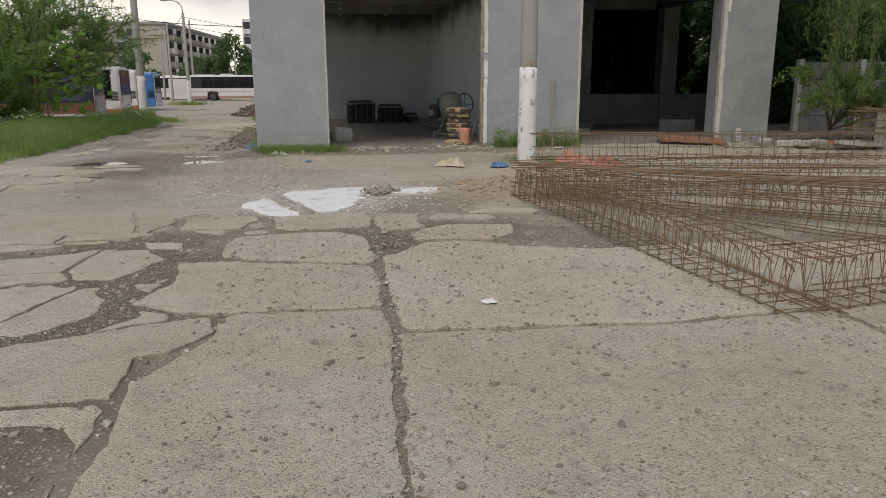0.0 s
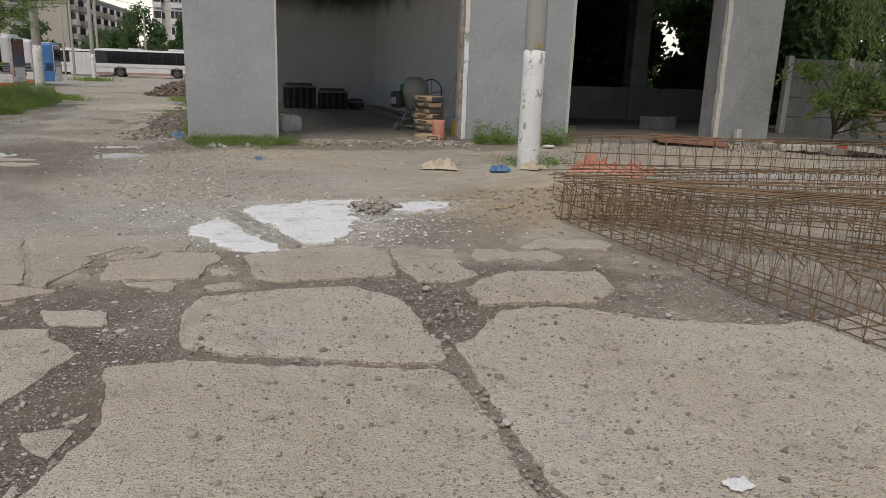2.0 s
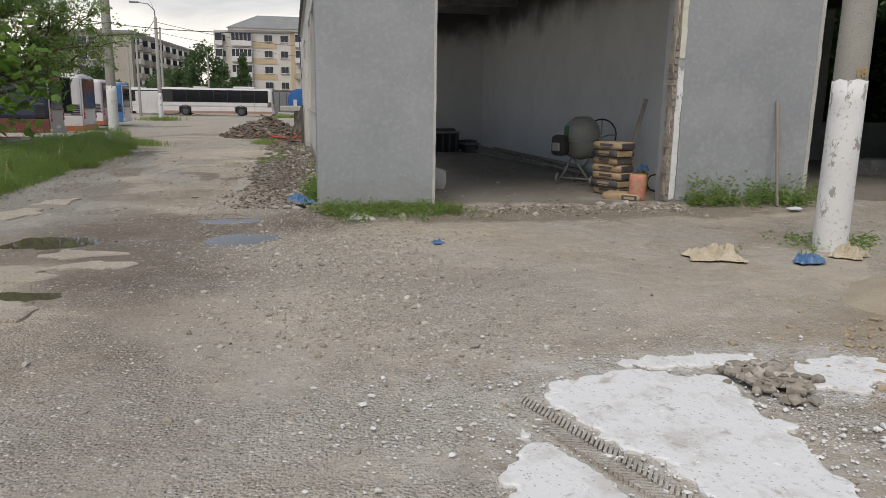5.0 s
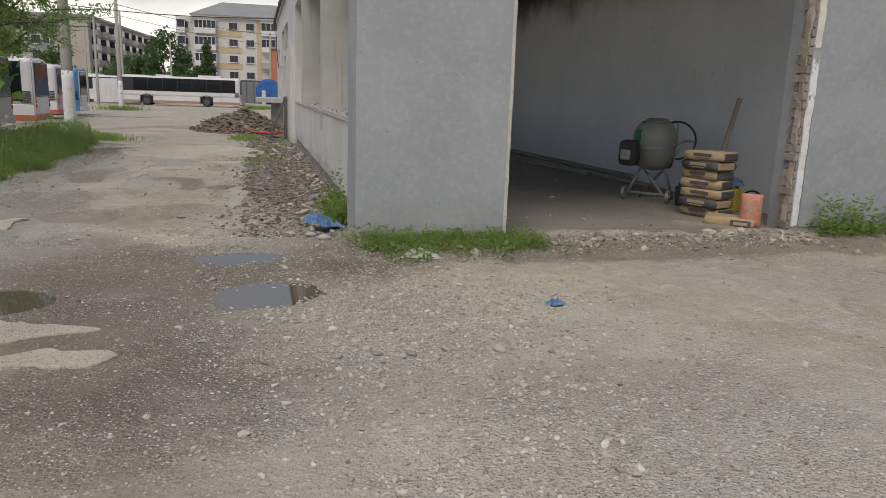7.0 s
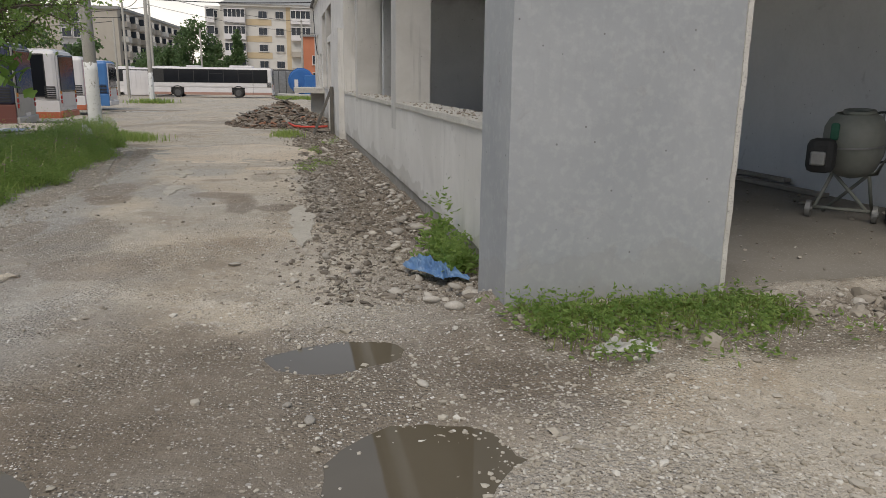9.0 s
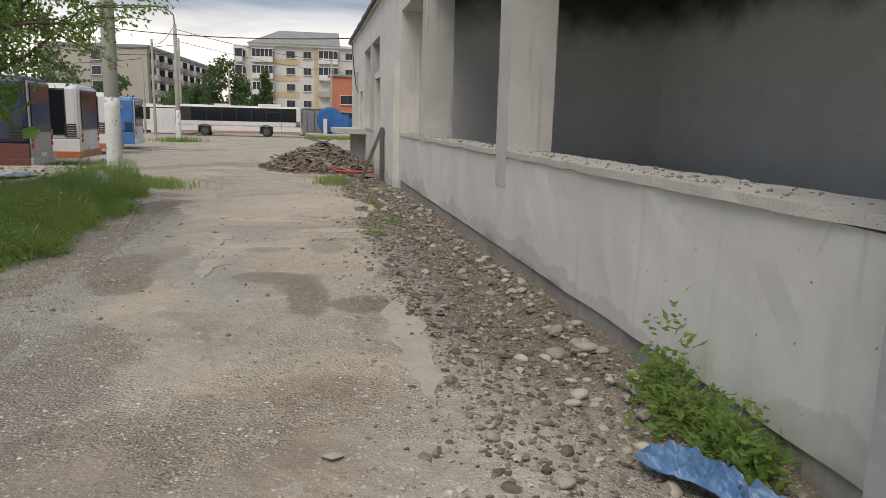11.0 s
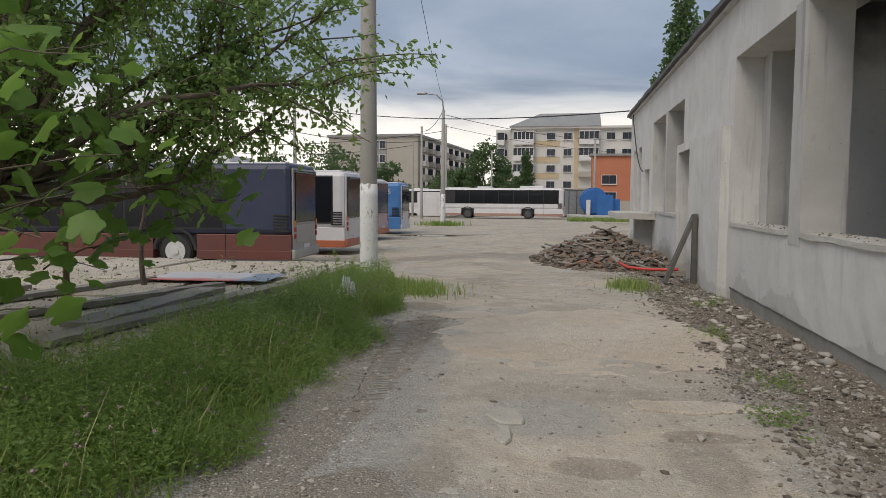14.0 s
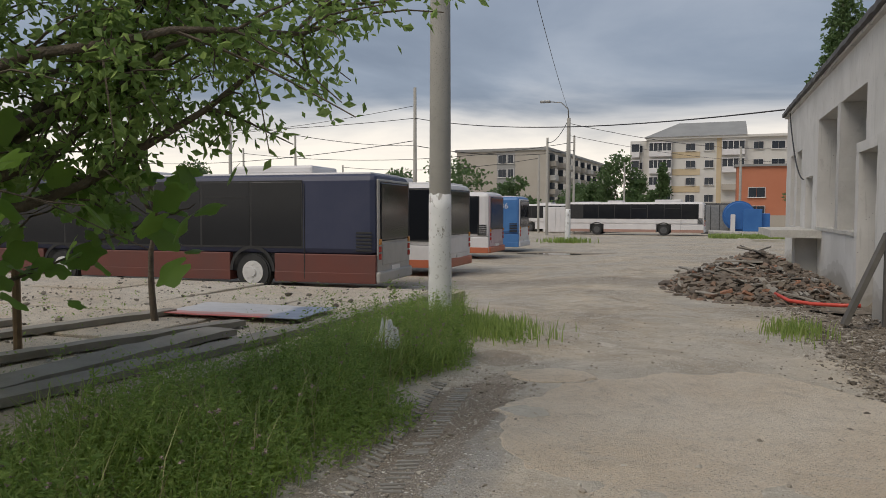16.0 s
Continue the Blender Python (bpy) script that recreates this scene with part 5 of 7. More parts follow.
# thinner saplings and a bush at its foot
broad_tree("sapling", "thin young tree standing on the old slabs", (-11.2, 31.9, 0.22), (-11.1, 31.8, 1.6), [(-10.4, 31.2, 3.6), (-11.3, 31.2, 4.2), (-11.9, 32.2, 3.8), (-10.9, 30.6, 3.0)], 0.05, 1500, 0.085, M["leaf"], 0.5, 9)
broad_tree("shrub", "dense light green shrub beside the verge", (-10.2, 24.2, 0.15), (-10.2, 24.2, 0.6),
           [(-9.4, 23.8, 1.9), (-9.2, 24.4, 2.3), (-10.2, 23.6, 2.6), (-10.9, 24.2, 2.4), (-10.0, 25.0, 2.2), (-9.3, 24.9, 1.2), (-11.4, 23.5, 1.6), (-11.9, 24.6, 2.5), (-10.6, 23.3, 1.3), (-12.6, 25.4, 3.0)], 0.04, 9000, 0.11, M["vine"], 0.6, 18)
broad_tree("shrub", "low green shrub in the shade of the tree", (-12.2, 28.2, 0.15), (-12.2, 28.2, 0.5),
           [(-11.6, 27.6, 1.4), (-12.6, 27.4, 1.9), (-13.2, 28.4, 2.2), (-11.9, 29.0, 1.7), (-12.9, 26.9, 1.2)], 0.05, 2600, 0.085, M["leaf"], 0.55, 12)


def lobed_leaf(r):
    """A vine leaf with five blunt lobes, cupped, with its stalk notch."""
    bm = bmesh.new()
    c = bm.verts.new((0, 0, 0.03 * r))
    ring = []
    k = 20
    for i in range(k):
        a = 2 * math.pi * i / k
        rr = r * (0.88 + 0.09 * math.cos(5 * a) + 0.04 * math.cos(15 * a + 1.0)) * (0.6 if i == k // 2 else 1.0)
        ring.append(bm.verts.new((rr * math.cos(a), rr * math.sin(a), -0.16 * r * (rr / r) ** 2 + 0.06 * r * math.sin(3 * a))))
    for i in range(k):
        bm.faces.new((c, ring[i], ring[(i + 1) % k]))
    return bm


def grape_vine():
    vine = thing("grape_vine", "grape vine with broad pale green leaves on rusty posts", "vine", pose(-9.1, 26.4, 0.2))
    masters = []
    for r in (0.085, 0.11, 0.14):
        o = part("leaf", lobed_leaf(r), M["vine"], vine, smooth=True)
        masters.append(o)
    first = True
    n = 0
    base = Vector((-9.1, 26.4, 0.2))
    for sx, sy, sz, ex, ey, ez in ((-9.2, 25.4, 1.6, -7.05, 24.75, 2.45), (-9.2, 25.2, 1.3, -7.15, 25.1, 1.95), (-9.3, 25.0, 0.9, -7.3, 24.6, 1.5), (-9.4, 25.2, 0.7, -7.6, 25.0, 1.05), (-9.4, 24.6, 2.2, -7.3, 24.4, 3.0), (-9.6, 25.6, 1.2, -7.75, 26.4, 2.15), (-9.4, 25.4, 2.0, -7.6, 25.7, 2.75), (-9.6, 26.2, 1.4, -7.9, 27.6, 1.75), (-9.2, 26.0, 1.0, -8.0, 28.2, 1.45), (-9.8, 25.2, 2.6, -8.2, 25.5, 3.2),
                                   (-9.9, 26.6, 1.6, -8.4, 28.4, 2.1), (-9.5, 25.5, 0.7, -8.3, 26.6, 1.1), (-9.8, 27.4, 1.3, -8.6, 29.0, 1.6), (-10.2, 26.4, 2.2, -8.5, 27.2, 2.6), (-10.4, 25.4, 1.6, -9.0, 25.2, 1.9),
                                   (-9.6, 25.0, 1.3, -8.3, 25.2, 1.6), (-9.9, 28.5, 1.3, -8.3, 28.6, 1.95), (-9.8, 28.6, 1.1, -8.1, 28.8, 1.75), (-10.0, 28.6, 1.9, -8.5, 28.5, 1.55), (-9.9, 28.4, 2.4, -8.4, 28.6, 2.3), (-10.2, 28.3, 0.9, -8.9, 28.5, 1.35), (-10.6, 27.0, 1.4, -9.2, 28.6, 2.2), (-10.8, 27.4, 2.2, -9.6, 29.2, 2.9), (-11.0, 27.0, 3.0, -9.6, 28.2, 3.4), (-11.2, 27.8, 1.2, -10.2, 29.6, 1.8), (-10.6, 26.4, 3.0, -9.2, 26.8, 3.5), (-11.0, 28.0, 2.4, -10.4, 30.0, 2.7), (-9.3, 24.8, 2.2, -7.9, 25.2, 2.4)):
        path = limb((sx, sy, sz), (ex, ey, ez), 0.16, 10)
        part("shoot", tube([p - base for p in path], [0.012 - 0.0008 * i for i in range(11)], 5), M["bark"], vine)
        for i in range(1, 11):
            for _ in range(2 if i % 3 else 1):
                p = path[i] + Vector(rng.normal(size=3)) * 0.15 - base
                src = masters[int(rng.integers(3))]
                o = src if n < 3 and src.location.length == 0 else src.copy()
                if o is not src:
                    scene.collection.objects.link(o)
                n += 1
                o.matrix_local = pose(p.x, p.y, p.z, rng.uniform(-55, 55), rng.uniform(-55, 55), rng.uniform(0, 360))
    # rusty posts and the old arm it hangs on
    for x, y, h in ((-10.9, 29.6, 1.4), (-9.4, 25.9, 1.9)):
        part("post", tube([(x + 9.1, y - 26.4, -0.1), (x + 9.1, y - 26.4, h)], 0.04, 8), M["rust"], vine, "rusty steel post")
    return vine


grape_vine()


def blades(name, label, spots, height, mat, width=0.012, lean=0.5):
    """Grass: bent blades of three segments, joined, standing on the ground."""
    spots = np.asarray(spots, float)
    n = len(spots)
    h = np.asarray(height, float) * rng.uniform(0.55, 1.25, n)
    a = rng.uniform(0, 2 * np.pi, n)
    d = np.stack([np.cos(a), np.sin(a), np.zeros(n)], 1)
    s = np.stack([-np.sin(a), np.cos(a), np.zeros(n)], 1) * width * rng.uniform(0.6, 1.6, n)[:, None]
    ln = (rng.uniform(0.1, 1.0, n) * lean * h)[:, None]
    z = np.array([[0, 0, 1.0]])
    p0, p1, p2 = spots, spots + z * (h * 0.5)[:, None] + d * ln * 0.3, spots + z * (h * (1 - 0.15 * lean))[:, None] + d * ln
    verts = np.stack([p0 - s, p0 + s, p1 - s * 0.8, p1 + s * 0.8, p2], 1).reshape(-1, 3)
    k = np.arange(n)[:, None] * 5
    faces = np.concatenate([k + np.array([[0, 1, 3]]), k + np.array([[0, 3, 2]]), k + np.array([[2, 3, 4]])], 1).reshape(-1, 3)
    return tagged(raw(name, verts.tolist(), faces.tolist(), mat), label, "grass", kind="stuff")


def scatter(n, x0, x1, y0, y1, keep):
    out = []
    while len(out) < n:
        x, y = rng.uniform(x0, x1), rng.uniform(y0, y1)
        if rng.random() < keep(x, y):
            out.append((x, y, ground_height(x, y)))
    return out


def verge(x, y):
    edge = -6.72 + 0.22 * noise.noise(Vector((0, y * 0.8, 3))) - (0.35 if y > 30 else 0) - max(0, y - 32.5) * 0.35
    inner = -8.55 if y > 26.5 else -12.5
    if x > edge or x < inner:
        return 0.0
    return min(1.0, (edge - x) * 3 + 0.15) * (0.55 + 0.45 * noise.noise(Vector((x * 1.3, y * 1.3, 0))))


s = scatter(34000, -12.5, -6.3, 16.2, 35.5, verge)
blades("verge_grass", "thick tall green grass on the verge", s, [(0.12 + 0.26 * min(1, max(0.0, -6.6 - p[0]))) * (1.15 + 0.9 * noise.noise(Vector((p[0] * 1.1, p[1] * 1.1, 5)))) for p in s], M["grass"], 0.006, 0.9)


def weed_clumps(name, label, spots, leaf, n_leaf, mat):
    pos, way, size = [], [], []
    for x, y, h in spots:
        z = ground_height(x, y)
        for _ in range(n_leaf):
            t = rng.uniform(0.1, 1.0)
            pos.append((x + rng.normal() * 0.07 * (1.3 - t), y + rng.normal() * 0.07 * (1.3 - t), z + h * t))
            way.append((rng.normal(), rng.normal(), rng.uniform(-0.1, 0.8)))
            size.append(leaf * rng.uniform(0.6, 1.3) * (1.15 - 0.5 * t))
    return tagged(leaves_mesh(name, pos, way, size, mat, None, 0.42), label, "weeds", kind="stuff")


sp = [(p[0], p[1], rng.uniform(0.12, 0.18 + 0.36 * min(1, -6.55 - p[0])) * (1.1 + 0.8 * noise.noise(Vector((p[0], p[1] * 0.9, 9))))) for p in scatter(12500, -8.8, -6.5, 18.0, 34.5, verge)]
weed_clumps("verge_weeds", "leafy weeds and clover among the verge grass", sp, 0.045, 16, M["weed"])


def tall_weed(x, y, h):
    """A single upright weed: a bending stem with leaves that shrink towards the tip."""
    z = ground_height(x, y)
    w = thing("tall_weed", "tall upright green weed growing in the verge", "weed", pose(x, y, z), "tall weeds of the verge")
    stem = limb((0, 0, -0.03), (rng.normal() * 0.08, rng.normal() * 0.08, h), 0.03, 6)
    part("stem", tube(stem, [0.006 - 0.0006 * i for i in range(7)], 5), M["weed"], w)
    pos, way, size = [], [], []
    for _ in range(int(70 * h) + 16):
        t = rng.uniform(0.12, 1.0) * 6
        i = min(5, int(t))
        pos.append(stem[i].lerp(stem[i + 1], t - i))
        way.append((rng.normal(), rng.normal(), rng.uniform(-0.2, 0.9)))
        size.append(0.12 * rng.uniform(0.6, 1.2) * (1.15 - t / 8))
    leaves_mesh("foliage", pos, way, size, M["weed"], w, 0.34)["kind"] = "stuff"


for x, y, h in [(-8.3, 33.0, 0.75), (-8.2, 33.2, 0.6), (-8.35, 31.2, 0.5), (-7.9, 29.6, 0.45)] + [(rng.uniform(-8.4, -7.2), rng.uniform(19.5, 33.5), rng.uniform(0.45, 0.7)) for _ in range(40)]:
    tall_weed(x, y, h)
heads = [(x, y, z + rng.uniform(0.22, 0.45)) for x, y, z in scatter(420, -8.6, -6.9, 18.5, 34, verge)]
pos = [h for h in heads for _ in range(7)]
tagged(leaves_mesh("clover_heads", pos, rng.normal(size=(len(pos), 3)), np.full(len(pos), 0.022), grainy("dusty_pink_clover", (0.34, 0.24, 0.24), (0.42, 0.34, 0.30), 20, 60), None, 0.8), "pale pink clover heads in the verge", "flowers", kind="stuff")
stalk = scatter(900, -8.7, -6.9, 18.5, 34.5, verge)
blades("seed_stalks", "dry seed stalks rising from the verge", stalk, [0.62] * len(stalk), grainy("dry_grass_stalk", (0.30, 0.30, 0.14), (0.40, 0.37, 0.20), 20, 60), 0.0032, 0.7)
# rank weeds by the pier, the middle pier and the pole
sp = [(rng.uniform(-1.85, 0.1) + abs(rng.normal()) * 0.25, 18.1 - abs(rng.normal()) * 0.36, rng.uniform(0.03, 0.2)) for _ in range(330)]
weed_clumps("pier_weeds", "low green weeds along the foot of the corner pier", sp, 0.06, 12, M["weed"])
s = [(x, y, ground_height(x, y)) for x, y in zip(rng.uniform(-1.7, 0.3, 1300), 18.12 - np.abs(rng.normal(0, 0.3, 1300)))]
blades("pier_grass", "short grass along the foot of the corner pier", s, [0.10 + 0.09 * max(0.0, noise.noise(Vector((p[0] * 2.2, p[1] * 2.2, 1)))) for p in s], M["drygrass"], 0.0045)
sp = [(rng.uniform(4.15, 6.3), rng.normal(17.95, 0.14), rng.uniform(0.12, 0.55)) for _ in range(110)]
weed_clumps("wall_nettles", "green nettles against the middle pier", sp, 0.085, 18, M["weed"])
sp = [(rng.normal(4.3, 0.55), rng.normal(14.85, 0.25), rng.uniform(0.05, 0.2)) for _ in range(60)]
weed_clumps("pole_weeds", "low weeds around the foot of the pole", sp, 0.06, 12, M["weed"])
sp = [(rng.normal(-1.72, 0.05), rng.normal(20.5, 0.05), rng.uniform(0.2, 0.82)) for _ in range(16)] + [(rng.normal(-1.74, 0.09), rng.normal(y, 0.14), rng.uniform(0.08, h)) for y, h in ((20.35, 0.35), (19.85, 0.42), (19.65, 0.36), (20.05, 0.3)) for _ in range(20)]
weed_clumps("side_weeds", "tall goosefoot weeds against the side wall", sp, 0.085, 16, M["weed"])
sp = [(rng.normal(x, 0.12), rng.normal(y, 0.16), rng.uniform(0.05, 0.2)) for x, y in ((-2.9, 27.0), (-2.6, 30.9), (-2.0, 34.2), (-3.2, 36.0), (-2.5, 28.5), (-7.3, 34.3), (-6.9, 33.8), (-7.9, 34.3)) for _ in range(16)]
weed_clumps("gravel_weeds", "tufts of weeds in the gravel", sp, 0.05, 12, M["weed"])
s = [(x, y, ground_height(x, y)) for x, y in zip(np.concatenate([rng.normal(-7.6, 0.5, 1800), rng.normal(-3.2, 0.22, 400), rng.uniform(-3.2, -1.7, 1200)]), np.concatenate([rng.normal(34.2, 0.45, 1800), rng.normal(36.0, 0.4, 400), rng.uniform(43.5, 52, 1200)]))]
blades("tuft_grass", "dry and green grass tufts at the lane's edge", s, [0.22] * len(s), M["grass"], 0.007)
s = [(x, y, floor_z(x, y)) for x, y in zip(np.concatenate([rng.normal(-13, 0.7, 500), rng.uniform(-4, 1.5, 1600)]), np.concatenate([rng.normal(73.2, 0.5, 500), rng.uniform(84, 89, 1600)]))]
blades("far_grass", "green grass round the lamp pole and the tank", s, [0.35] * len(s), M["grass"], 0.03)


def leafy_mass(name, label, base, blobs, n, leaf, mat, trunk_r=0.18):
    """A far tree: trunk, limbs to every clump, and clumps of leaves with gaps."""
    tree = thing(name, label, "tree", pose(*base))
    b = Vector(base)
    low = min(z for _, _, z, _, _ in blobs)
    f = Vector((0, 0, max(0.6, (low - b.z) * 0.8)))
    part("trunk", tube(limb((0, 0, -0.3), f, 0.15, 5), [trunk_r * (1 - 0.09 * i) for i in range(6)], 8), M["bark"], tree, smooth=True)
    pos, way = [], []
    tot = sum(r * r * h for _, _, _, r, h in blobs)
    bm = bmesh.new()
    for x, y, z, r, h in blobs:
        c = Vector((x, y, z)) - b
        tube(limb(f, c, 0.3, 4), [trunk_r * 0.5, trunk_r * 0.4, trunk_r * 0.3, trunk_r * 0.2, 0.02], 5, bm)
        m = int(n * r * r * h / tot)
        v = rng.normal(size=(m, 3))
        v /= np.linalg.norm(v, axis=1)[:, None]
        rad = rng.uniform(0.45, 1.08, m)[:, None]
        q = v * rad * np.array([r, r, h])
        lump = np.array([noise.noise(Vector((c.x + a[0] * 1.2, c.y + a[1] * 1.2, c.z + a[2] * 1.2)) * (1.4 / r)) for a in q])
        q = q[lump > -0.18]
        pos += [c + Vector(a) for a in q]
        way += [Vector(a) * 0.4 + Vector(rng.normal(size=3)) for a in q]
    part("limbs", bm, M["bark"], tree)
    crown = leaves_mesh("crown", pos, way, leaf * rng.uniform(0.6, 1.3, len(pos)), mat, tree, 0.7)
    crown["kind"] = "stuff"
    return tree


def clump(cx, cy, z0, z1, r, n):
    return [(cx + rng.normal() * r * 0.4, cy + rng.normal() * r * 0.4, z0 + (z1 - z0) * (i + 0.5) / n, r * rng.uniform(0.6, 1.0) * (1 - 0.4 * i / n), (z1 - z0) / n * 1.1) for i in range(n)]


for x, y, h, r in ((8.0, 31.5, 8.5, 2.0), (11.5, 32.5, 9.5, 2.2), (14.8, 31.0, 8.0, 2.2), (18.5, 32.0, 9.0, 2.4), (9.8, 36.0, 10.0, 2.6), (17.0, 37.0, 10.0, 2.8), (22.5, 34.5, 9.5, 2.8), (13.5, 29.4, 4.5, 1.5), (17.0, 28.8, 5.0, 1.6), (27, 38, 11, 3), (8.6, 39.0, 9.0, 2.4), (12.5, 40.0, 11, 3.0), (21.5, 28.5, 7.5, 2.0), (17.6, 24.6, 7.5, 2.2), (21.2, 25.2, 8.0, 2.5), (25.5, 30.0, 9.5, 3.0)):
    leafy_mass("wood_tree", "dark leafy tree behind the open hall", (x, y, 0.0), clump(x, y, 0.8, h, r, 5), 6500, 0.30, M["woodleaf"], 0.14)
for i in range(8):
    x, y = 5.0 + 4.2 * i, 46.0 + 2.5 * (i % 2)
    leafy_mass("wood_tree", "dense tall tree at the back of the wood", (x, y, 0.0), clump(x, y, 0.4, 11.0, 3.6, 6), 4500, 0.6, M["woodleaf"], 0.2)
for x, y, h, r in ((-16.0, 122, 8.5, 2.6), (-12.6, 120, 6.5, 2.4), (-19.0, 126, 5.5, 2.6), (-9.8, 127, 7.5, 1.3), (-33, 106, 7.5, 4.2), (-40, 108, 6.5, 3.6), (-27.5, 112, 5.5, 2.6), (-47, 115, 6, 4), (-23, 150, 6, 4), (-60, 120, 7, 4), (-72, 112, 8, 4)):
    leafy_mass("far_tree", "rounded green tree by the far houses", (x, y, -0.6), clump(x, y, 1.2, h, r, 5), 3800, 0.42, M["fartree"], 0.2)
leafy_mass("poplar", "tall narrow poplar rising behind the roof", (8.2, 106.0, -0.5), [(8.2 + rng.normal() * 0.3, 106, 4 + 1.45 * i, 2.3 - 0.10 * abs(i - 6) ** 1.3, 1.9) for i in range(16)], 15000, 0.45, M["fartree"], 0.3)
leafy_mass("poplar", "tall narrow poplar rising behind the roof", (11.5, 108.0, -0.5), [(11.5 + rng.normal() * 0.3, 108, 4 + 2.6 * i, 2.2 - 0.15 * abs(i - 3) ** 1.3, 2.2) for i in range(7)], 4200, 0.42, M["fartree"], 0.3)
leafy_mass("far_tree", "small bright tree beside the orange house", (4.6, 100.0, -0.5), clump(4.6, 100, 2.5, 6.0, 1.5, 3), 1300, 0.4, M["fartree"], 0.12)


def willow():
    w = thing("willow", "weeping willow with long trailing yellow-green strands", "tree", pose(15.8, 16.0, 0))
    part("trunk", tube(limb((0, 0, -0.2), (0.3, 0.2, 4.6), 0.25, 6), [0.3, 0.28, 0.26, 0.24, 0.22, 0.2, 0.18], 10), M["bark"], w, smooth=True)
    pos, way = [], []
    bm = bmesh.new()
    for i in range(620):
        a = rng.uniform(0, 2 * np.pi)
        r = 4.2 * math.sqrt(rng.uniform(0.05, 1))
        top = Vector((math.cos(a) * r, math.sin(a) * r * 0.9 - 0.5, 6.4 - 0.09 * r * r + rng.normal() * 0.4))
        if 16.0 + top.y > 17.75 or 15.8 + top.x < 11.55:
            continue
        ln = rng.uniform(1.2, max(1.3, top.z - rng.uniform(0.15, 2.6)))
        sway = Vector(rng.normal(size=3)) * 0.12
        strand = [top + Vector((0, 0, -ln * t)) + sway * math.sin(2.4 * t) for t in (0, 0.25, 0.5, 0.75, 1.0)]
        if i % 14 == 0:
            part("branch", tube(limb((0.3, 0.2, 4.4), top, 0.4, 5), [0.07, 0.06, 0.05, 0.04, 0.03, 0.015], 5), M["bark"], w, smooth=True)
        tube(strand, 0.004, 3, bm)
        for _ in range(int(ln * 34)):
            t = rng.uniform(0, 1) * 4
            j = min(3, int(t))
            pos.append(strand[j].lerp(strand[j + 1], t - j) + Vector(rng.normal(size=3)) * 0.05)
            way.append((rng.normal() * 0.6, rng.normal() * 0.6, -1.0))
    tagged(part("strand_spray", bm, M["bark"], w), kind="stuff")
    crown = leaves_mesh("crown", pos, way, 0.12 * rng.uniform(0.7, 1.3, len(pos)), M["willow"], w, 0.22)
    crown["kind"] = "stuff"
    broad_tree("shrub", "pale green bush beneath the willow", (13.1, 17.6, 0.0), (13.1, 17.6, 0.4), [(12.3, 17.0, 1.3), (12.2, 17.5, 1.9), (13.0, 16.8, 1.6), (13.6, 17.0, 1.1), (14.2, 17.4, 1.8), (13.2, 17.9, 2.3), (15.2, 17.2, 1.5), (14.8, 16.6, 0.9)], 0.04, 4200, 0.12, M["willow"], 0.45, 11)


willow()
# ---- loose stone ----
ICO = bmesh.new()
bmesh.ops.create_icosphere(ICO, subdivisions=1, radius=1.0)
ICO_V = np.array([v.co[:] for v in ICO.verts])
ICO_F = np.array([[v.index for v in f.verts] for f in ICO.faces])
ICO.free()


def stones(name, label, spots, size, mat, flat=0.6, jag=0.22, sink=0.3, category="gravel"):
    """Many small stones in one mesh, each an uneven, turned and flattened lump."""
    spots = np.asarray(spots, float)
    n, k = len(spots), len(ICO_V)
    v = ICO_V[None] * (1 + rng.normal(size=(n, k, 1)) * jag)
    sc = np.stack([rng.uniform(0.75, 1.35, n), rng.uniform(0.6, 1.0, n), flat * rng.uniform(0.7, 1.2, n)], 1) * np.asarray(size)[:, None]
    v = v * sc[:, None, :]
    a = rng.uniform(0, 2 * np.pi, n)
    c, s_ = np.cos(a)[:, None], np.sin(a)[:, None]
    x = v[..., 0] * c - v[..., 1] * s_
    y = v[..., 0] * s_ + v[..., 1] * c
    p = np.stack([x, y, v[..., 2]], 2) + spots[:, None, :]
    p[..., 2] += (sc[:, 2] * (1 - 2 * sink))[:, None]
    f = ICO_F[None] + (np.arange(n) * k)[:, None, None]
    return tagged(raw(name, p.reshape(-1, 3).tolist(), f.reshape(-1, 3).tolist(), mat), label, category, kind="stuff")


def gravel_mat(name, a, b, c):
    k = Nodes(name)
    r = k.island()
    col = k.mix(k.step(r, 0.0, 0.6), a, b)
    col = k.mix(k.step(r, 0.75, 0.95), col, c)
    col = k.mix(k.math("MULTIPLY", k.noise(40, 3), 0.3), col, a)
    k.bump(k.noise(60, 3), 0.3, 0.005)
    return k.done(col, 0.85)


M["gravel"] = gravel_mat("mixed_gravel", (0.20, 0.175, 0.14), (0.37, 0.33, 0.275), (0.54, 0.505, 0.45))
M["pale_gravel"] = gravel_mat("pale_gravel", (0.30, 0.265, 0.21), (0.46, 0.42, 0.355), (0.64, 0.61, 0.55))
M["rubble"] = gravel_mat("building_rubble", (0.09, 0.072, 0.058), (0.19, 0.155, 0.125), (0.26, 0.16, 0.11))
M["bed_gravel"] = gravel_mat("dirty_bed_gravel", (0.10, 0.085, 0.068), (0.23, 0.20, 0.165), (0.44, 0.41, 0.36))


def on_ground(pts):
    return [(x, y, ground_height(x, y)) for x, y in pts]


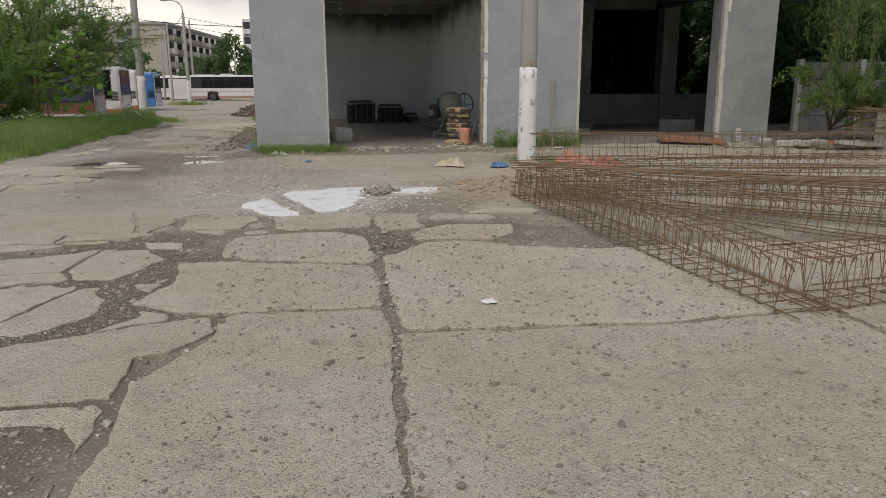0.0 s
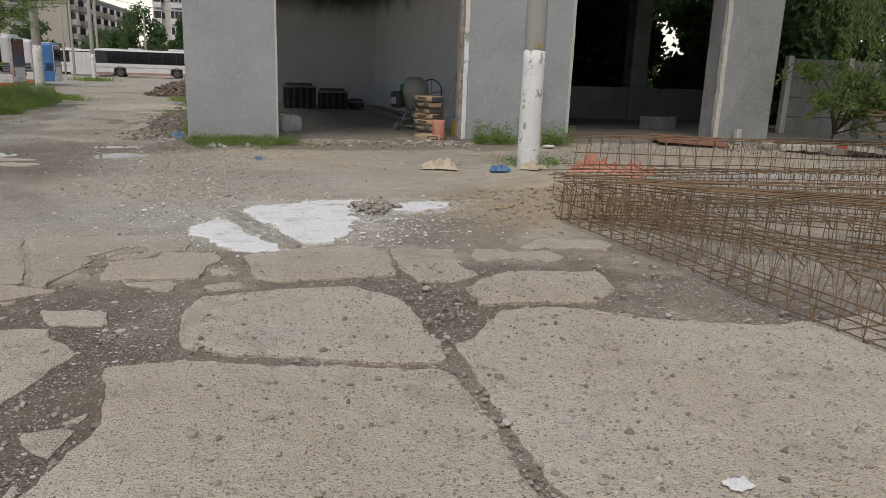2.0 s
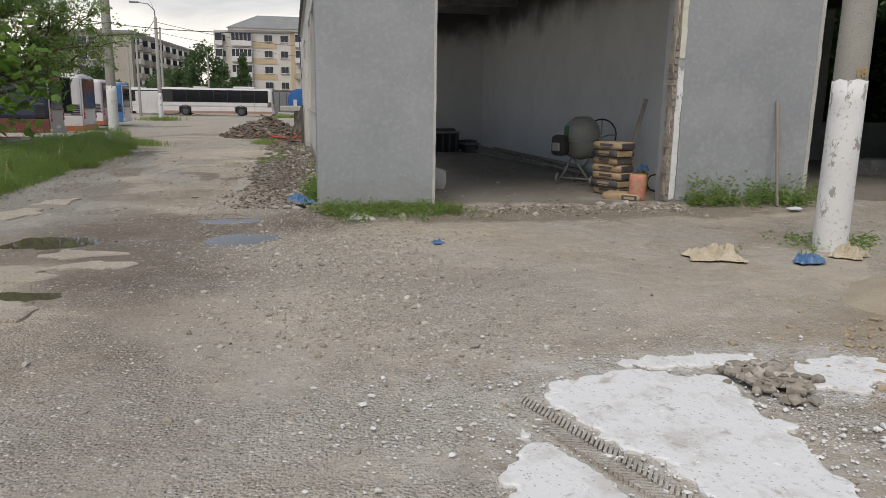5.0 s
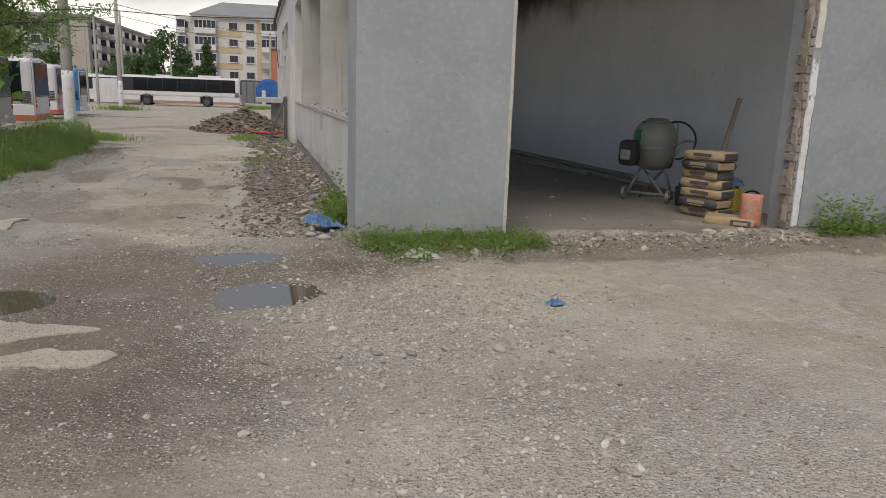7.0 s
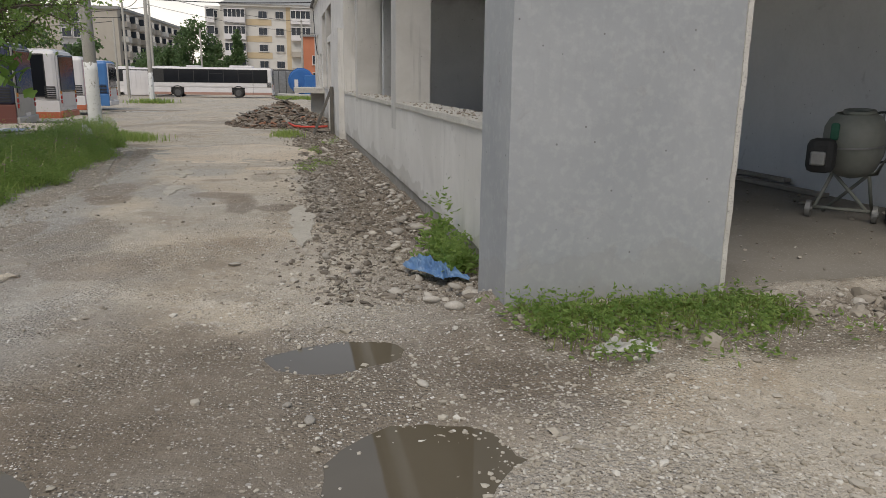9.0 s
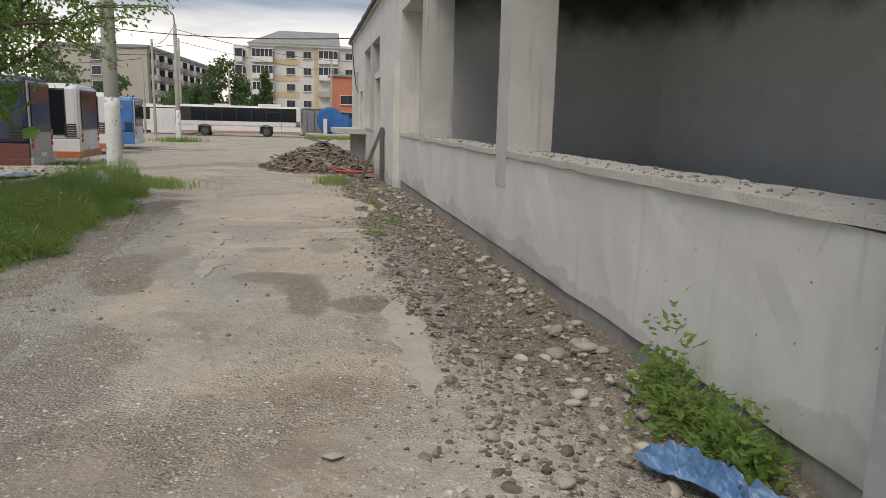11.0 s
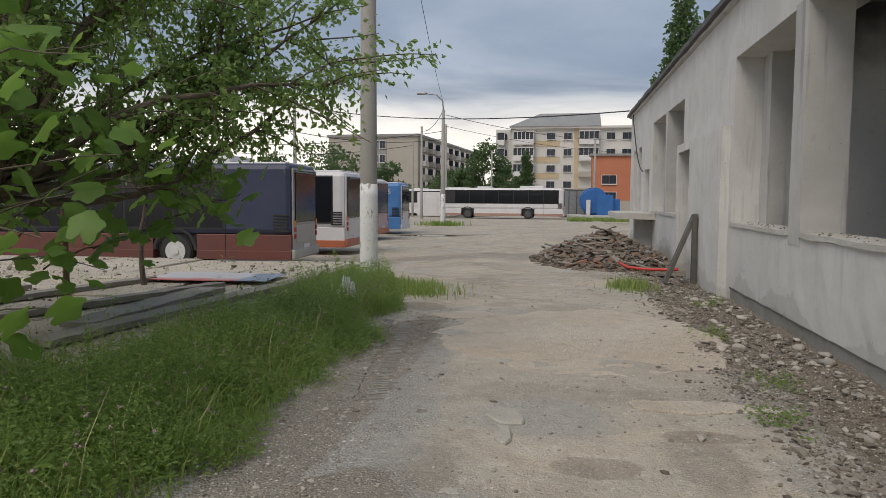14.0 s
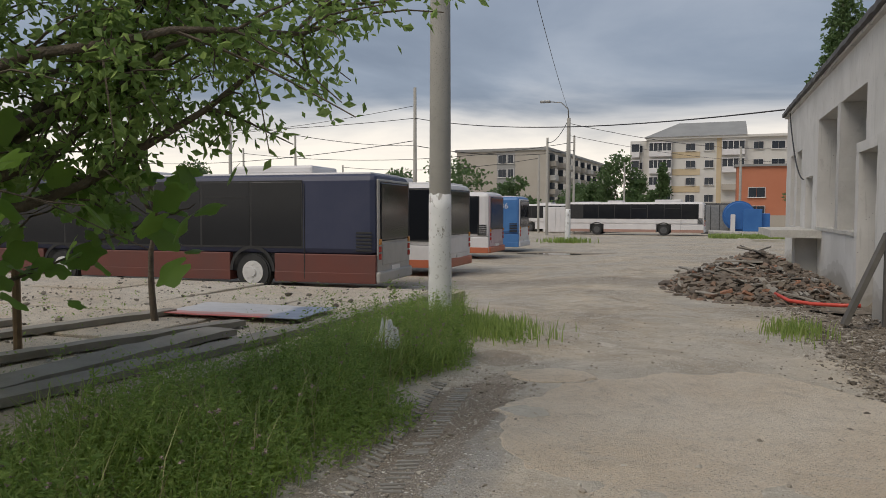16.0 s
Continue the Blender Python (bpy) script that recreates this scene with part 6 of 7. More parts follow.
yard = [(rng.uniform(-7, 9), rng.uniform(1.2, 17.5)) for _ in range(5200)] + [(rng.uniform(-4, 5), 1.6 + 7.4 * rng.random() ** 1.3) for _ in range(13000)]
for line in BANDS:
    for a, b in zip(line, line[1:]):
        yard += [(a[0] + (b[0] - a[0]) * q + rng.normal() * a[2] * 0.6, a[1] + (b[1] - a[1]) * q + rng.normal() * a[2] * 0.6) for q in rng.random(70)]
for q in rng.random(260):
    yard.append((0.40 - 0.02 * (6.5 - 2.6 - 5.6 * q) + rng.normal() * 0.03, 2.6 + 5.6 * q))
yard += [(rng.normal(0.62, 0.12), rng.normal(7.45, 0.25)) for _ in range(200)]
yard += [(rng.normal(0.85, 0.2), rng.normal(7.9, 0.22)) for _ in range(90)]
yard = [(x, y) for x, y in yard if x < 8 - 0.2 * (17 - y)]
pts = on_ground(yard)
pts = [(x, y, max(z, 0.012) if y < 8.6 and x > -1 else z) for x, y, z in pts]
stones("yard_pebbles", "small scattered pebbles on the yard", pts, np.clip(rng.lognormal(-4.9, 0.5, len(pts)), 0.003, 0.03), M["gravel"])
pts = on_ground([(rng.normal(-1.5, 0.75), rng.normal(13.4, 1.1)) for _ in range(6500)] + [(rng.normal(-1.5, 0.75), rng.normal(15.8, 0.65)) for _ in range(6500)] + [(rng.normal(-2.9, 0.6), rng.normal(18.6, 0.9)) for _ in range(2200)])
stones("pale_pebbles", "washed pale gravel in front of the garage", pts, np.clip(rng.lognormal(-4.9, 0.5, len(pts)), 0.003, 0.032), M["pale_gravel"])
pts = on_ground([(rng.uniform(-6.6, -2.5), rng.uniform(17.5, 37)) for _ in range(3200)] + [(rng.normal(-6.45, 0.3), rng.uniform(20, 32)) for _ in range(2600)])
stones("lane_pebbles", "fine grey gravel along the lane", pts, np.clip(rng.lognormal(-4.8, 0.5, len(pts)), 0.004, 0.03), M["gravel"])
pts = on_ground([(rng.uniform(-2.95, -1.55) + 0.25 * rng.normal() ** 2 * -0.4, rng.uniform(18.6, 40.0)) for _ in range(16000)])
stones("wall_gravel", "loose stones and rubble along the foot of the side wall", pts, np.clip(rng.lognormal(-4.4, 0.55, len(pts)), 0.005, 0.055), M["bed_gravel"], 0.55, 0.28)
pts = on_ground([(rng.uniform(-1.8, 4.0), rng.normal(17.85, 0.2)) for _ in range(900)] + [(rng.uniform(9.8, 13.5), rng.normal(17.6, 0.35)) for _ in range(700)])
stones("threshold_rubble", "crumbs of rubble along the garage threshold", pts, np.clip(rng.lognormal(-3.9, 0.5, len(pts)), 0.01, 0.07), M["gravel"])


def river_stones():
    """Single large stones along the wall, on a few shared meshes."""
    strip = thing("river_stones", "rounded pale river stones along the foot of the wall", "stones", pose(0, 0, 0))
    meshes = []
    for i in range(7):
        bm = bmesh.new()
        bmesh.ops.create_icosphere(bm, subdivisions=2, radius=1.0)
        for v in bm.verts:
            v.co *= 1 + 0.34 * noise.noise(v.co * 0.9 + Vector((i * 5, 0, 0))) + 0.14 * noise.noise(v.co * 2.3 + Vector((0, i * 5, 0)))
            v.co.z *= 0.6
        o = part("stone", bm, M["stone"], strip, smooth=True)
        meshes.append(o)
    n = 0
    for i in range(275):
        y = 18.4 + 18 * rng.random() ** 1.25
        x = -1.58 - abs(rng.normal()) * 0.42
        r = float(np.clip(rng.lognormal(-3.45, 0.40), 0.016, 0.085))
        if x < -3.2:
            continue
        src = meshes[i % 7]
        o = src if i < 7 else src.copy()
        if i >= 7:
            scene.collection.objects.link(o)
        o.matrix_local = pose(x, y, ground_height(x, y) + r * 0.25, rng.uniform(-20, 20), rng.uniform(-20, 20), rng.uniform(0, 360)) @ Matrix.Diagonal((r * rng.uniform(0.9, 1.5), r, r * rng.uniform(0.8, 1.1), 1))
    for x, y, r in ((-1.75, 19.0, 0.10), (-2.9, 20.1, 0.07), (-3.35, 23.6, 0.05), (-2.4, 19.1, 0.08), (-2.2, 18.6, 0.09), (-0.6, 13.2, 0.035), (-1.4, 13.9, 0.03),
                    (2.1, 4.0, 0.035), (2.25, 3.7, 0.04), (2.0, 3.55, 0.025), (1.75, 4.1, 0.022), (1.5, 4.05, 0.022), (2.5, 3.6, 0.02), (-2.76, 14.71, 0.045), (-2.31, 14.76, 0.05), (-2.06, 14.77, 0.045), (-1.84, 14.73, 0.055), (-1.60, 14.75, 0.05), (-1.25, 14.69, 0.06), (-3.28, 17.0, 0.04), (-3.17, 16.8, 0.045), (-2.54, 17.14, 0.05), (-2.30, 14.97, 0.04), (-0.9, 12.05, 0.05), (-0.82, 11.95, 0.035), (-0.75, 12.3, 0.04), (0.0, 12.3, 0.04)):
        o = meshes[n % 7].copy()
        n += 1
        scene.collection.objects.link(o)
        o.matrix_local = pose(x, y, ground_height(x, y) + r * 0.2, rng.uniform(-25, 25), rng.uniform(-25, 25), rng.uniform(0, 360)) @ Matrix.Diagonal((r * 0.8, r * 0.6, r * 0.6, 1))


river_stones()


def rubble_heap():
    heap = thing("rubble_heap", "heap of broken brick, mortar and earth beside the wall", "rubble", pose(0, 0, 0))
    cx, cy, rx, ry, h = -3.35, 43.2, 1.95, 3.7, 0.8

    def top(x, y):
        d = math.hypot((x - cx) / rx, (y - cy) / ry)
        p = Vector((x, y, 0))
        return floor_z(x, y) - 0.05 + h * max(0.0, 1 - d) ** 0.8 * (1 + 0.35 * noise.noise(p * 1.3)) + 0.06 * noise.noise(p * 4)

    n = 44
    verts, faces = [], []
    for j in range(n + 1):
        for i in range(n + 1):
            x, y = cx - rx * 1.1 + 2.2 * rx * i / n, cy - ry * 1.1 + 2.2 * ry * j / n
            verts.append((x, y, top(x, y)))
    for j in range(n):
        for i in range(n):
            a = j * (n + 1) + i
            faces.append((a, a + 1, a + n + 2, a + n + 1))
    raw("earth", verts, faces, M["rubble_earth"], heap, smooth=True)
    spots = []
    while len(spots) < 5200:
        a, r = rng.uniform(0, 2 * np.pi), math.sqrt(rng.uniform(0, 1.15))
        x, y = cx + rx * r * math.cos(a), cy + ry * r * math.sin(a)
        if x < -1.6:
            spots.append((x, y, top(x, y)))
    o = stones("loose_rubble", "", spots, np.clip(rng.lognormal(-3.1, 0.5, len(spots)), 0.015, 0.15), M["rubble"], 0.55, 0.3)
    o.parent = heap
    del o["category"]
    brick = []
    for i in range(190):
        a, r = rng.uniform(0, 2 * np.pi), math.sqrt(rng.uniform(0, 1))
        x, y = cx + rx * 0.95 * r * math.cos(a), cy + ry * 0.95 * r * math.sin(a)
        if x > -1.7:
            continue
        s_ = rng.uniform(0.35, 1.05)
        if len(brick) < 5:
            o = part("brick", rough_box(-0.12, 0.12, -0.06, 0.06, -0.035, 0.035, 0.08, 0.012, i), (M["rubble_brick"], M["rubble_earth"], M["footing"], M["plank"], M["rubble_earth"])[len(brick)], heap)
            brick.append(o)
        else:
            o = brick[i % 5].copy()
            scene.collection.objects.link(o)
        o.matrix_local = pose(x, y, top(x, y) + 0.05, rng.uniform(-40, 40), rng.uniform(-40, 40), rng.uniform(0, 360)) @ Matrix.Diagonal((s_, s_, s_, 1))
    lath = []
    for i in range(46):
        a, r = rng.uniform(0, 2 * np.pi), math.sqrt(rng.uniform(0, 0.9))
        x, y = cx + rx * r * math.cos(a), cy + ry * r * math.sin(a)
        if x > -1.9:
            continue
        if len(lath) < 4:
            o = part("lath", rough_box(-0.5, 0.5, -0.05, 0.05, -0.015, 0.015, 0.2, 0.012, i + 300), (M["plank"], M["darkboard"], M["footing"], M["plank"])[len(lath)], heap)
            lath.append(o)
        else:
            o = lath[i % 4].copy()
            scene.collection.objects.link(o)
        o.matrix_local = pose(x, y, top(x, y) + 0.07, rng.uniform(-30, 30), rng.uniform(-22, 22), rng.uniform(0, 360)) @ Matrix.Diagonal((rng.uniform(0.3, 0.95), rng.uniform(0.6, 1.3), 1, 1))
    part("board", box(-4.2, -3.2, 42.0, 42.25, 0.55, 0.58, m=pose(0, 0, 0)), M["plank"], heap)


M["darkboard"] = grainy("dark_weathered_board", (0.085, 0.08, 0.072), (0.14, 0.13, 0.115), 3, 30, bump=0.5)
M["rubble_earth"] = grainy("dark_rubble_earth", (0.13, 0.105, 0.08), (0.22, 0.185, 0.145), 3, 30, bump=0.8, speck=(0.32, 0.29, 0.25))
M["rubble_brick"] = grainy("broken_red_brick", (0.28, 0.125, 0.075), (0.33, 0.18, 0.12), 8, 40, bump=0.6, vary=0.25)
rubble_heap()

# ---- steel cages ----


def rod(bm, a, b, r=0.006):
    return tube([a, b], r, 4, bm)


def rebar_cage(at, length, w, h, label, step=0.2, hooks=True):
    """A reinforcement cage: long bars, stirrups on one shared mesh, zig-zag lacing on both flanks."""
    cage = thing("rebar_cage", label, "rebar cage", at, "steel cages on the yard")
    for y, z in ((-w / 2, 0.01), (w / 2, 0.01), (0, 0.01), (-w / 2, h), (w / 2, h), (0, h), (-w / 2, h * 0.5)):
        n = 8
        pts = [(-0.15 + (length + 0.3) * i / n, y + 0.012 * rng.normal(), z + 0.012 * abs(rng.normal())) for i in range(n + 1)]
        part("long_bar", tube(pts, 0.0062, 5), M["rust"], cage, smooth=True)
    first = None
    for i in range(int(length / step) + 1):
        x = i * step
        if first is None:
            bm = bmesh.new()
            c = [(0, -w / 2, 0.0), (0, w / 2, 0.0), (0, w / 2, h), (0, -w / 2, h)]
            for q in range(4):
                rod(bm, c[q], c[(q + 1) % 4], 0.0045)
            if hooks:
                rod(bm, (0, -w / 2, h), (0.05, -w / 2 + 0.07, h - 0.08), 0.0055)
            first = o = part("stirrup", bm, M["rust"], cage)
        else:
            o = first.copy()
            scene.collection.objects.link(o)
        o.matrix_local = pose(x, 0, 0, 0, rng.normal() * 5, rng.normal() * 2.5)
    for y in (-w / 2 - 0.008, w / 2 + 0.008):
        pts = []
        for i in range(int(length / step) + 1):
            pts += [(i * step, y, 0.01), (i * step + step / 2, y, h - 0.01)]
        part("lacing", tube(pts, 0.004, 4), M["rust"], cage)
    return cage


def between(a, b, z=0.0, roll=0.0):
    return pose(a[0], a[1], z, roll, 0, math.degrees(math.atan2(b[1] - a[1], b[0] - a[0])))


rebar_cage(between((2.85, 10.2), (3.38, 4.5), 0.02), 5.7, 0.42, 0.40, "rusty laced reinforcement cage lying on the concrete")
rebar_cage(between((2.75, 10.35), (9.6, 9.3), 0.02), 6.9, 0.42, 0.42, "rusty reinforcement cage lying beside the sand")
rebar_cage(between((3.1, 10.0), (8.6, 5.7), 0.03), 7.0, 0.42, 0.40, "rusty reinforcement cage lying askew")
rebar_cage(between((3.5, 9.6), (7.2, 4.4), 0.03), 6.4, 0.40, 0.36, "rusty reinforcement cage lying askew")
rebar_cage(between((2.9, 10.75), (8.5, 11.0), 0.02), 6.0, 0.45, 0.42, "rusty reinforcement cage lying by the sand heap")
rebar_cage(between((3.3, 11.2), (9.6, 10.0), 0.46), 6.4, 0.45, 0.38, "rusty reinforcement cage stacked on another")
rebar_cage(between((5.2, 8.6), (10.6, 4.6), 0.03), 6.6, 0.42, 0.38, "rusty reinforcement cage lying askew")
rebar_cage(between((12.2, 15.6), (18.0, 13.6), 0.55), 6.0, 0.45, 0.40, "rusty reinforcement cage beneath the willow")
rebar_cage(between((3.5, 4.75), (9.0, 5.6), 0.02), 5.6, 0.42, 0.40, "rusty laced reinforcement cage lying across the others")
rods = thing("loose_rods", "bundle of loose rusty steel rods laid over the cages", "steel rods", pose(0, 0, 0.48))
for i in range(14):
    a = (2.7 + 0.09 * i + rng.normal() * 0.1, 10.3 - 0.07 * i + rng.normal() * 0.1)
    ang = radians(-14 - 1.4 * i + rng.normal() * 3)
    L_ = rng.uniform(5.2, 7.0)
    b = (a[0] + L_ * math.cos(ang), a[1] + L_ * math.sin(ang))
    part("rod", tube([(a[0], a[1], 0.0), ((a[0] + b[0]) / 2, (a[1] + b[1]) / 2, -0.01 - 0.04 * rng.random()), (b[0], b[1], 0.0)], 0.0065, 4), M["rust"], rods)
rack = thing("rod_stack", "long rusty rods propped on blocks under the willow", "steel rods", pose(13.0, 15.4, 0))
for i in range(16):
    part("rod", tube([(-0.6 + 0.02 * i, 0.06 * i, 1.0 + 0.01 * (i % 4)), (2.5, 0.06 * i - 0.3, 0.9), (5.6, 0.06 * i - 0.6, 1.0)], 0.007, 4), M["rust"], rack)
for x in (0.4, 4.5):
    part("block", rough_box(x, x + 0.4, -0.5, 0.9, -0.1, 0.9, 0.2, 0.02, x), M["bare"], rack)

# ---- spilt cement and odds and ends on the yard ----
cem = thing("cement_spill", "white spilt cement crust with a tyre track across it", "cement", pose(0, 0, 0))
for k_, pts in enumerate((((-0.8, 11.14), (-0.5, 11.38), (0.03, 11.46), (0.48, 11.21), (0.40, 10.78), (0.43, 10.50), (0.31, 9.95), (0.18, 9.69), (-0.06, 9.48), (-0.20, 9.46), (-0.29, 9.72), (-0.40, 10.09), (-0.58, 10.63)),
                          ((-0.98, 10.89), (-0.76, 10.25), (-0.51, 9.65), (-0.40, 9.32), (-0.47, 9.23), (-0.62, 9.23), (-0.86, 9.35), (-1.05, 9.68), (-1.21, 9.96), (-1.19, 10.29), (-1.05, 10.5)),
                          ((0.91, 11.31), (1.3, 11.44), (1.62, 11.5), (1.7, 11.3), (1.5, 11.0), (1.14, 10.9), (0.9, 11.02)), ((-0.1, 11.62), (0.55, 11.68), (1.1, 11.62), (0.9, 11.5), (0.4, 11.42), (0.0, 11.5)))):
    xs, ys = [p[0] for p in pts], [p[1] for p in pts]
    part("crust", broken_plate(lambda p, pts=pts: within(pts, p), (min(xs) - 0.12, max(xs) + 0.12, min(ys) - 0.12, max(ys) + 0.12), 0.010 if k_ < 2 else 0.004, 300 + k_, 0.03, rag=2.4 if k_ < 2 else 3.4, eaten=False, thick=0.04), M["cement"], cem)
trk = bmesh.new()
for i in range(58):
    t = i / 57
    x, y = -0.90 + 0.60 * t, 11.1 - 1.72 * t
    for q in (-1, 1):
        box(-0.05, 0.05, -0.008, 0.008, -0.03, 0.012, trk, m=pose(x + q * 0.045, y + q * 0.015, 0, 0, 0, 18 + q * 38))
tagged(part("tyre_track", trk, M["ground"], cem, "dusty ribbed tyre track"), kind="stuff")
clod = [(0.72 + rng.normal() * 0.10, 11.13 + rng.normal() * 0.12) for _ in range(220)]
stones("mortar_clods", "small pile of grey mortar clods", [(x, y, 0.01 + 0.06 * math.exp(-40 * ((x - 0.72) ** 2 + (y - 11.15) ** 2))) for x, y in clod], rng.uniform(0.015, 0.05, 220), M["gravel"], 0.6, 0.25, category="mortar")
crumb = [(rng.normal(0.0, 0.85), rng.normal(10.4, 0.75)) for _ in range(2600)]
stones("cement_crumbs", "white cement dust and crumbs around the spill", [(x, y, 0.002) for x, y in crumb], np.clip(rng.lognormal(-5.0, 0.5, 2600), 0.003, 0.022), M["cement"], 0.5, category="cement")
clod = [(3.0 + rng.normal() * 0.7, 11.1 + rng.normal() * 0.6) for _ in range(700)]
stones("sand_lumps", "lumps of damp yellow sand", on_ground(clod), rng.uniform(0.01, 0.04, 700), grainy("yellow_sand", (0.36, 0.28, 0.18), (0.44, 0.35, 0.24), 4, 40, bump=0.3), 0.6, category="sand")


def crumpled(name, label, cat, x, y, z, w, d, h, mat, seed, rz=0.0, n=24):
    """A crumpled sheet or sack lying on the ground."""
    bm = bmesh.new()
    bmesh.ops.create_grid(bm, x_segments=n, y_segments=n, size=0.5)
    for v in bm.verts:
        p = Vector((v.co.x * 3 + seed, v.co.y * 3, seed))
        edge = max(abs(v.co.x), abs(v.co.y)) * 2
        v.co.z = h * (0.15 + 1.5 * abs(noise.noise(p * 1.3)) + 0.9 * abs(noise.noise(p * 2.9)) + 0.3 * noise.noise(p * 6)) * (1 - 0.93 * edge ** 3) + 0.006
        v.co.x = v.co.x * w * (1 + 0.4 * noise.noise(p * 0.8) + 0.08 * noise.noise(p * 2.5))
        v.co.y = v.co.y * d * (1 + 0.5 * noise.noise(p * 0.9 + Vector((9, 0, 0))) + 0.08 * noise.noise(p * 2.3))
    bmesh.ops.solidify(bm, geom=bm.faces[:], thickness=0.004)
    o = part(name, bm, mat, None)
    o.matrix_world = pose(x, y, z, 0, 0, rz)
    return tagged(o, label, cat)


M["sack_orange"] = grainy("orange_plastic_sack", (0.52, 0.13, 0.075), (0.56, 0.33, 0.25), 9, 25, rough=0.5, bump=0.4)
M["sack_blue"] = grainy("blue_plastic_sheet", (0.04, 0.12, 0.30), (0.16, 0.27, 0.42), 9, 25, rough=0.4, bump=0.4)
M["sack_cream"] = grainy("cream_paper_sack", (0.50, 0.42, 0.30), (0.60, 0.53, 0.42), 5, 30, bump=0.5, speck=(0.3, 0.2, 0.1))
M["sack_white"] = grainy("white_plastic_bag", (0.66, 0.67, 0.68), (0.74, 0.74, 0.75), 5, 30, rough=0.45, bump=0.3)
M["sack_grey"] = grainy("dirty_white_plastic", (0.36, 0.35, 0.33), (0.56, 0.55, 0.53), 9, 30, rough=0.5, bump=0.4)
M["cement_paper"] = grainy("tan_cement_paper", (0.36, 0.255, 0.15), (0.45, 0.335, 0.205), 6, 30, bump=0.4)
M["cement_dark"] = grainy("dark_printed_paper", (0.07, 0.065, 0.065), (0.11, 0.10, 0.10), 4, 30, bump=0.4)
M["red_hose"] = grainy("red_plastic_hose", (0.55, 0.05, 0.035), (0.62, 0.09, 0.06), 5, 25, rough=0.45)
M["drum"] = grainy("dusty_green_grey_drum", (0.17, 0.18, 0.155), (0.25, 0.255, 0.23), 3, 25, rough=0.7, bump=0.3)
n_ = 26
mv, mf = [], []
for j in range(n_ + 1):
    for i in range(n_ + 1):
        u, v = -1 + 2 * i / n_, -1 + 2 * j / n_
        x, y = 3.9 + 1.55 * u, 12.25 + 1.35 * v
        p = Vector((x, y, 0))
        mv.append((x, y, -0.05 + 0.30 * max(0.0, 1 - math.hypot(u, v)) ** 0.8 * (1 + 0.5 * noise.noise(p * 1.8)) + 0.02 * noise.noise(p * 7)))
for j in range(n_):
    for i in range(n_):
        a = j * (n_ + 1) + i
        mf.append((a, a + 1, a + n_ + 2, a + n_ + 1))
tagged(raw("sand_heap", mv, mf, grainy("damp_tan_sand", (0.36, 0.295, 0.21), (0.46, 0.395, 0.30), 2.5, 45, bump=0.7, speck=(0.22, 0.18, 0.13)), None, smooth=True), "low heap of damp tan sand near the steel cages", "sand", kind="stuff")
crumpled("orange_sack", "torn orange plastic sack on the sand", "sack", 4.5, 13.1, 0.12, 0.7, 0.34, 0.2, M["sack_orange"], 3, -25, 20)
crumpled("orange_sack", "crumpled orange plastic sack on the sand", "sack", 4.95, 12.7, 0.12, 0.65, 0.34, 0.2, M["sack_orange"], 8, 20, 20)
crumpled("orange_sack", "flattened orange sack scrap", "sack", 4.0, 14.35, 0.0, 0.4, 0.3, 0.10, M["sack_cream"], 5, 30)
crumpled("blue_sheet", "scrap of blue plastic beside the pole", "plastic", 3.35, 14.15, 0.0, 0.34, 0.2, 0.09, M["sack_blue"], 7, 10)
crumpled("paper_sack", "crumpled cream paper sack on the dirt", "sack", 2.4, 14.45, 0.0, 0.62, 0.36, 0.13, M["sack_cream"], 9, -10)
crumpled("blue_tarpaulin", "torn blue plastic sheet by the side wall", "plastic", -1.98, 19.62, -0.04, 0.2, 0.62, 0.11, M["sack_blue"], 12, 28, 30)
crumpled("plastic_strip", "dirty white plastic strip in the grass", "plastic", -1.2, 17.4, 0.0, 0.42, 0.09, 0.06, M["sack_grey"], 15, -8)
crumpled("white_bag", "white plastic bag caught in the grass", "bag", -7.65, 31.3, 0.25, 0.28, 0.26, 0.24, M["sack_white"], 18)
crumpled("drink_can", "crushed blue and white can", "can", -0.46, 15.64, 0.0, 0.14, 0.09, 0.04, M["sack_blue"], 21, 20)
crumpled("paper_scrap", "small white paper scrap on the slab", "paper", 1.15, 5.15, 0.02, 0.11, 0.07, 0.02, M["sack_white"], 24)
crumpled("paper_scrap", "white scrap in the grass edge", "paper", 5.6, 17.4, 0.06, 0.22, 0.14, 0.03, M["sack_white"], 26)
hose = part("red_hose", tube([(-3.1, 40.1, 0.06), (-2.9, 39.6, -0.01), (-2.55, 39.3, -0.02), (-2.1, 39.05, 0.0), (-1.8, 38.95, 0.02)], 0.036, 10), M["red_hose"], smooth=True)
tagged(hose, "short curved red plastic hose at the rubble heap", "hose")
board = part("leaning_board", box(-0.04, 0.04, -0.13, 0.13, 0, 1.6, bevel=0.008), M["darkboard"])
board.matrix_world = pose(-2.32, 37.4, -0.12, -3, 22, 0)
tagged(board, "dark weathered board leaning against the doorway", "board")
post = part("prop_post", box(-0.05, 0.05, -0.05, 0.05, 0, 1.5, bevel=0.01), M["darkboard"])
post.matrix_world = pose(-1.74, 37.35, -0.12, 0, 0, 6)
tagged(post, "dark upright timber beside the leaning board", "post")
post = part("leaning_bar", tube([(5.55, 17.75, 0.05), (5.66, 18.17, 1.72)], 0.028, 8), M["plank"])
tagged(post, "thin dark bar leaning against the middle pier", "bar")
ply = part("orange_board", rough_box(-0.85, 0.85, -0.35, 0.35, 0, 0.04, 0.2, 0.012, 3), M["rubble_brick"])
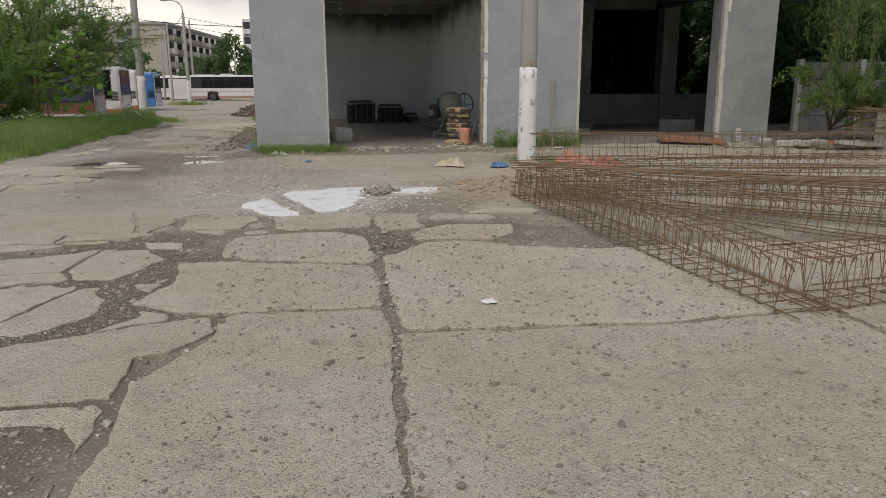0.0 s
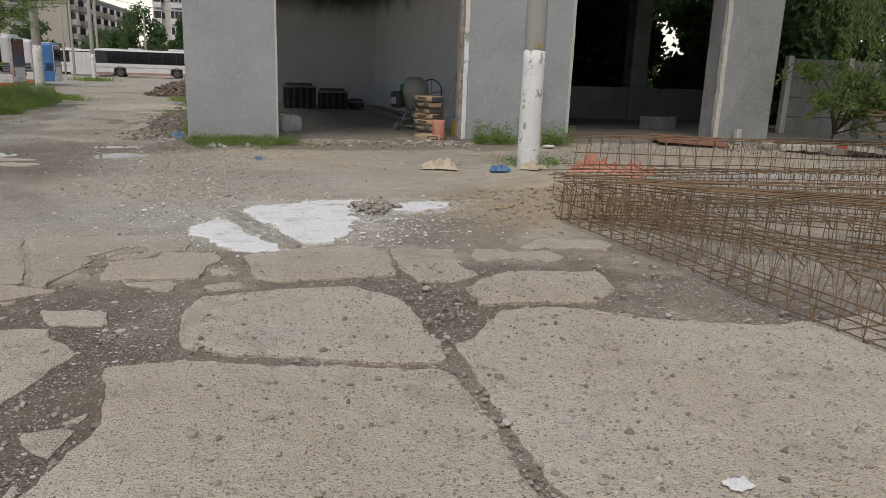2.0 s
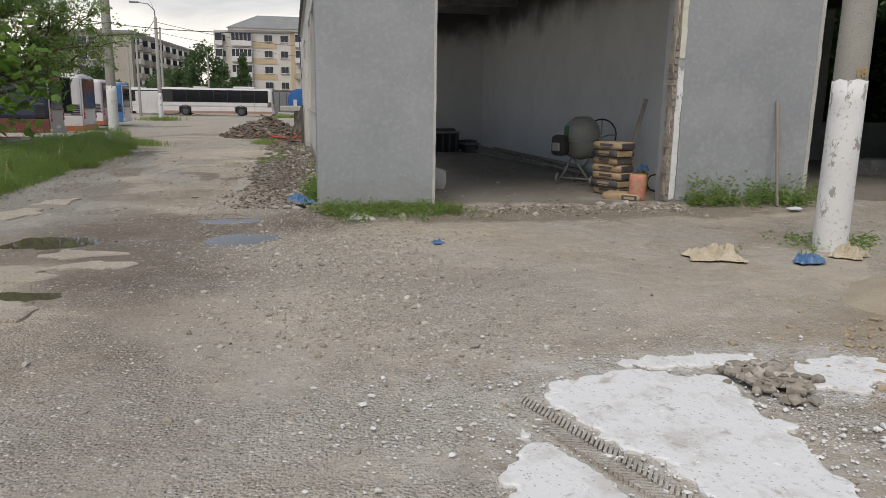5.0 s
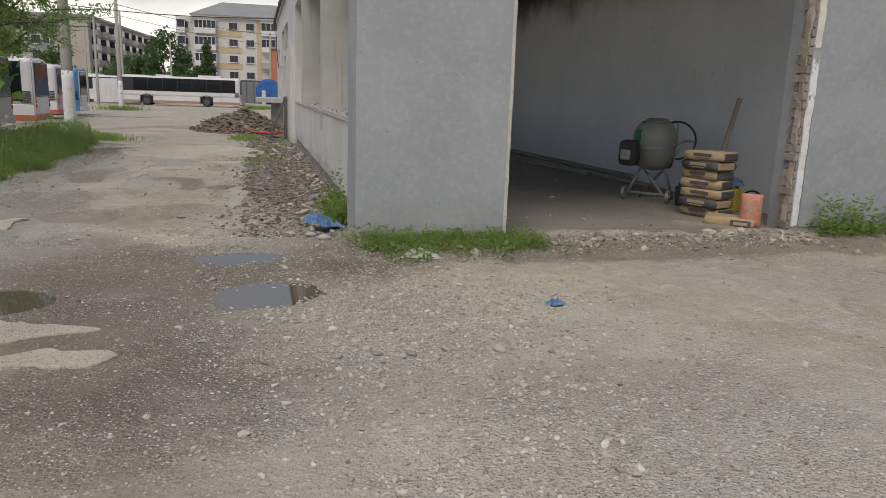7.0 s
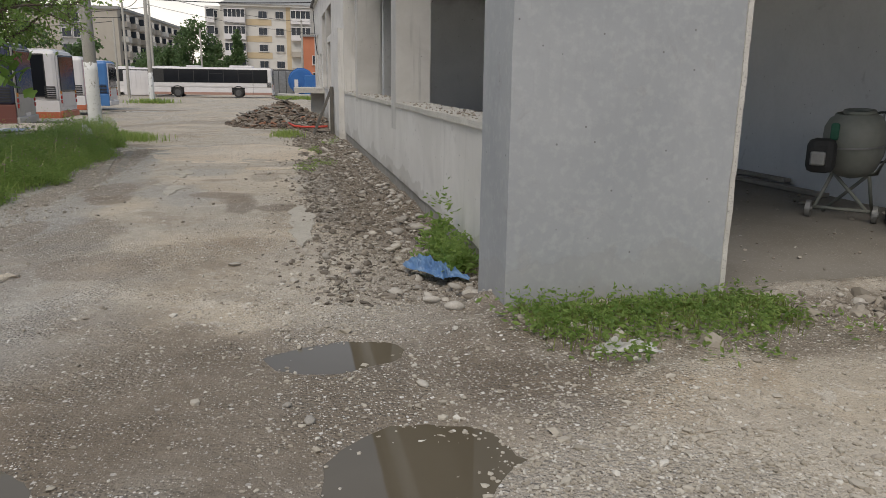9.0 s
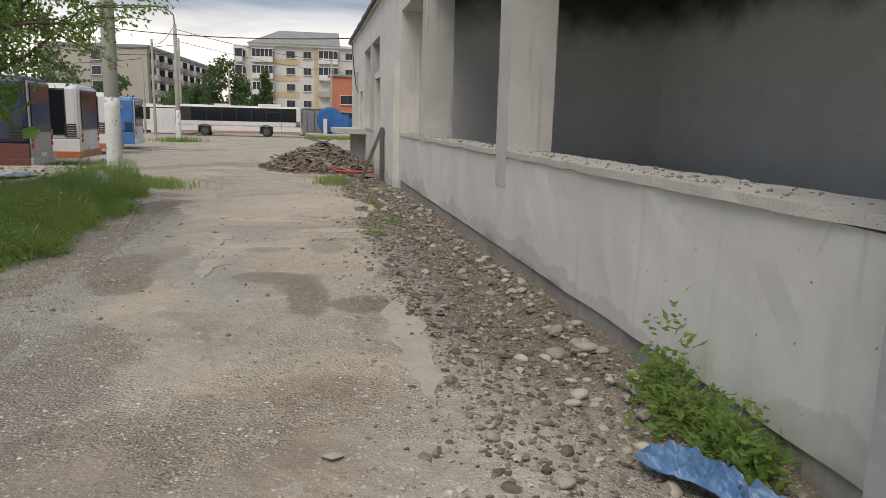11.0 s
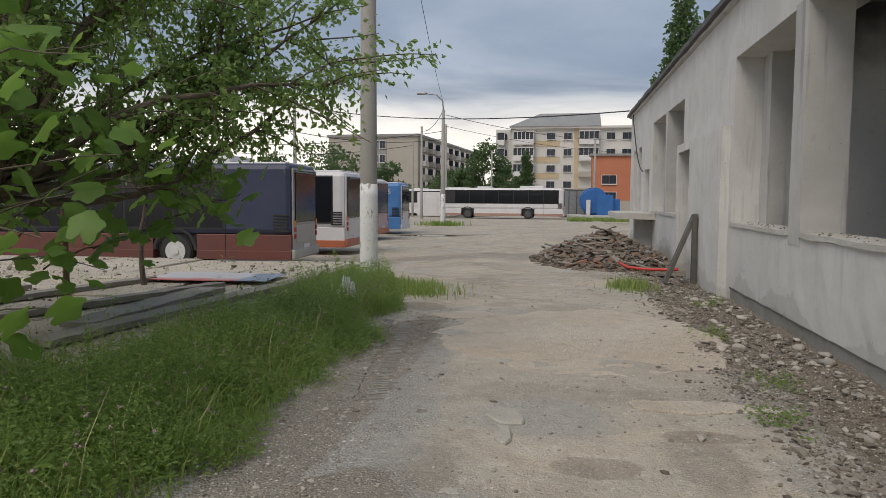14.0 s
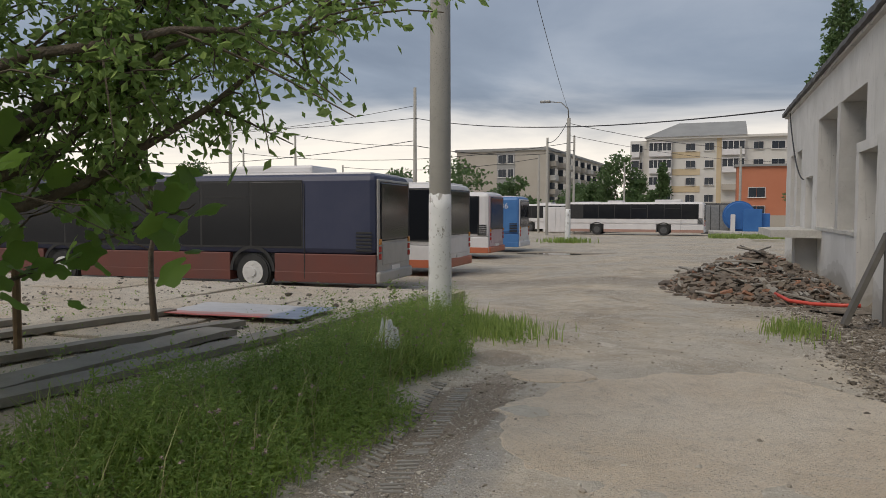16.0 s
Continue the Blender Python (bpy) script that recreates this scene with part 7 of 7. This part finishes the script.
ply.matrix_world = pose(9.4, 18.0, 0.14, 8, 3, -12)
tagged(ply, "rust-brown board lying in the hall entrance", "board")
for i, (x, y, l, a) in enumerate(((11.2, 17.5, 0.5, 20), (11.7, 17.2, 0.6, -30), (12.1, 16.9, 0.8, 10), (12.9, 16.4, 1.8, -8), (13.4, 16.1, 2.2, -3), (11.4, 17.8, 0.4, 60), (12.5, 17.1, 1.0, 35), (13.6, 16.6, 1.4, 12))):
    o = part("debris_slab", rough_box(-l / 2, l / 2, -0.14, 0.14, 0, 0.1, 0.15, 0.025, i), M["bare"] if i % 3 else M["plank"])
    o.matrix_world = pose(x, y, 0.02 + 0.03 * (i % 3), rng.uniform(-8, 8), rng.uniform(-8, 8), a)
    tagged(o, "broken concrete and timber debris beside the end pier", "debris", "debris by the end pier")
o = part("red_pipe", tube([(12.2, 17.0, 0.12), (13.2, 16.6, 0.14)], 0.045, 8), M["red_hose"], smooth=True)
tagged(o, "short red plastic pipe among debris", "pipe")
o = part("standing_stub", rough_box(-0.07, 0.07, -0.06, 0.06, 0, 0.36, 0.09, 0.02, 4), M["column"])
o.matrix_world = pose(10.75, 18.05, 0.08)
tagged(o, "small dark concrete stub at the end pier", "stub")

# ---- inside the garage ----


M["yellow"] = grainy("yellow_plastic", (0.50, 0.36, 0.05), (0.58, 0.43, 0.09), 4, 30, rough=0.5, bump=0.1)


def bag(seed):
    bm = bmesh.new()
    bmesh.ops.create_cube(bm, size=1.0)
    bmesh.ops.subdivide_edges(bm, edges=bm.edges[:], cuts=4, use_grid_fill=True)
    for v in bm.verts:
        x, y, z = v.co * 2
        f = (1 - x ** 4 * 0.25) * (1 - y ** 4 * 0.25)
        v.co = Vector((0.31 * x * (1 - 0.06 * z * z), 0.2 * y * (1 - 0.08 * z * z), 0.065 * z * (0.72 + 0.32 * f))) + noise.noise_vector(Vector((x, y, z)) * 1.5 + Vector((seed, 0, 0))) * 0.012
    return bm


ax = Vector((0.5, -0.45, 0)).normalized()
turn_bag = -68.0
for i in range(7):
    b = part("cement_bag", bag(i), M["cement_dark" if i in (1, 5) else "cement_paper"], smooth=True)
    b.matrix_world = pose(3.45 + rng.normal() * 0.018, 19.45 + rng.normal() * 0.018, 0.125 + 0.132 * i, 0, 0, turn_bag + rng.normal() * 4)
    tagged(b, "dark printed cement bag in a stack" if i in (1, 5) else "tan paper cement bag in a stack", "cement bag", "stack of cement bags")
    lm = M["cement_paper"] if i in (1, 5) else M["cement_dark"]
    part("printed_end", box(0.296, 0.316, -0.165, 0.165, -0.05, 0.05, bevel=0.012), lm, b, "dark printed end" if i not in (1, 5) else "tan paper end")
    part("print_bar", box(-0.15, 0.13, -0.209, -0.200, -0.006, 0.036, bevel=0.002), lm, b)
    part("print_bar", box(-0.12, 0.10, -0.209, -0.200, -0.036, -0.024, bevel=0.002), lm, b)
b = part("cement_bag", bag(12), M["cement_paper"], smooth=True)
b.matrix_world = pose(3.30, 18.66, 0.12, 0, 0, -40)
part("printed_half", box(0.02, 0.27, -0.212, -0.190, -0.045, 0.045, bevel=0.01), M["cement_dark"], b, "dark printed half of the bag")
part("print_bar", box(0.06, 0.23, -0.217, -0.206, -0.02, 0.02, bevel=0.002), M["cement_paper"], b)
tagged(b, "tan paper cement bag lying beside the stack", "cement bag", "stack of cement bags")
b = part("red_bag", bag(15), grainy("red_and_cream_paper", (0.50, 0.13, 0.08), (0.52, 0.37, 0.27), 7, 30, bump=0.5), smooth=True)
b.matrix_world = pose(3.42, 18.42, 0.29, 0, 84, 58) @ Matrix.Diagonal((0.72, 0.66, 1.1, 1))
part("white_panel", box(-0.10, 0.22, -0.14, 0.14, 0.066, 0.076, bevel=0.008), M["sack_cream"], b, "pale printed panel of the bag")
tagged(b, "red and cream paper bag standing by the jamb", "bag")
bm = bmesh.new()
box(-0.09, 0.09, -0.07, 0.07, 0, 0.34, bm, bevel=0.02)
disc(bm, (0.03, 0, 0.36), (0, 0, 1), 0.03, 0.05, 12)
o = part("canister", bm, M["yellow"])
o.matrix_world = pose(4.22, 19.85, 0.052, 0, 0, 20)
tagged(o, "small yellow plastic canister behind the cement bags", "canister")
crumpled("blue_bag", "blue plastic bag on the canister", "bag", 4.22, 19.85, 0.43, 0.2, 0.16, 0.12, M["sack_blue"], 31)
o = part("hose_ring", tube([(0.15 * math.cos(2 * math.pi * j / 28), 0.02 * math.sin(j), 0.17 + 0.155 * math.sin(2 * math.pi * j / 28)) for j in range(29)], 0.014, 7), M["rubber"], smooth=True)
o.matrix_world = pose(4.42, 19.72, 0.05, -12, 0, -38)
tagged(o, "black rubber hose ring leaning on the wall", "hose")
o = part("floor_board", rough_box(-0.75, 0.75, -0.13, 0.13, 0, 0.025, 0.15, 0.008, 61), M["plank"])
o.matrix_world = pose(3.2, 18.5, 0.052, 0, 0, -32)
tagged(o, "pale board lying under the bags", "board")
o = part("leaning_plank", box(-0.035, 0.035, -0.02, 0.02, 0, 1.75, bevel=0.005), M["plank"])
o.matrix_world = pose(3.9, 20.1, 0.05, -4, 16, 0)
tagged(o, "dusty wooden post leaning against the inner wall", "post")


M["greencloth"] = grainy("dark_green_cloth", (0.02, 0.10, 0.06), (0.04, 0.14, 0.09), 6, 40, bump=0.4)


def concrete_mixer(at):
    m = thing("concrete_mixer", "dusty grey-green concrete mixer on two wheels", "concrete mixer", at)
    bm = bmesh.new()
    prof = ((0.0, -0.40), (0.20, -0.40), (0.27, -0.33), (0.345, -0.15), (0.37, 0.0), (0.375, 0.12), (0.36, 0.24), (0.30, 0.35), (0.25, 0.38), (0.24, 0.41), (0.21, 0.41), (0.23, 0.36), (0.30, 0.25))
    rings = []
    for r, z in prof[1:]:
        rings.append([bm.verts.new((r * math.cos(2 * math.pi * j / 28), r * math.sin(2 * math.pi * j / 28), z)) for j in range(28)])
    for a, b in zip(rings, rings[1:]):
        for j in range(28):
            bm.faces.new((a[j], a[(j + 1) % 28], b[(j + 1) % 28], b[j]))
    bm.faces.new(rings[0][::-1])
    bmesh.ops.transform(bm, matrix=pose(0, 0.08, 0.98, 6, -3, 0), verts=bm.verts)
    d = part("drum", bm, M["drum"], m, smooth=True)
    bm = bmesh.new()
    disc(bm, (0, 0, 0.0), (0, 0, 1), 0.383, 0.022, 36)
    bmesh.ops.transform(bm, matrix=pose(0, 0.08, 0.98, 6, -3, 0), verts=bm.verts)
    part("ring_gear", bm, M["steel"], d, "toothed steel ring round the drum")
    part("motor_housing", box(-0.50, -0.16, -0.44, -0.12, 0.62, 1.06, bevel=0.09), M["rubber"], m, "black plastic motor housing")
    part("motor_cap", box(-0.44, -0.26, -0.48, -0.42, 0.72, 0.90, bevel=0.025), M["steel"], m, "dusty grey motor cap")
    part("cloth", box(-0.26, -0.16, -0.30, -0.22, 1.04, 1.26, bevel=0.03), M["greencloth"], m, "dark green cloth patch")
    # hand wheel
    k = 30
    ring = [(0.27 + 0.33 * math.cos(2 * math.pi * j / k), 0.47, 1.06 + 0.33 * math.sin(2 * math.pi * j / k)) for j in range(k + 1)]
    hw = part("hand_wheel", tube(ring, 0.016, 8), M["rubber"], m, "black steel tipping wheel", smooth=True)
    part("spoke", tube([(0.36, 0.10, 1.0), (0.44, 0.47, 1.06), (0.60, 0.47, 1.06)], 0.018, 6), M["steel"], hw)
    part("spoke", tube([(0.27, 0.47, 1.06), (0.27, 0.47, 1.39)], 0.012, 6), M["steel"], hw)
    part("yoke", tube([(-0.44, 0.06, 0.95), (-0.30, 0.06, 0.62), (0.0, 0.06, 0.56), (0.30, 0.06, 0.62), (0.46, 0.06, 1.0)], 0.03, 8), M["drum"], m, smooth=True)
    for a, b in (((-0.2, 0.06, 0.60), (-0.36, -0.12, 0.12)), ((-0.2, 0.06, 0.60), (0.28, -0.12, 0.12)), ((0.22, 0.06, 0.60), (0.30, 0.42, 0.02)), ((0.22, 0.06, 0.60), (-0.30, 0.42, 0.02)), ((-0.36, -0.12, 0.14), (0.30, -0.12, 0.14))):
        part("leg", tube([a, b], 0.024, 8), M["drum"], m, smooth=True)
    for x in (-0.42, 0.36):
        bm = bmesh.new()
        disc(bm, (x, -0.12, 0.115), (1, 0, 0), 0.115, 0.06, 22)
        disc(bm, (x, -0.12, 0.115), (1, 0, 0), 0.04, 0.09, 12)
        part("wheel", bm, M["steel"], m, "small dusty wheel")
    part("mouth_rim", tube([(0.02 + 0.17 * math.cos(2 * math.pi * j / 18), 0.0 + 0.17 * math.sin(2 * math.pi * j / 18), 1.40 + 0.02 * math.sin(2 * math.pi * j / 18)) for j in range(19)], 0.03, 6), M["drum"], m, smooth=True)
    return m


concrete_mixer(pose(3.42, 20.95, 0.05, 0, 0, -46) @ Matrix.Diagonal((0.92, 0.92, 0.92, 1)))
for x, y, s_ in ((3.95, 20.7, 0.27), (3.72, 20.45, 0.24)):
    bm = bmesh.new()
    disc(bm, (0, 0, s_ / 2 + 0.03), (0, 0, 1), s_ * 0.45, s_ * 1.2, 20, s_ * 0.52)
    o = part("bucket", bm, M["rubber"])
    o.matrix_world = pose(x, y, 0.05)
    tagged(o, "black plastic mortar bucket on the floor", "bucket", "black buckets")
for i, (x0, y0, x1, y1, z, w) in enumerate(((3.9, 31.5, 4.35, 22.4, 0.06, 0.16), (4.2, 30.0, 4.48, 23.4, 0.14, 0.12), (3.5, 28.8, 4.1, 24.6, 0.06, 0.14), (2.4, 30.6, 4.2, 29.2, 0.07, 0.15))):
    L_ = math.hypot(x1 - x0, y1 - y0)
    o = part("timber", box(0, L_, -w / 2, w / 2, 0, 0.06, bevel=0.008), M["plank"])
    o.matrix_world = between((x0, y0), (x1, y1), z)
    tagged(o, "old long timber lying along the inner wall", "timber", "timbers on the floor")


def black_crate(x0, x1, h, at_y, seed):
    """A battered black crate: ribbed body, lighter rim, a slumped lid and odd scraps on it."""
    c = thing("black_crate", "battered black crate with a lighter rim on the garage floor", "crate", pose((x0 + x1) / 2, at_y, 0.05, 0, 0, seed), "black crates at the back")
    w = (x1 - x0) / 2
    part("body", rough_box(-w, w, -0.3, 0.3, 0, h - 0.12, 0.2, 0.02, seed), M["rubber"], c)
    for i in range(5):
        x = -w + 0.08 + (2 * w - 0.16) * i / 4
        part("rib", box(x - 0.03, x + 0.03, -0.35, -0.30, 0.02, h - 0.16, bevel=0.01), M["roofedge"], c)
    part("rim", rough_box(-w - 0.03, w + 0.03, -0.36, 0.34, h - 0.14, h - 0.08, 0.2, 0.012, seed + 3), M["steel"], c, "lighter grey rim")
    part("lid", rough_box(-w * 0.9, w * 0.8, -0.28, 0.28, h - 0.08, h, 0.15, 0.03, seed + 5), M["roofedge"], c)


black_crate(0.76, 1.84, 0.88, 30.2, 4)
black_crate(2.0, 3.04, 0.72, 30.3, -3)
black_crate(3.1, 3.55, 0.38, 30.0, 8)
for x, y, z, w, d, h, rz, mat, lab in ((0.36, 20.5, 0.24, 0.75, 0.8, 2.9, 14, "sack_grey", "crumpled dirty white plastic sack inside the opening"), (0.08, 20.9, 0.20, 0.6, 0.7, 2.3, -30, "steel", "grey sack slumped behind the pier")):
    o = part("rubble_sack", bag(40 + x * 9), M[mat], smooth=False)
    o.matrix_world = pose(x, y, z, 4, 3, rz) @ Matrix.Diagonal((w, d, h, 1))
    tagged(o, lab, "sack")
pts = [(rng.uniform(-0.3, 4.3), rng.uniform(18.4, 30.5), 0.055) for _ in range(500)]
stones("floor_crumbs", "crumbs of mortar on the garage floor", pts, np.clip(rng.lognormal(-4.4, 0.6, 500), 0.006, 0.06), M["gravel"])
pts = [(rng.uniform(-1.5, -1.02), rng.uniform(19.3, 35), 1.285) for _ in range(420)]
stones("sill_crumbs", "crumbs of mortar along the sill", pts, np.clip(rng.lognormal(-4.6, 0.5, 420), 0.005, 0.03), M["gravel"])
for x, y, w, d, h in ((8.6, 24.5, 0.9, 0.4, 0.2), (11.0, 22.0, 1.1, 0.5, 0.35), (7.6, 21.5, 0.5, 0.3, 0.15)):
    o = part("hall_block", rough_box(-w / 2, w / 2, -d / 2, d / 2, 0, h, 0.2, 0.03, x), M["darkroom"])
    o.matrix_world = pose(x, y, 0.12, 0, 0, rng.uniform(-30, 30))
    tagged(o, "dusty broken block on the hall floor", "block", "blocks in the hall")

# ---- the old slab terrace ----
terrace = tagged(part("terrace", rough_box(-40, -8.55, 26.6, 36.8, -0.3, 0.20, 1.5, 0.01, 51), M["slab"]), "low terrace of old concrete plates", "pavement", kind="structure")
sd = 500
for i in range(8):
    for j in range(5):
        x0, y0 = -10.6 - 2.05 * i, 26.7 + 2.0 * j
        sd += 1
        pts = ((x0, y0), (x0 + 1.97, y0), (x0 + 1.97, y0 + 1.92), (x0, y0 + 1.92))
        part("concrete_plate", outline_piece(pts, 0.24 + 0.03 * rng.random(), 0.12, sd, amp=0.03, step=0.25, tilt=0.02), M["slab"], terrace)
for j in range(4):
    part("kerb_beam", rough_box(-8.75, -8.5, 26.7 + 2.5 * j, 29.15 + 2.5 * j, 0.0, 0.26 + 0.02 * (j % 2), 0.3, 0.02, 60 + j), M["slab"], terrace)
for i, (a, b, w, z) in enumerate((((-9.5, 27.3), (-8.95, 31.9), 0.30, 0.27), ((-9.75, 28.2), (-9.75, 31.3), 0.42, 0.28), ((-12.1, 29.3), (-11.4, 32.4), 0.22, 0.28), ((-11.0, 28.4), (-9.9, 31.9), 0.2, 0.28), ((-8.95, 31.9), (-8.7, 35.4), 0.26, 0.27), ((-13.5, 28.2), (-12.6, 31.0), 0.2, 0.28))):
    L_ = math.hypot(b[0] - a[0], b[1] - a[1])
    o = part("concrete_beam", rough_box(0, L_, -w / 2, w / 2, 0, 0.07, 0.25, 0.014, 70 + i), M["plank"])
    o.matrix_world = between(a, b, z)
    tagged(o, "long weathered beam lying on the terrace plates", "beam", "beams on the terrace")


def banner():
    k = Nodes("faded_banner_print")
    p = k.xyz()
    col = k.mix(k.step(p[1], -0.50, -0.47), (0.60, 0.10, 0.07), (0.66, 0.30, 0.26))
    col = k.mix(k.step(p[1], -0.33, -0.28), col, (0.66, 0.64, 0.64))
    col = k.mix(k.step(k.math("ADD", p[0], k.math("MULTIPLY", k.noise(2), 0.5)), 0.7, 0.9), col, (0.22, 0.28, 0.40))
    k.done(k.mix(k.math("MULTIPLY", k.noise(6, 5), 0.5), col, (0.30, 0.29, 0.28)), 0.55)
    bm = bmesh.new()
    bmesh.ops.create_grid(bm, x_segments=24, y_segments=14, size=0.5)
    for v in bm.verts:
        v.co = Vector((v.co.x * 2.1, v.co.y * 1.15, 0.012 * noise.noise(v.co * 7)))
    bmesh.ops.solidify(bm, geom=bm.faces[:], thickness=0.006)
    o = part("banner", bm, k.m)
    o.matrix_world = pose(-10.4, 32.8, 0.33, 0, 0, 3)
    tagged(o, "faded red, white and blue printed sheet lying flat", "banner")


banner()

pts = [(rng.uniform(-16, -8.7), rng.uniform(26.8, 36.5), 0.27) for _ in range(1100)]
stones("terrace_crumbs", "crumbs of stone and dirt over the terrace plates", pts, np.clip(rng.lognormal(-4.3, 0.6, 1100), 0.006, 0.06), M["bed_gravel"])
sp = [(rng.uniform(-15, -8.6), rng.uniform(27, 36.5), rng.uniform(0.3, 0.45)) for _ in range(160)] + [(rng.normal(-8.5, 0.15), rng.uniform(27, 34.5), rng.uniform(0.25, 0.75)) for _ in range(120)]
weed_clumps("terrace_weeds", "weeds growing between the terrace plates", sp, 0.055, 14, M["weed"])

# ---- cables and far clutter ----


def cable(a, b, sag, r=0.012, label="black overhead cable strung between far poles"):
    a, b = Vector(a), Vector(b)
    pts = [a.lerp(b, i / 24) - Vector((0, 0, sag * 4 * (i / 24) * (1 - i / 24))) for i in range(25)]
    return tagged(part("overhead_cable", tube(pts, r, 6), M["cable"], smooth=True), label, "cable", "overhead cables")


cable((-26.5, 79.0, 9.2), (-1.6, 55.0, 5.6), 0.7, 0.03)
cable((-26.5, 79.0, 9.2), (-60, 70, 9.0), 0.8, 0.025)
cable((-26.5, 79.0, 10.2), (-70, 85, 9.5), 1.0, 0.02)
cable((-26.5, 79.0, 7.4), (-75, 100, 8.0), 0.8, 0.03)
cable((-13.05, 73.2, 8.4), (-7.95, 34.15, 9.6), 0.5, 0.011, "thin wire running to the lane pole")
cable((-13.05, 73.2, 7.6), (8.0, 118, 9.5), 1.0, 0.02)
cable((-13.05, 73.2, 6.8), (10.0, 122, 8.0), 0.9, 0.016)
cable((-17.5, 88, 7.8), (-13.05, 73.2, 7.9), 0.5, 0.025)
cable((-26.5, 79.0, 7.0), (-16.3, 95, 7.6), 0.6, 0.03)
cable((-29.0, 58.0, 6.6), (-26.5, 79.0, 7.0), 0.4, 0.02)
cable((-52, 92, 8.0), (-16.3, 95, 8.4), 1.2, 0.03)
cable((-44, 100, 6.8), (-20.0, 96, 7.0), 0.7, 0.03)
cable((-1.62, 53.0, 5.2), (-1.58, 49.2, 2.7), 0.55, 0.022, "loose black cable hanging down the wall")


def tank():
    t = thing("blue_tank", "blue cylindrical steel tank on a concrete base", "tank", pose(-1.3, 96.5, floor_z(0, 96)))
    part("base", box(-2.6, 3.4, -1.4, 2.5, 0, 0.35, bevel=0.04), M["bare"], t)
    bm = bmesh.new()
    disc(bm, (0, 0.6, 1.75), (0, 1, 0), 1.4, 2.6, 36)
    bmesh.ops.bevel(bm, geom=[e for e in bm.edges if abs(e.verts[0].co.y - e.verts[1].co.y) < 1e-4], offset=0.18, segments=3, affect="EDGES")
    part("shell", bm, M["tank"], t)
    part("pump_cabinet", box(0.3, 1.9, -1.1, -0.6, 0.35, 2.4, bevel=0.04), M["tank"], t)
    part("meter", box(-0.75, -0.35, -1.3, -1.05, 0.35, 1.9, bevel=0.03), M["buswhite"], t, "white meter post")
    part("support", box(1.9, 2.6, -0.6, 1.6, 0.35, 2.0, bevel=0.05), M["tank"], t)


tank()
o = thing("steel_gate", "dark grey panelled steel gate behind the bus", "gate", pose(-4.6, 100.0, floor_z(-4, 100)))
part("gate_frame", box(0, 3.4, 0, 0.1, 0, 3.0, bevel=0.02), M["roofedge"], o)
for i in range(4):
    part("panel", box(0.1 + 0.82 * i, 0.84 + 0.82 * i, -0.05, 0.0, 0.15, 2.8, bevel=0.015), M["steel"], o)
o = thing("site_container", "white steel site container", "container", pose(-19.5, 96.0, floor_z(-19, 96)))
part("box", box(0, 4.0, 0, 2.4, 0.1, 2.6, bevel=0.04), M["buswhite"], o)
for i in range(8):
    part("rib", box(0.2 + 0.47 * i, 0.3 + 0.47 * i, -0.03, 0.0, 0.2, 2.5), M["buswhite"], o)
o = thing("panel_fence", "old grey concrete panel fence behind the trees", "fence", pose(14.4, 21.0, 0))
for i in range(5):
    part("post", box(2.1 * i - 0.09, 2.1 * i + 0.09, -0.09, 0.09, -0.2, 2.3, bevel=0.02), M["column"], o)
    for j in range(4):
        part("panel", rough_box(2.1 * i + 0.1, 2.1 * i + 2.0, -0.04, 0.04, 0.05 + 0.55 * j, 0.58 + 0.55 * j, 0.3, 0.008, i * 4 + j), M["darkroom"], o)
o = thing("boundary_fence", "far grey boundary fence", "fence", pose(-90, 104, floor_z(-90, 104)))
for i in range(24):
    part("panel", box(3 * i, 3 * i + 2.92, 0, 0.12, 0, 2.0), M["column"], o)

tr = bmesh.new()
for i in range(46):
    for q in (-1, 1):
        y = 27.2 + 0.085 * i + 0.02 * rng.normal()
        x = -6.28 - 0.012 * i + q * 0.13
        box(-0.08, 0.08, -0.014, 0.014, -0.02, 0.010, tr, m=pose(x, y, ground_height(x, y), 0, 0, q * 24 + rng.normal() * 3))
tagged(part("tyre_tread", tr, M["footing"]), "dark ribbed tyre tread pressed in damp mud", "tyre track", kind="stuff")

# ---- water in the hollows ----
for i, (cx, cy, rx, ry) in enumerate(PUDDLES):
    bm = bmesh.new()
    k = 28
    vs = [bm.verts.new((cx + rx * 1.25 * math.cos(2 * math.pi * j / k), cy + ry * 1.25 * math.sin(2 * math.pi * j / k), floor_z(cx, cy) - 0.030)) for j in range(k)]
    bm.faces.new(vs)
    tagged(part("puddle", bm, M["water"]), "shallow muddy puddle in the yard", "puddle", kind="structure")
build_slabs()
